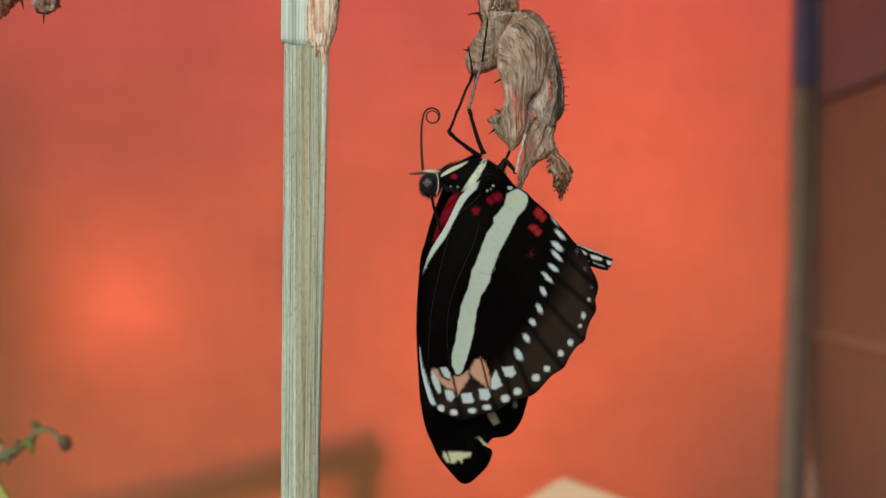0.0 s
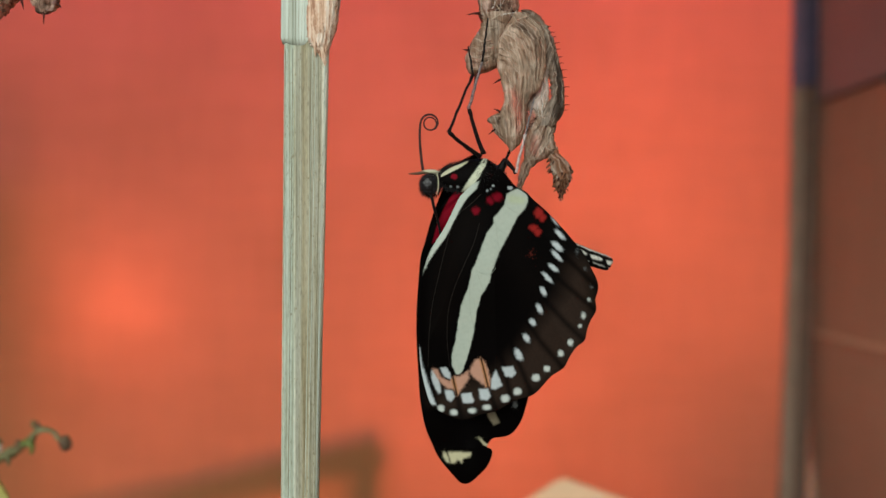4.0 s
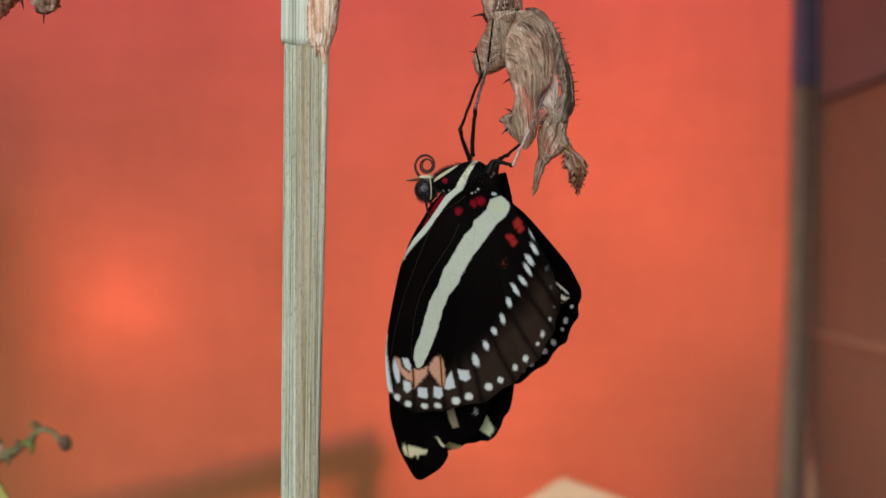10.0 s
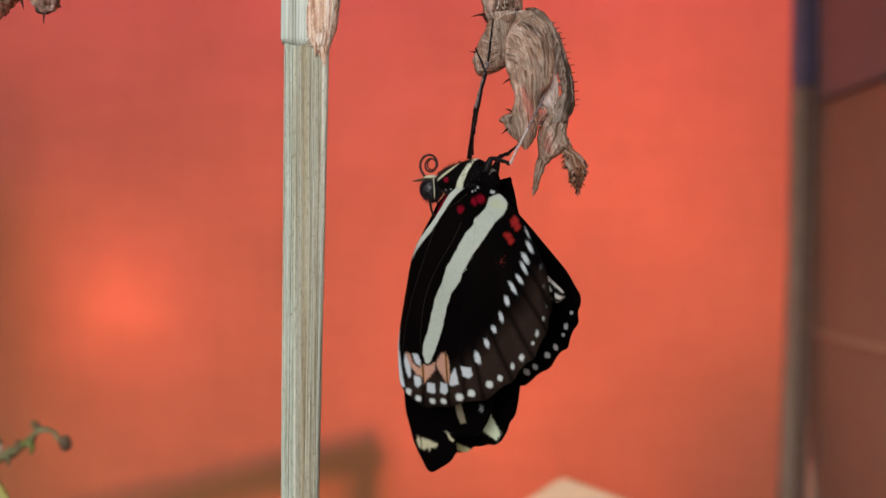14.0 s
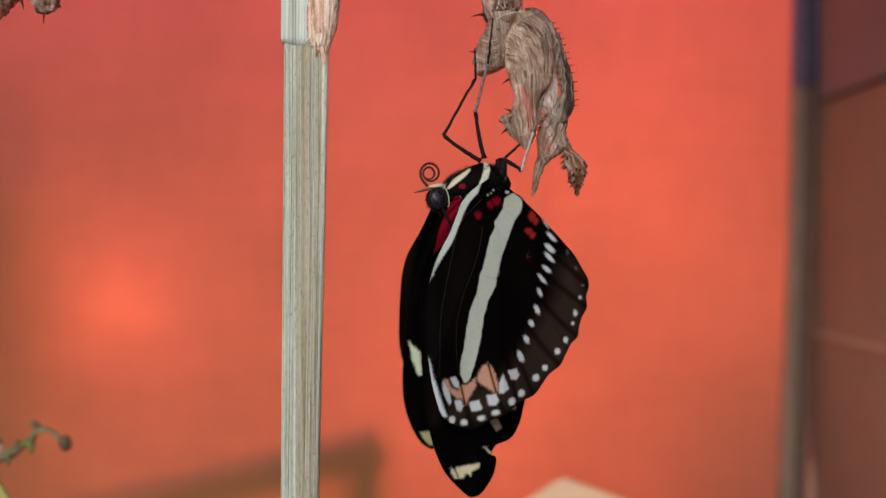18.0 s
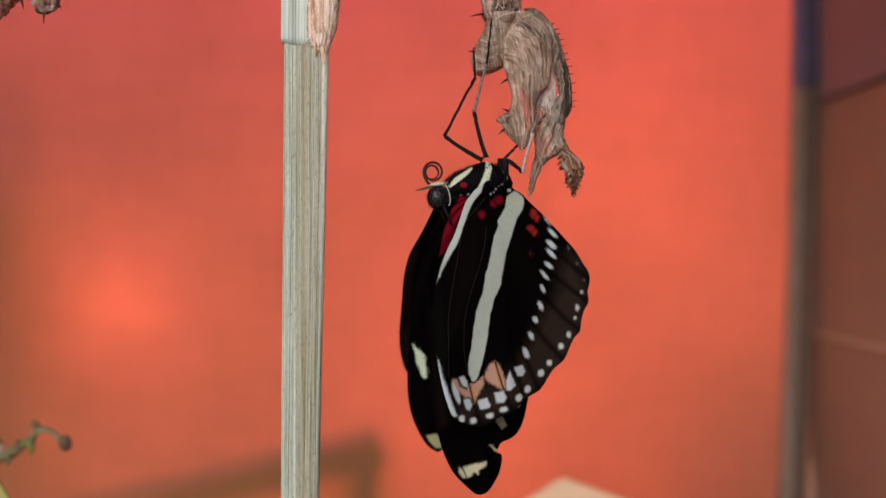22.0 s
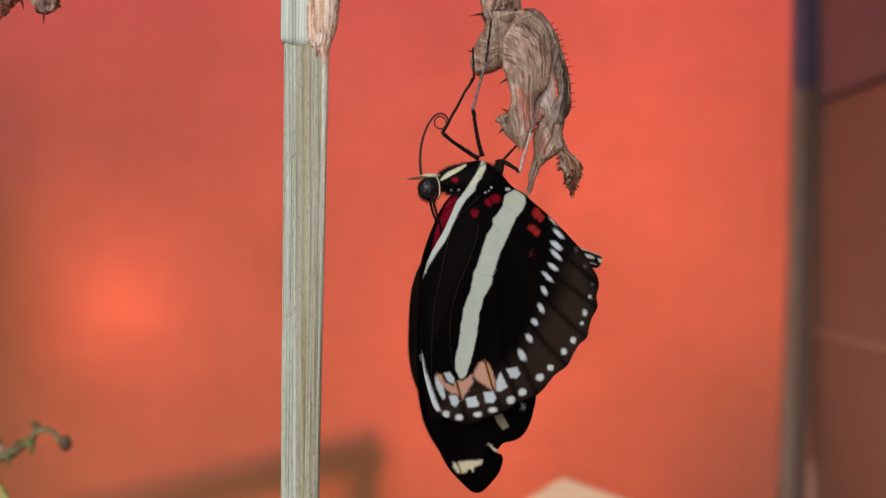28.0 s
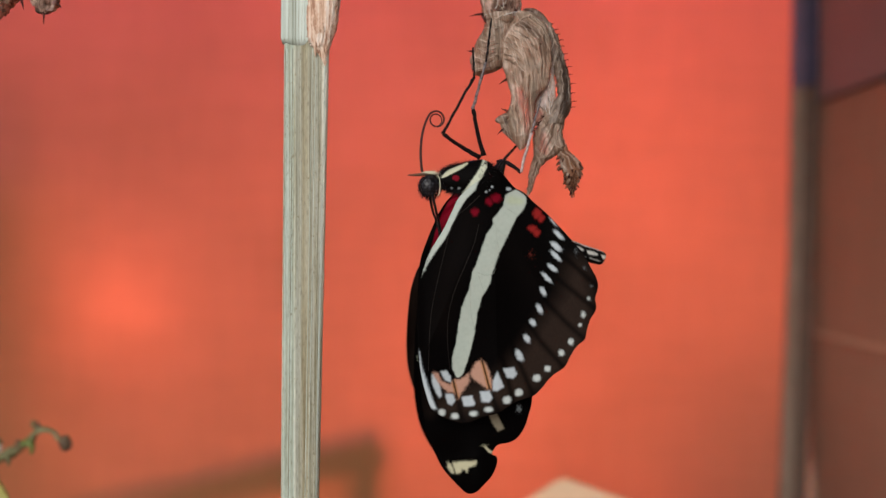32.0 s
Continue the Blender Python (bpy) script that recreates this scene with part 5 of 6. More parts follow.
def build_chrysalis():
    c = thing("chrysalis", P(*HANG), "empty torn papery chrysalis with small dark spines", "chrysalis", "shed chrysalises")
    piece("stalk", husk("stalk", STALK_RINGS, M_SHELL, 0.5, 0.35, 1, 48, 0.5), c)
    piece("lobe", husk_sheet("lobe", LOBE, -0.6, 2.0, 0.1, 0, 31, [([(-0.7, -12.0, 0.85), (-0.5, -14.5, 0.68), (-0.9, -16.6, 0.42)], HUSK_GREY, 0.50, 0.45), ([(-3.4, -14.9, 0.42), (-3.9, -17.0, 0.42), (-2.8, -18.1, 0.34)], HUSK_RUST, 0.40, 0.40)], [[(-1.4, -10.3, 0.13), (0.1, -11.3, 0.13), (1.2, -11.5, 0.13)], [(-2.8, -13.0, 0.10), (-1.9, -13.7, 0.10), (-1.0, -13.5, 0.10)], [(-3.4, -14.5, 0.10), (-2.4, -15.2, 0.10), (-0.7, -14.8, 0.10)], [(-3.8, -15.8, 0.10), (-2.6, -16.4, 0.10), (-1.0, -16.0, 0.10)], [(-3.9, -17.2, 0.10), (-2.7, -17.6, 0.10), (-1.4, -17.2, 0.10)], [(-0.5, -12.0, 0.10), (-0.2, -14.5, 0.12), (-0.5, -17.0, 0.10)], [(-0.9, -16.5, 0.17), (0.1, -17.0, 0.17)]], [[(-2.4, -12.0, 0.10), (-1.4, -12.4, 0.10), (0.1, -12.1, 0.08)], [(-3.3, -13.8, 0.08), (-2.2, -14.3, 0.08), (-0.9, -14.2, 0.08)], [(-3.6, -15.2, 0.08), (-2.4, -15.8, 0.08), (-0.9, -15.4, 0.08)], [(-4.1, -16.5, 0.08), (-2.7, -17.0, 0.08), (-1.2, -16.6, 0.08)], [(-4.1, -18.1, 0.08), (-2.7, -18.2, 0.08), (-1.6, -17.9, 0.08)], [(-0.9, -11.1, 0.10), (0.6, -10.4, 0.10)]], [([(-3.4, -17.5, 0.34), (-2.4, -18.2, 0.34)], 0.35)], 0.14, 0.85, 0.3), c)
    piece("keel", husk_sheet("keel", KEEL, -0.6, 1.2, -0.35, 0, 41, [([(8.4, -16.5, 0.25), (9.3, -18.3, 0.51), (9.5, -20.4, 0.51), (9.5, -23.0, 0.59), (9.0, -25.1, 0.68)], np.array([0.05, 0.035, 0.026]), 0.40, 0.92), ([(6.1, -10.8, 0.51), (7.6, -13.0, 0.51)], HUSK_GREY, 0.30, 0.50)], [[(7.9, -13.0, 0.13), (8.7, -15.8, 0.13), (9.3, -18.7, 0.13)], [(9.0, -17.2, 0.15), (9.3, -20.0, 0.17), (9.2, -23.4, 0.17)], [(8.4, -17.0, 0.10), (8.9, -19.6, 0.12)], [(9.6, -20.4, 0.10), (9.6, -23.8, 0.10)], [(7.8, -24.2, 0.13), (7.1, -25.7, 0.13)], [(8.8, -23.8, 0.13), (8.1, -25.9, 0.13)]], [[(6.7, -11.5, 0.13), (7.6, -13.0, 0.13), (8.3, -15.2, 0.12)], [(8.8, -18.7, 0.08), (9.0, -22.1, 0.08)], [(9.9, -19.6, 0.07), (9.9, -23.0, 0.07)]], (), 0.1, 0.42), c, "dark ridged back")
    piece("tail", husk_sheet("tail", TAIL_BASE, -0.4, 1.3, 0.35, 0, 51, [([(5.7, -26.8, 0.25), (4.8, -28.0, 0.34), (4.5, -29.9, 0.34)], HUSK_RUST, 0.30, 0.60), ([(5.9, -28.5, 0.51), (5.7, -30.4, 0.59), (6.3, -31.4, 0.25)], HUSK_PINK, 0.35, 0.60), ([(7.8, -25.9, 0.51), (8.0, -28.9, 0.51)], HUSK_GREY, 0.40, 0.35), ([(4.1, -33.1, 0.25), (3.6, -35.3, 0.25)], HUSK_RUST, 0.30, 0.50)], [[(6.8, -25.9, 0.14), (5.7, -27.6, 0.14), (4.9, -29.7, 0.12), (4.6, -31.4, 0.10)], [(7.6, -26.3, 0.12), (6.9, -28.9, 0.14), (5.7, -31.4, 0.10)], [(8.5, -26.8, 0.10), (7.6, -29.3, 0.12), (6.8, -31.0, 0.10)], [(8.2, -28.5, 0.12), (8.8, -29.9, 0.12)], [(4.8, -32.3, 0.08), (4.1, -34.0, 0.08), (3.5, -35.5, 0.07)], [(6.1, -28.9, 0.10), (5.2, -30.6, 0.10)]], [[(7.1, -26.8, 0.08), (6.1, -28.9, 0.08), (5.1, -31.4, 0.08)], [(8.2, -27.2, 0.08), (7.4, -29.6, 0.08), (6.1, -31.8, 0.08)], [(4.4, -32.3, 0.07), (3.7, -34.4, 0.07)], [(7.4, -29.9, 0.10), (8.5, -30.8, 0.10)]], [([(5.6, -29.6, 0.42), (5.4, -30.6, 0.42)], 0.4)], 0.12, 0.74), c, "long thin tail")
    # fine pale pleats that fan out from the pocket's torn rim
    rim = smooth_path([(0.3, 0, -16.4), (0.5, 0, -14.5), (1.1, 0, -13.0), (2.3, 0, -11.8), (3.6, 0, -11.2), (4.7, 0, -11.0)], 5)
    pleats = [[(p.x, p.z, 0.13) for p in rim[::5]]] + [[(p.x, p.z, 0.075), (p.x + 1.1 + 0.03 * k, p.z - 0.75 - 0.04 * k, 0.07), (p.x + 2 + 0.08 * k, p.z - 2 - 0.1 * k, 0.06)] for k, p in enumerate(rim[1::2])]
    # the HUSK_DARK tint paints the shade of the hollow under the rim
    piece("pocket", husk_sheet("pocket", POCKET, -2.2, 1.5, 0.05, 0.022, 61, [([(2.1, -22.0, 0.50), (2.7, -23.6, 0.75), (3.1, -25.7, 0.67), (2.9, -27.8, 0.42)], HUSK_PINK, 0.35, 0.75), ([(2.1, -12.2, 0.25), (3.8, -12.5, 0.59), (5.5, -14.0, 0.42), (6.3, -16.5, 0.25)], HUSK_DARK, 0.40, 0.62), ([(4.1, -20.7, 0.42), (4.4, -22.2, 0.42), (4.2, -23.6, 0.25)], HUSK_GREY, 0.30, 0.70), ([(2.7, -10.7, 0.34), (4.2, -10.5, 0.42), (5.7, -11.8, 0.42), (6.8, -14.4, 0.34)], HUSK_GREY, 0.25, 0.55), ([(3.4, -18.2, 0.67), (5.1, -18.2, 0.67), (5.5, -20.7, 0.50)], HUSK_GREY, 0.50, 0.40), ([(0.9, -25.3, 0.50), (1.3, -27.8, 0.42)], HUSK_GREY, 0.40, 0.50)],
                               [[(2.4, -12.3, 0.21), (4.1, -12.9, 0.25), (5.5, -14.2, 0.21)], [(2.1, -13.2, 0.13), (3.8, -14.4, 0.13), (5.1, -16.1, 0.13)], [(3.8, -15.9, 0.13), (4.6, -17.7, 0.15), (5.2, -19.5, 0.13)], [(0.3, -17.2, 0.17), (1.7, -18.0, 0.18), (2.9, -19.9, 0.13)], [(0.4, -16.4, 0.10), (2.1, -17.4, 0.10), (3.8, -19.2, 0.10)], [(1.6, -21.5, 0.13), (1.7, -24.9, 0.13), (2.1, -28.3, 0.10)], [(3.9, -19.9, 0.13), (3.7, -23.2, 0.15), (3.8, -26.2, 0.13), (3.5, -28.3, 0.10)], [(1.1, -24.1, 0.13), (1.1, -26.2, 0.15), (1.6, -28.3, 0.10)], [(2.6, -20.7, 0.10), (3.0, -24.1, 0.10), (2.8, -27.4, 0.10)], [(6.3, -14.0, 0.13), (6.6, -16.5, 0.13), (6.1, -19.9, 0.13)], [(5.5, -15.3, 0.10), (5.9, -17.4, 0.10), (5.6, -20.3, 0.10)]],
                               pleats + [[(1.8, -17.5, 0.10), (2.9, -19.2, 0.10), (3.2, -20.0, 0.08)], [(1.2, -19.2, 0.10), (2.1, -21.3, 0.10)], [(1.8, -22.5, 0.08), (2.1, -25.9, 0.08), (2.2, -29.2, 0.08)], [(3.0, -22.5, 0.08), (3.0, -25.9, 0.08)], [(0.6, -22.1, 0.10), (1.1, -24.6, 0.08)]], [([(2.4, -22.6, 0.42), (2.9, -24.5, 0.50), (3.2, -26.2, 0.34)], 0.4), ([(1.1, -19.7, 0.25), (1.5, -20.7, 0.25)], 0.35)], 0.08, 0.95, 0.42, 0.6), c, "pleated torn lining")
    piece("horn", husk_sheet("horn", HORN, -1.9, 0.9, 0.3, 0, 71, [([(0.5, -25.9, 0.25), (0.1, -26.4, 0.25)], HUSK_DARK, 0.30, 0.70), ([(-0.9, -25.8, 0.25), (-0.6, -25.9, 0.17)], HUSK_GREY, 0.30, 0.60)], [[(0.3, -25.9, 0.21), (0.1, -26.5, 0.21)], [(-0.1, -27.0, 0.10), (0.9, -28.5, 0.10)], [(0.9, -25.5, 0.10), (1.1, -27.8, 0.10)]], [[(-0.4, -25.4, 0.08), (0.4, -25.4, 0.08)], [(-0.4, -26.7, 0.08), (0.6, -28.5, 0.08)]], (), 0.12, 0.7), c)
    rng = np.random.default_rng(6)
    # net of pale fibres over the stalk
    for r in (np.array(STALK_RINGS, float),):
        s = np.linspace(0, 1, len(r))
        for i in range(20):
            v, q, pts = 0.3 + 0.6 * rng.random(), math.pi * (1.1 + 0.8 * rng.random()), []
            dv, dq = 0.05 * rng.normal(), 0.10 * rng.normal()
            for k in range(6):
                x, y, z, rx, ry = (np.interp(v, s, r[:, w]) for w in range(5))
                pts.append((x + (rx + 0.1) * math.cos(q), y + (ry + 0.14) * math.sin(q), z))
                v, q = min(0.98, max(0.05, v + dv)), q + dq
                dv, dq = dv + 0.015 * rng.normal(), dq + 0.03 * rng.normal()
            piece("fibre", tube("fibre", smooth_path(pts, 3), list((0.03 + 0.03 * rng.random()) * np.linspace(1, 0.4, 16)), M_PALEFIBRE, 5, wobble=0.2, seed=i), c)
    flow_lines(c, STALK_RINGS, 26, 44, (0.2, 1.0))
    back = smooth_path([(x, -0.7, z) for x, z in KEEL[1][2:-1]], 6)
    for i in range(13):                      # a row of small spines down the back
        p = back[int(3 + i * (len(back) - 6) / 13)]
        spine(c, tuple(p + Vector((-0.25, 0, 0))), tuple(p + Vector((0.42 + 0.02 * i + 0.15 * (i % 2), -0.1, 0.18))), 0.11)
    for base, tip in (((-2.4, -1.2, -9.9), (-4.5, -1.4, -10.2)), ((-3.9, -1, -15.6), (-5.1, -1.2, -15.3)), ((0.8, -2.3, -19.9), (-0.6, -2.4, -20.7)), ((0.8, -2.1, -25.0), (-0.5, -2.3, -24.3)), ((0.0, -2.1, -27.2), (-1.2, -2.3, -28.1)), ((-3.1, -0.8, -19.0), (-3.3, -0.9, -20.5)), ((1.6, -1.5, -9.0), (3.4, -1.9, -10.9))):
        spine(c, base, tip, 0.24)
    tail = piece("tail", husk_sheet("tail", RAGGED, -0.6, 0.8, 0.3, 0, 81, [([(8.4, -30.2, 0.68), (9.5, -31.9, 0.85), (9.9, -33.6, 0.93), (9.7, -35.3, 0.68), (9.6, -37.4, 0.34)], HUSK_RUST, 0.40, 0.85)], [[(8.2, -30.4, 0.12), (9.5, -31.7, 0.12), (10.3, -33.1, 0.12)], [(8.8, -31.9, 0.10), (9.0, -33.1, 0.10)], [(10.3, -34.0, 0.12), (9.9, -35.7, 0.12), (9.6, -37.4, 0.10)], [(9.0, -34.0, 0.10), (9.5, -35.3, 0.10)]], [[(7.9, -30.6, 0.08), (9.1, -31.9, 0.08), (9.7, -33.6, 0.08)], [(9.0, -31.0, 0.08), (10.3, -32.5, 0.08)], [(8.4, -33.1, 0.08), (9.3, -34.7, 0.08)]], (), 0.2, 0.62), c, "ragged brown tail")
    for i in range(58):                      # torn scales that overlap like shingles, denser towards the point
        v = 0.22 + 0.72 * rng.random()
        z = RAGGED[0][0][1] + v * (RAGGED[0][-1][1] - RAGGED[0][0][1])
        lo, hi = (float(side_chain(q + [RAGGED[0][-1]] if q is RAGGED[1] else q, np.array([z]))[0]) for q in RAGGED)
        e = rng.random() ** 0.8 if i % 2 else 1 - rng.random() ** 0.8
        base, small = Vector((lo + (hi - lo) * (0.06 + 0.88 * e), -0.6 - 0.75 * math.sin(math.pi * e) ** 0.6, z)), 0.55 + 0.45 * rng.random()
        tip = base + Vector(((e - 0.5) * 1.3 - 0.2, -0.3 - 0.15 * rng.random(), -0.55 - 0.35 * rng.random())) * small
        piece("scale", tube("scale", [base, base.lerp(tip, 0.5) + Vector((0, -0.12, 0)), tip], [0.2 * small, 0.27 * small, 0.03], (M_FRONDS, M_FRONDS, M_SPINE)[i % 3], 7, 0.35), tail)
    for i in range(9):                       # frayed bristles on the inner edge of the tail's root
        v = i / 8
        p = Vector((TAIL_BASE[0][1][0], -0.9, TAIL_BASE[0][1][1])).lerp(Vector((TAIL_BASE[0][4][0], -0.9, TAIL_BASE[0][4][1])), v)
        spine(tail, tuple(p + Vector((0.3, 0, 0))), tuple(p + Vector((-0.35 - 0.25 * rng.random(), -0.2, 0.25 * rng.normal()))), 0.11)
    piece("hanging_silk", tube("hanging_silk", [(0, 0, 0), (-0.3, 0.2, 30), (0, 0, 105)], [0.5, 0.25, 0.8], M_SILK, 7), c)
    for i in range(2):                       # silk
        z = -10.3 - 0.12 * i
        piece("silk_thread", tube("silk_thread", smooth_path([(-0.4, -2.2, z - 0.3), (1.2, -2.7, z), (3.2, -2.4, z + 0.35 + 0.05 * i)], 4), [0.022] * 9, M_SILK, 5), c)
    for i in range(11):
        x, z = 6.0 + 2.2 * rng.random(), -18.5 - 6.5 * rng.random()
        piece("silk_thread", tube("silk_thread", smooth_path([(x, -1.5, z), (x + 0.25 * rng.normal(), -1.6, z - 1), (x + 0.4 * rng.normal(), -1.5, z - 2.4)], 4), [0.022] * 9, M_SILK, 5), c)
    piece("membrane", husk_sheet("membrane", LINING, -1.0, 0.3, 0.2, 0, 91, [([(7.0, -18.8, 0.59), (7.0, -21.3, 0.76), (5.9, -23.5, 0.85)], np.array([0.62, 0.56, 0.53]), 0.4, 0.7), ([(5.2, -25.2, 0.76), (5.0, -26.0, 0.68)], HUSK_PINK, 0.3, 0.6)], [[(4.8, -26.6, 0.25), (5.7, -25.7, 0.21), (6.2, -25.2, 0.17)], [(5.2, -23.9, 0.10), (6.0, -24.6, 0.10)], [(6.5, -21.8, 0.10), (6.9, -23.5, 0.10)]], [[(6.9, -18.4, 0.08), (7.0, -20.5, 0.08), (6.7, -22.6, 0.08)], [(7.4, -18.8, 0.08), (7.2, -21.8, 0.07)], [(5.4, -22.9, 0.08), (6.5, -22.4, 0.08)], [(4.8, -24.7, 0.08), (5.6, -25.4, 0.08), (6.5, -25.1, 0.08)]], [([(8.0, -20.1, 0.17), (8.0, -21.9, 0.17)], 0.9), ([(5.0, -24.9, 0.34), (5.5, -25.4, 0.34)], 0.6)], 0.15, 0.75), c, "whitish silky lining")
    return c


def build_old_chrysalis():
    """A second shed skin, of which only the lower end hangs into view."""
    c = thing("chrysalis", P(-64.4, 4.0, 45.6), "shed brown chrysalis skin with dark spines", "chrysalis", "shed chrysalises")
    piece("shell", husk("shell", [(-2, 0, 0, 1.5, 1.5), (-2.6, 0, -3.5, 3.6, 3), (-2.4, 0, -6.4, 3.2, 2.6), (-3.4, 0, -8.6, 2.3, 1.9), (-4.4, 0, -10.6, 1.2, 1.1)], M_SHELL, 0.5, 0.5, 21, 48, 0.6), c)
    piece("lobe", husk("lobe", [(0, 0, -1, 2, 2), (2.8, -0.3, -4.5, 3.2, 2.2), (3.9, -0.4, -6.8, 2.3, 1.9), (4.2, -0.4, -8.9, 1.7, 1.3), (4.2, -0.4, -9.8, 0.8, 0.7)], M_SHELL, 0.5, 0.5, 22, 48, 0.6), c)
    piece("hanging_silk", tube("hanging_silk", [(-1, 0, -1), (-1, 0.2, 30), (-1, 0, 105)], [0.5, 0.25, 0.8], M_SILK, 7), c)
    for base, tip in (((0.9, -1, -8.1), (1.3, -1.2, -9.6)), ((4.3, -1, -9.6), (4.3, -1.2, -11.8)), ((6.3, -1, -8.6), (7.0, -1.2, -9.4)), ((-4.4, -0.3, -10.8), (-3.6, -0.8, -12.3)), ((-1.6, -1.5, -9.8), (-1.0, -1.8, -10.2))):
        spine(c, base, tip, 0.26)
    for k, rings in enumerate(([(-2.4, 0, -5, 3.3, 2.7), (-3.4, 0, -8.6, 2.4, 2.0), (-4.3, 0, -10.2, 1.4, 1.2)], [(3.4, -0.4, -5.5, 2.6, 2.0), (4.0, -0.4, -7.5, 2.1, 1.7), (4.2, -0.4, -9.5, 1.0, 0.9)])):
        flow_lines(c, rings, 26, 50 + k, (0.0, 1.0))


def build_twig():
    """Dry green flower stalk with a bud, and a yellow leaf beside it."""
    t = thing("dry_twig", P(-92, 44, -FLOOR), "dry greenish twig with a small brown bud", "twig")
    stem = smooth_path([(-6, 0, 0), (-4, 2, 40), (-2.5, 1, 80), (2.5, 0, 105.2), (9.1, -0.4, 110.9), (12.0, -0.6, 112.9), (13.7, -0.6, 115.2)], 8)
    piece("stem", tube("stem", stem, list(np.interp(np.linspace(0, 1, len(stem)), [0, 0.5, 0.8, 1], [1.2, 0.95, 0.8, 0.5])), M_TWIG, 10, wobble=0.12, seed=2), t)
    arm = smooth_path([(13.2, -0.6, 114.4), (14.9, -0.8, 115.2), (16.9, -0.9, 114.6), (18.2, -1.0, 113.0)], 6)
    piece("side_stem", tube("side_stem", arm, list(np.linspace(0.62, 0.42, len(arm))), M_TWIG, 9, wobble=0.12, seed=3), t)
    piece("bud", crumple(ball("bud", (19.3, -1.0, 112.6), (1.25, 1.1, 1.5), M_BUD, 24, 16), 0.25, 0.2, 5), t, "brown bud")
    piece("tip", tube("tip", [(13.8, -0.6, 114.8), (13.8, -0.6, 116.0), (13.6, -0.6, 116.8)], [0.55, 0.5, 0.1], M_BUD, 7), t)
    piece("leaflet", tube("leaflet", smooth_path([(10.1, -1, 112.2), (12.0, -1.4, 112.9), (13.0, -1.5, 112.0), (12.8, -1.4, 110.5)], 5), list(np.interp(np.linspace(0, 1, 16), [0, 0.5, 1], [0.45, 0.8, 0.2])), M_LEAFLET, 8, 0.6), t)
    for at, r, mat in (((8.4, -0.5, 110.8), 0.95, M_TWIG), ((10.2, -0.9, 112.3), 0.85, M_BUD), ((6.4, -0.6, 111.6), 0.7, M_PALEFIBRE), ((4.2, -0.4, 107.6), 0.9, M_BUD), ((13.6, -0.7, 114.6), 0.7, M_BUD), ((17.6, -1.0, 113.6), 0.5, M_TWIG)):
        piece("node", crumple(ball("node", at, (r * 0.85, r * 0.8, r), mat, 20, 14), 0.35, 0.35, 6), t)
    for path in ([(7.4, -0.6, 110.6), (8.4, -1.2, 109.4), (8.3, -1.3, 108.2)], [(7.0, -1.0, 112.4), (6.2, -1.3, 113.4), (5.2, -1.2, 113.2)], [(13.4, -0.9, 115.4), (12.9, -1.0, 116.4), (13.2, -1.0, 117.2)]):
        piece("bract", tube("bract", smooth_path(path, 4), list(np.interp(np.linspace(0, 1, 9), [0, 0.5, 1], [0.3, 0.45, 0.08])), M_TWIG, 7, 0.5, 0.1, 3), t)
    leaf = thing("yellow_leaf", P(-86.0, 40, -FLOOR), "yellow-green leaf on a short stalk", "leaf")
    piece("stalk", tube("stalk", smooth_path([(-2, 0, 0), (-1.5, 0, 50), (0, 0, 99)], 6), [0.5] * 13, M_TWIG, 7), leaf)
    verts, faces = [], []
    for j in range(13):
        v = j / 12
        w = 3.0 * math.sin(math.pi * v ** 0.8) + 0.02
        for i in range(9):
            u = i / 4 - 1
            verts.append(((w * u + 1.3 * v) * MM, (0.7 * u * u + 0.4 * v) * MM, (97 + 9 * v) * MM))
    for j in range(12):
        for i in range(8):
            a = j * 9 + i
            faces.append((a, a + 1, a + 10, a + 9))
    ob = piece("blade", mesh_of("blade", verts, faces, M_LEAF), leaf)
    mod = ob.modifiers.new("thickness", "SOLIDIFY")
    mod.thickness = 0.0003


build_setting()
build_block()
build_stick()
build_twig()
build_old_chrysalis()
CHRYSALIS = build_chrysalis()
FLY = build_butterfly()



def turn(yaw, pitch, roll):
    return Euler((0, 0, radians(yaw))).to_matrix().to_4x4() @ Euler((radians(pitch), 0, 0)).to_matrix().to_4x4() @ Euler((0, radians(roll), 0)).to_matrix().to_4x4()


def bone(a, b, side):
    """Pose of a segment whose x runs from a to b."""
    x = (b - a).normalized()
    y = (Vector(side) - x * Vector(side).dot(x)).normalized()
    m = Matrix((x, y, x.cross(y))).transposed().to_4x4()
    return Matrix.Translation(a) @ m


def bend(hip, foot, upper, lower, aim, lean):
    """The knee of a two-part leg, seen from the front at aim; lean is the side to which it gives."""
    d = foot - hip
    dist = min(max(d.length, abs(upper - lower) * 1.02), (upper + lower) * 0.995)
    n = d.normalized()
    a = (upper ** 2 - lower ** 2 + dist ** 2) / (2 * dist)
    r = math.sqrt(max(upper ** 2 - a ** 2, 0))
    c = hip + n * a
    w = aim - c
    w.y = 0
    e = w - n * w.dot(n)
    out = min(1.0, e.length / max(r, 1e-6))
    front = Vector((0, lean, 0)) - n * n.y * lean
    return c + (e.normalized() * out + front.normalized() * math.sqrt(1 - out * out)) * r


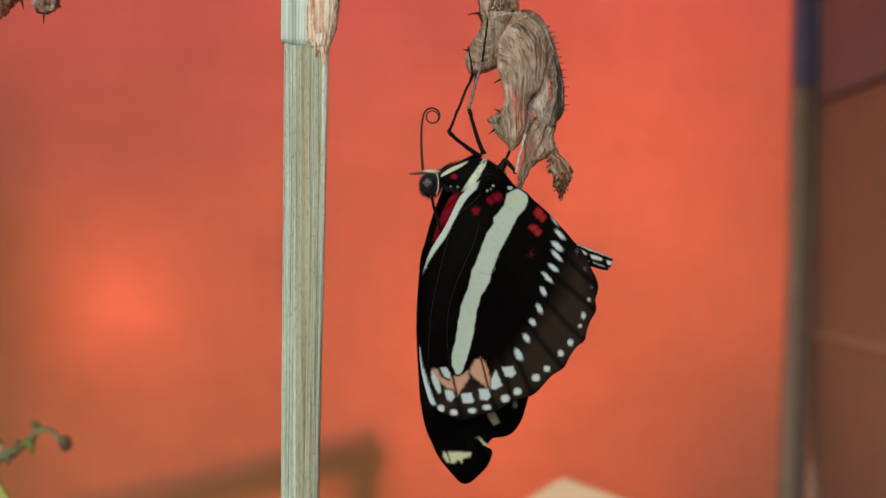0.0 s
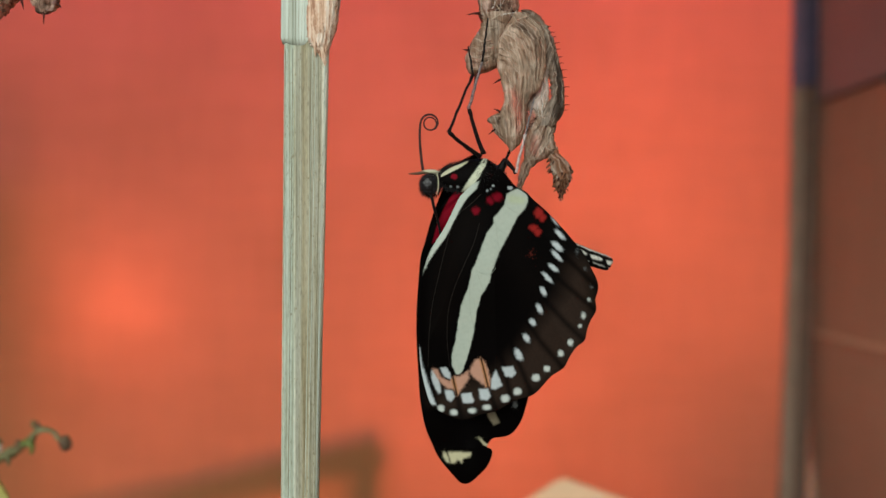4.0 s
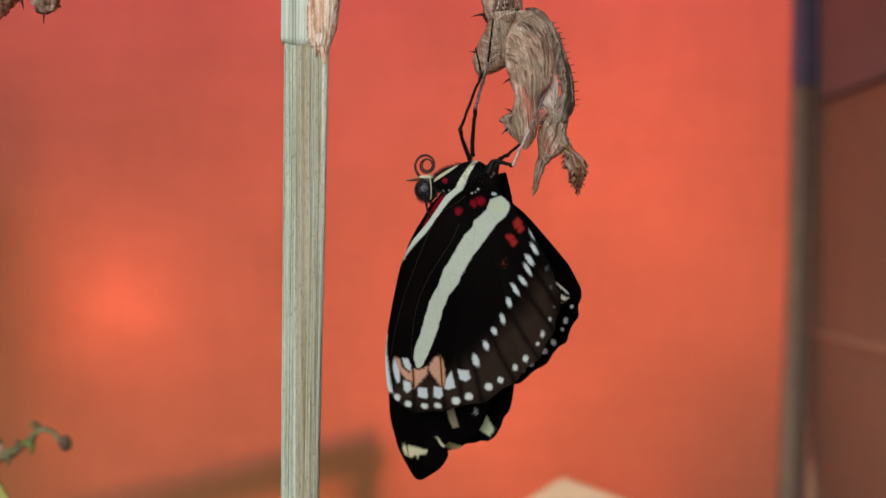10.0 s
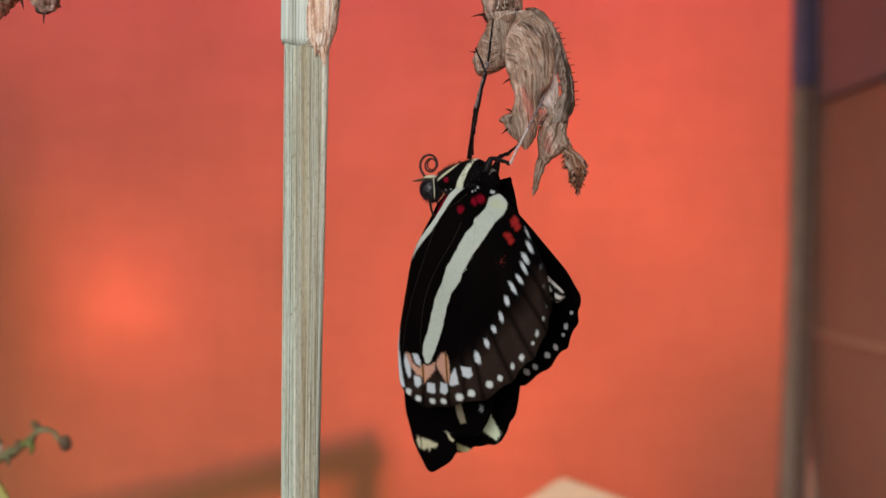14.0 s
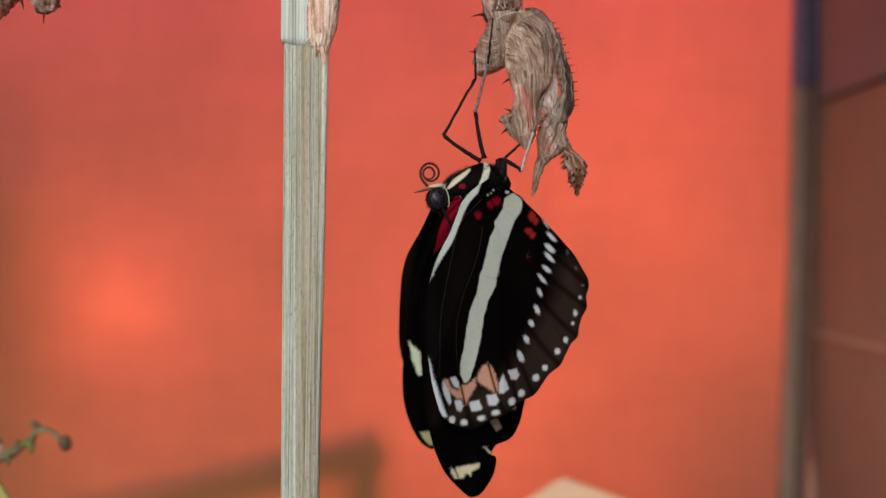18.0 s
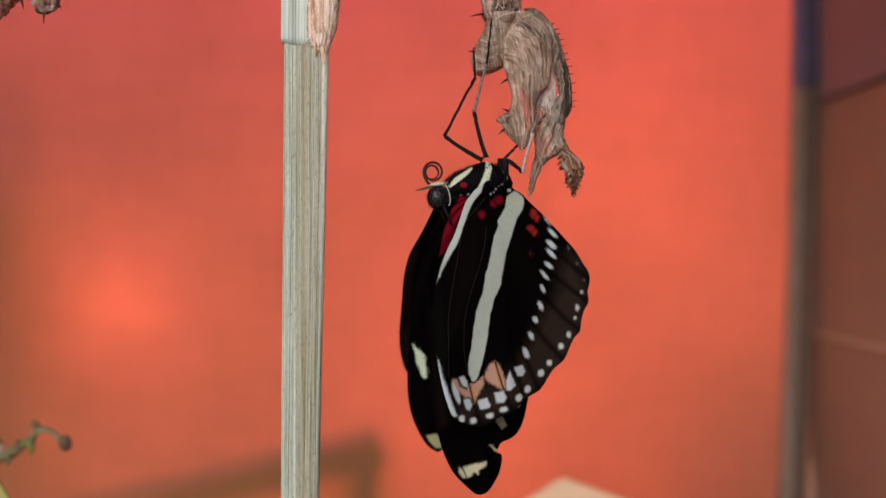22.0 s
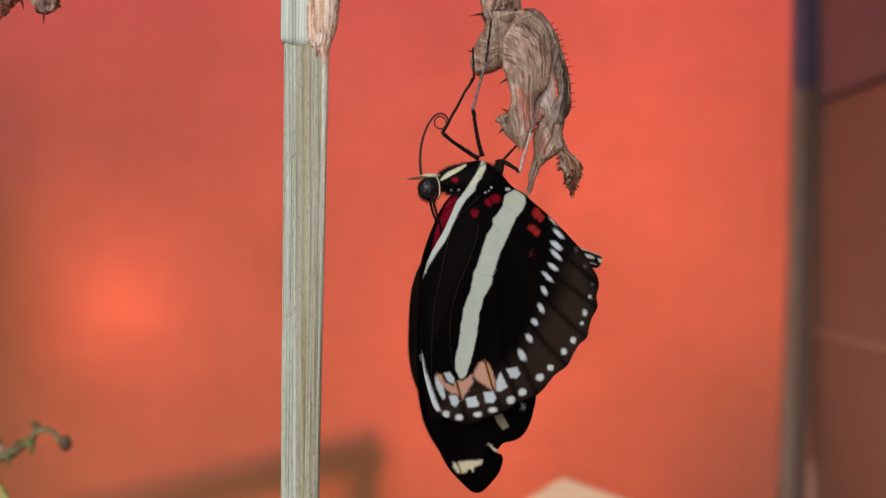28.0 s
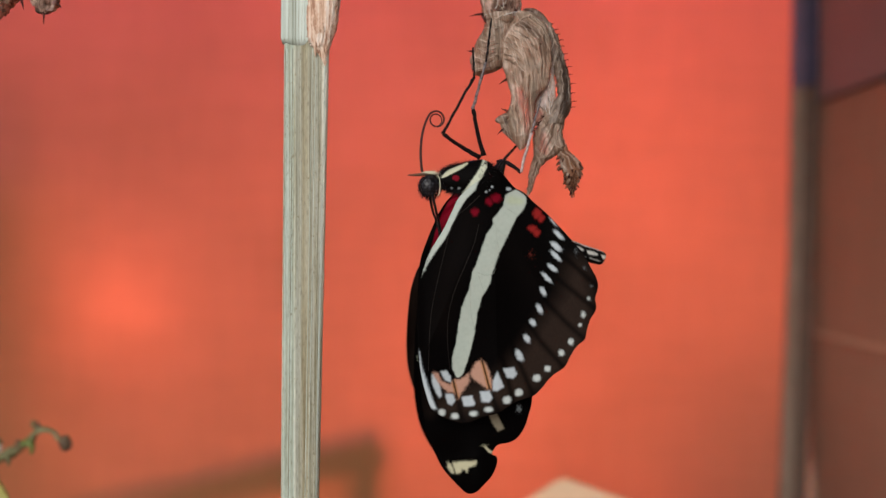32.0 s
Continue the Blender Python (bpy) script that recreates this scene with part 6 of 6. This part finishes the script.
def coil(straight, r1, r2, heading, bow):
    """Joints of the proboscis: a bowed rise and a coil that tightens from r1 to r2."""
    seg = TONGUE_L / TONGUE_N
    p, h, out = Vector((-8.75, 0.0, -1.9)), radians(heading), []
    for i in range(TONGUE_N):
        s = (i + 0.5) * seg
        if s < straight:
            k = bow + 0.10 * (s / max(straight, 0.1)) ** 4
        else:
            f = (s - straight) / (TONGUE_L - straight)
            k = 1 / (r1 + (r2 - r1) * min(1, f * 1.6))
            k *= min(1.0, 0.35 + (s - straight) / 1.2)
        h += k * seg / 2
        d = Vector((math.sin(h), 0.0, math.cos(h)))
        out.append(Matrix.Translation(p * MM) @ Euler((0, h - math.pi / 2, 0)).to_matrix().to_4x4())
        h += k * seg / 2
        p = p + d * seg + Vector((0, 0.006 + 0.028 * min(1, k), 0))
    return out


def key_at(table, t):
    ts = [r[0] for r in table]
    return [float(np.interp(t, ts, [r[i] for r in table])) for i in range(1, len(table[0]))]


def motions():
    # seconds; yaw, pitch, roll and shift of the near hindwing; pitch, roll and slide of the forewing against it; yaw, nod and sag of the body
    rows = [(0, -5.8, 1.8, -0.7, 0.2, 0.32, 6, -0.1, -0.4, -1.29, -2.3, -0, 0), (3.5, -5.8, 1.8, -0.7, 0.2, 0.32, 6, -0.1, -0.4, -1.29, -2.3, -0, 0),
            (6, -5.8, 1.8, -0.7, 0.2, 0.32, 6, -0.1, -0.4, -1.29, -2.3, -0, 0), (6.5, -3.5, 1.5, -1.2, 0.24, 0.33, 6, -0.1, -0.4, -1.36, -0.1, -0, 0),
            (7, -0.7, 1.2, -2, 0.18, 0.35, 6.1, -0.1, -0.4, -1.35, 1.3, -0, 1), (7.2, -4.3, 0.9, -1.4, 0.14, 0.43, 6, -0, -0.4, -1.24, 0, -0, 2.8),
            (7.5, -18, 0.6, 0.6, 0.03, 0.56, 5.8, 0.2, -0.4, -1.08, -11.4, -0, 5.5), (7.7, -15.1, 0.5, 0.3, -0.01, 0.55, 5.9, -0.2, -0.4, -1.14, -9.5, -0, 5.5),
            (8, -6.9, 0.5, -0.5, -0.07, 0.56, 6, -0.8, -0.4, -1.23, -2.7, -0, 5.5), (8.2, 1, 0.3, -2, -0.13, 0.64, 5.3, -0.5, -0.4, -1.23, 3.6, -4.7, 6.4),
            (8.3, 13.6, -0.5, -5.3, -0.09, 0.52, 4.9, -0.4, -0.4, -1.23, 11.4, -7, 6.9), (8.4, 30.2, -2.3, -9.1, -0.05, 0.2, 4.5, -0.3, -0.4, -1.23, 21.6, -9.4, 7.3),
            (8.5, 42.2, -3.8, -10.2, 0.71, -0.03, 4.9, -0.7, -0.4, -1.45, 36, -11.7, 7.8), (8.6, 54.9, -6.7, -8.6, 1.13, 0.24, 4.5, -1.8, -0.4, -1.56, 46, -12, 8.2),
            (8.7, 69.5, -8.6, -10, 1.27, 0.21, 4.4, -1.6, -0.4, -2.13, 52, -12.2, 8.6), (8.8, 57.3, -6.1, -8.7, 0.64, -0.02, 4.3, -2.5, -0.4, -0.87, 46, -12.4, 9.1),
            (8.9, 46.6, -2.2, -9.2, 0.18, -0.34, 4.6, -1.8, -0.4, -2.13, 36, -12.7, 9.6), (9, 38.5, -2.3, -6.5, 0.28, -0.27, 4.7, -1.3, -0.4, -1.37, 24.2, -12.9, 10),
            (9.1, 27.8, -1.4, -6.6, -0.81, -0.48, 4.7, -1.2, -0.4, -1.39, 18.1, -11.3, 11), (9.2, 18.3, 0.1, -2.9, -0.68, -0.26, 4.7, -1.4, -0.4, -1.57, 12, -9.7, 12),
            (9.5, -10.5, -1.3, 3.6, -0.87, -0.08, 5.2, -0.75, -0.4, -1.11, -3.7, -4.9, 15), (9.8, -18.4, -0.8, 7.3, -1.06, -0.03, 5.4, -0.75, -0.4, -1.36, -15, -3.5, 18),
            (10, -20.9, 0.1, 8.9, -1.03, -0.01, 5.6, -0.75, -0.4, -1.53, -19.8, -2.5, 20), (10.2, -4.5, -0.2, 6.2, -0.84, -0.22, 5.3, -1.7, -0.4, -1.41, -4, -5.7, 17.6),
            (10.5, 23.5, -1.2, -0.1, -0.51, -0.4, 4.8, -2.7, -0.4, -1.22, 13.8, -10.5, 14), (10.7, 22.4, -0.2, -0.8, -0.58, -0.39, 4.9, -2.5, -0.4, -1.25, 13.8, -9.5, 13.9),
            (11, 8.7, 1.2, 2, -0.74, -0.2, 4.9, -2.2, -0.4, -1.29, 6.6, -8, 13.7), (11.5, 18.9, -0.7, 0.4, -0.45, -0.22, 4.8, -2.4, -0.4, -1.11, 10.9, -8.9, 13.3),
            (12, 17.3, -0.4, -0.7, -0.31, -0.2, 4.8, -2.3, -0.4, -1.14, 9.4, -9.9, 13), (12.5, 8.3, 0.4, 0.3, -0.34, -0.08, 5, -2.1, -0.4, -1.24, 5.3, -10.5, 12.7),
            (13, 21.6, -1.4, -1.7, -0.03, -0.13, 5, -2.3, -0.4, -1.13, 11.9, -11.1, 12.3), (13.5, 3.5, 1, 1.2, -0.45, -0.02, 4.9, -1.9, -0.4, -1.28, 2.7, -8, 12),
            (13.8, -15, 1.3, 5.3, -0.71, 0.11, 5.3, -0.45, -0.4, -1.55, -13, -5.4, 16.8), (14, -33.3, 1.5, 9.3, -0.94, 0.27, 5.5, 0.15, -0.4, -1.72, -30.7, -3.7, 20),
            (14.2, -30, 1.4, 8.5, -0.89, 0.22, 5.2, -0.35, -0.4, -1.56, -27, -5.4, 17.2), (14.3, -23.3, 0.9, 7.2, -0.91, 0.12, 5.1, -1, -0.4, -1.48, -20, -6.3, 15.8),
            (14.5, -4.6, -0, 3.7, -0.85, -0.09, 4.8, -1.5, -0.4, -1.31, -0.9, -8, 13), (16.5, 19.7, -1.1, -0.7, -0.36, -0.41, 5.2, -2.7, -0.4, -1.24, 14.8, -12.3, 12.3),
            (17, 32.1, -2.8, -2.2, -0.05, -0.42, 5.5, -3.5, -0.4, -1.35, 19.4, -12.4, 12.1), (17.5, 28.9, -1.7, -3.4, -0.07, -0.48, 5.8, -3.1, -0.4, -1.56, 18.2, -12.6, 11.9),
            (18, 24.7, -1.2, -2.7, -0.07, -0.34, 5.5, -2.8, -0.4, -1.35, 17.2, -12.7, 11.7), (18.5, 25.2, -1.2, -3.2, 0.02, -0.33, 5.5, -2.9, -0.4, -1.47, 17, -12.8, 11.5),
            (19, 27.6, -1.3, -3.6, 0.21, -0.28, 5.6, -3, -0.4, -1.48, 16.9, -12.9, 11.4), (19.5, 22.7, -1, -3.6, 0.08, -0.24, 5.5, -2.7, -0.4, -1.44, 16.7, -12.7, 11.2),
            (20, 28.2, -1.4, -4.2, 0.21, -0.24, 5.7, -2.9, -0.4, -1.51, 17, -12.5, 11), (20.5, 26.7, -1.2, -4.1, 0.13, -0.22, 5.7, -2.8, -0.4, -1.58, 17.3, -12.3, 10.8),
            (21, 27.6, -1.1, -4.7, 0.23, -0.26, 5.8, -2.8, -0.4, -1.63, 16.8, -12.1, 10.6), (21.5, 24.1, 0.1, -4.1, 0.2, -0.19, 5.6, -2.7, -0.4, -1.67, 16.6, -11.9, 10.5),
            (22, 28.1, -0.2, -4.9, 0.22, -0.21, 5.9, -2.8, -0.4, -1.84, 16.6, -11.7, 10.3), (22.5, 20.5, -0.2, -3.5, 0.14, -0.08, 5.4, -2.3, -0.4, -1.48, 15.6, -11.4, 10.1),
            (23, 20.4, -0.5, -3.4, 0.15, -0.08, 5.5, -2.3, -0.4, -1.39, 14.7, -11.2, 9.9), (23.5, 20.3, -0.1, -3.6, 0.18, -0.1, 5.5, -2.3, -0.4, -1.49, 14.9, -10.9, 9.7),
            (24, 22.5, -0.6, -3.9, 0.12, -0.08, 5.6, -2.5, -0.4, -1.51, 15.4, -10.6, 9.5), (24.5, 21.7, -0.3, -4.3, 0.04, -0.15, 5.6, -2.4, -0.4, -1.55, 15.4, -10.4, 9.4),
            (25, 18.6, -0.2, -4.5, -0.19, -0.18, 5.6, -2.1, -0.4, -1.5, 15.1, -10.1, 9.2), (25.5, 19.1, -0.3, -5.1, -0.27, -0.19, 5.8, -2.1, -0.4, -1.48, 15.4, -9.9, 9),
            (27.5, 4.6, 0.1, -3, -0.35, -0.01, 4.8, -1.8, -0.4, -1.33, 11.8, -3.7, 0), (28, 3.1, 0.4, -2.9, -0.32, 0.01, 4.5, -1.7, -0.4, -1.27, 11.8, -3.4, -2),
            (28.5, 2.4, 0.3, -2.2, -0.22, 0.07, 4.5, -1.8, -0.4, -1.29, 11.5, -3.1, -3.5), (29, 2.4, 0.3, -2.2, -0.21, 0.08, 4.7, -1.6, -0.4, -1.28, 11.4, -2.9, -3.5),
            (29.5, 2.7, 0.2, -2.2, -0.2, 0.07, 4.6, -1.7, -0.4, -1.36, 11.3, -2.6, -3.5), (30, 2.8, 0.2, -2.1, -0.19, 0.07, 4.6, -1.6, -0.4, -1.45, 11.5, -2.3, -3.5),
            (30.5, 2.9, 0.1, -2.2, -0.2, 0.07, 4.6, -1.5, -0.4, -1.38, 11.5, -2.1, -3.5), (31, 2.3, 0.1, -1.9, -0.15, 0.09, 4.5, -1.5, -0.4, -1.43, 11.3, -1.8, -3.5),
            (31.5, 2.2, 0.2, -1.8, -0.14, 0.11, 4.5, -1.8, -0.4, -1.47, 11.2, -1.5, -3.5), (32, 2, 0.3, -1.6, -0.09, 0.13, 4.6, -1.5, -0.4, -1.52, 11.6, -1.2, -3.5)]
    swing_rows = [(0, 0), (8, 0), (8.5, -0.6), (9, 0.9), (9.5, 2.7), (10, 3.9), (10.5, 4.3), (11, 4.3), (12, 3.9), (13, 3.5), (13.5, 3.2), (14, 3.9), (14.5, 3.9), (16.5, 4.4), (17.5, 3.9),
                  (19, 3.4), (21, 3.1), (23, 2.8), (25.5, 2.7), (28, 2.6), (32, 2.6)]
    # seconds; yaw, pitch, roll and shift (x, z) of the off forewing, then of the off hindwing, against the near wing
    off_rows = [(0, 2, 9, -1, -1.8, 2.2, 2, 8, 0, 0, 0), (7, 2, 9, -1, -1.8, 2.2, 2, 8, 0, 0, 0), (7.5, 1, 8, 0, -0.5, 1.2, -2, 10, 0, 0, 0), (8, 2, 9, -1, -1.8, 2.2, 2, 8, 0, 0, 0), (8.2, -7, 11, 2, -0.3, 1, 5, 12, -2, -0.5, 0),
                (8.4, -19, 13.6, 5.8, 1.4, 0, 9, 18, -4.5, -1.2, 0), (8.6, -20, 15.2, 4.2, 1.4, 0, 2, 19, -3.4, -1.9, 0), (8.7, -25, 16.4, 6, 1.9, 0, -2, 20, -1.4, -1.9, 0), (8.8, -22, 15.2, 6, 1.6, 0, 1, 19.8, -2.4, -1.6, 0),
                (9, -26.8, 16.4, 5.4, -0.3, 0, 4, 22, -7, -2.1, 0), (9.1, -27.6, 15, 8.6, 1, 0, 9, 23, -7.8, -1.7, 0), (9.2, -20, 13, 5, 0.5, 0, 7, 20, -6, -1.4, 0), (9.5, 0, 9, 0, -1, 1, -2, 10, 0, 0, 0), (9.8, 2, 7, 1, 2.5, 0, -6, 13, -1, 0, 0),
                (10, 3.6, 6.5, 2, 3.5, -0.3, -7.5, 15.3, -1.8, -0.2, -0.4), (10.2, 0, 9, 0, 0, 0.8, -2, 10, 0, 0, 0), (10.5, -8.5, 11, 1.2, -0.4, 0, 3, 20, -5, -0.8, -1), (11, -5, 10.5, 0.6, -0.4, 0.3, 2, 18, -4, -0.7, -0.8), (12, -8, 11, 1, -0.4, 0, 3, 20, -5, -0.8, -1), (13, -7, 11, 0.9, -0.3, 0, 3, 20, -5, -0.8, -1), (13.5, -2, 9, 0, -1, 1, 0, 12, -1, -0.3, -0.3),
                (13.8, 3, 7, 1, 1, 0, -3, 13, 0, 0, 0), (14, 6.7, 5, 2.4, 3.7, -1.3, -6.5, 16, 0.2, -0.8, -1.3), (14.2, 5, 5.5, 2, 2.5, -0.8, -6, 15, 0, -0.4, -1), (14.5, -1, 9, 0, -0.5, 0.8, 0, 11, -1, 0, 0),
                (16.5, -28.7, 15.9, 7, 0.4, 0, 6, 27, -11.5, -2.6, 0), (17, -28.2, 17.6, 5, -0.1, 0, 6, 27.5, -12, -2.9, 0), (17.5, -27.6, 15.6, 7.6, 1, 0, 7, 27, -11.8, -2.6, 0), (19, -26.2, 14.5, 8.1, 1.4, 0, 8, 27, -11.5, -2.4, 0),
                (22, -26.6, 13.6, 7.6, 0.9, 0, 10, 26.5, -11.3, -2.2, 0), (24, -27.6, 12.2, 7.4, 0.6, 0, 10.5, 26.2, -11.1, -2, 0), (25.5, -24.5, 11.4, 7.7, 0.6, 0, 10, 25, -10, -2, 0), (27.5, -14, 15, 5, -0.3, -2, 13, 24, -4.5, -1.4, -3), (28.5, -10, 16, 4.5, -0.5, -3, 13.5, 23.8, -3.7, -1.3, -3.3), (32, -10, 16, 4.5, -0.5, -3, 13.5, 23.8, -3.7, -1.3, -3.3)]
    fore_knee = [(0, 0.8, 17.0), (7, 0.8, 17.0), (7.5, 1.7, 17.0), (8, 1.2, 17.0), (8.5, -0.4, 17.0), (9, -1.4, 16.9), (9.5, 1.2, 16.7), (10, 2.4, 16.5), (10.5, -0.25, 16.7), (11, 0.4, 16.7), (12, 0.2, 16.6),
                 (13, 0.1, 16.6), (13.5, 0.9, 16.6), (14, 4.3, 16.3), (14.5, 1.2, 16.4), (16.5, -0.2, 16.3), (32, 0.0, 16.4)]
    hind_knee = [(0, 10.2, 10.3), (8, 10.2, 10.3), (9, 10.5, 10.4), (9.5, 11.1, 11.5), (10, 11.5, 12.2), (10.5, 11.8, 11.5), (13, 12.0, 11.5), (14, 11.0, 12.2), (14.5, 11.6, 11.7), (16.5, 12.3, 10.9), (25.5, 12.1, 10.8), (32, 11.4, 10.7)]
    tongue = [(0, 8.0, 1.3, 0.9, -6, 0.02), (3.5, 8.3, 1.3, 0.9, -5, 0.02), (4.5, 5.6, 1.45, 0.95, -14, 0.03), (5.5, 3.4, 1.7, 1.1, -24, 0.04), (6.5, 1.6, 1.85, 1.15, -10, 0.1), (7.5, 1.4, 1.85, 1.15, -2, 0.1),
              (8, 1.0, 1.85, 1.0, -4, 0.1), (8.5, 0.8, 1.75, 0.9, -20, 0.1), (11, 0.5, 1.7, 0.85, -38, 0.1)]
    tongue += [(16.5, 0.8, 1.7, 0.85, -38, 0.12), (20, 0.5, 1.7, 0.85, -30, 0.1), (22, 0.8, 1.6, 1.0, -26, 0.12),
              (22.5, 1.2, 1.75, 1.4, -30, 0.25), (23, 3.0, 1.3, 1.1, -13, 0.336), (23.5, 5.2, 1.25, 0.95, -9, 0.33), (24, 6.8, 1.25, 0.85, -13, 0.263), (25, 7.6, 1.2, 0.85, -9, 0.168), (25.5, 8.6, 1.2, 0.85, -13, 0.152),
              (27.5, 8.8, 1.3, 0.9, -6, 0.085), (28.5, 8.8, 1.3, 0.9, -5.5, 0.07), (32, 8.2, 1.3, 0.9, -8, 0.06)]
    body_rows, near_hind, near_fore, far_hind, far_fore, belly, shell_rows = [], [], [], [], [], [], []
    legs = {k: ([], []) for k in LEGS}
    feet = {"fore": (3.67, -1.6, 29.6), "middle": (6.6, -0.9, 33.85), "hind": (13.3, -1.6, 22.0), "off_hind": (10.6, 4.0, 16.4)}
    hang = Matrix.Translation(P(*HANG))
    for t, yaw, pitch, roll, tx, tz, up, lean, dx, dz, heading, nod, sag in rows:
        at = P(PIVOT[0] + tx, 0, PIVOT[2] + tz)
        body = Matrix.Translation(at) @ turn(heading, 0, nod)
        inv = body.inverted()
        hinge = Matrix.Translation(at + Vector((0, -2 * MM, 0)))
        fy, fp, fr, fx, fz, hy, hp, hr, hx, hz = key_at(off_rows, t)
        far_at = at + turn(yaw, 0, 0) @ Vector((0, 3 * MM, 0))
        body_rows.append((t, body))
        near_hind.append((t, inv @ hinge @ turn(yaw, pitch, roll)))
        near_fore.append((t, inv @ hinge @ turn(yaw, pitch + up, roll + lean) @ Matrix.Translation(Vector((dx, 0, dz)) * MM)))
        far_hind.append((t, inv @ Matrix.Translation(far_at + Vector((hx, 1.2, hz)) * MM) @ turn(yaw + hy, pitch + hp, roll + hr)))
        far_fore.append((t, inv @ Matrix.Translation(far_at + Vector((fx, 0, fz)) * MM) @ turn(yaw + fy, pitch + fp, roll + fr)))
        belly.append((t, inv @ Matrix.Translation(at) @ turn(heading * np.interp(sag, [0, 5], [1.15, 1.667]) if heading > 0 else heading, 0, 0) @ Matrix.Translation(Vector((3, 0, -3.8)) * MM) @ turn(0, 0, sag)))
        swing = hang @ turn(0, 0, -key_at(swing_rows, t)[0])
        shell_rows.append((t, swing))
        aims = {"fore": key_at(fore_knee, t), "hind": key_at(hind_knee, t), "middle": (3.75 + 0.22 * min(4, key_at(swing_rows, t)[0]), 19.75), "off_hind": (10.0, 14.2)}
        for k, (hip, upper, lower, _, _) in LEGS.items():
            h = body @ (Vector(hip) * MM)
            foot = swing @ hang.inverted() @ P(*feet[k])
            aim = P(aims[k][0], h.y / MM, aims[k][1])
            knee = bend(h, foot, upper * MM, lower * MM, aim, 1.0 if k == "off_hind" else -1.0)
            legs[k][0].append((t, inv @ bone(h, knee, (0, 1, 0.2))))
            legs[k][1].append((t, inv @ bone(knee, foot, (0, 1, 0.2))))
    walk(FLY["body"], body_rows)
    walk(FLY["near_hind"], near_hind)
    walk(FLY["near_fore"], near_fore)
    walk(FLY["far_hind"], far_hind)
    walk(FLY["far_fore"], far_fore)
    walk(FLY["abdomen"], belly)
    walk(CHRYSALIS, shell_rows)
    for k, (upper, lower) in legs.items():
        walk(FLY[k + "_thigh"], upper)
        walk(FLY[k + "_shin"], lower)
    times = [i * 0.25 for i in range(129)]
    chain = [coil(*key_at(tongue, t)) for t in times]
    for i, joint in enumerate(FLY["tongue"]):
        walk(joint, [(t, c[i]) for t, c in zip(times, chain)])


motions()
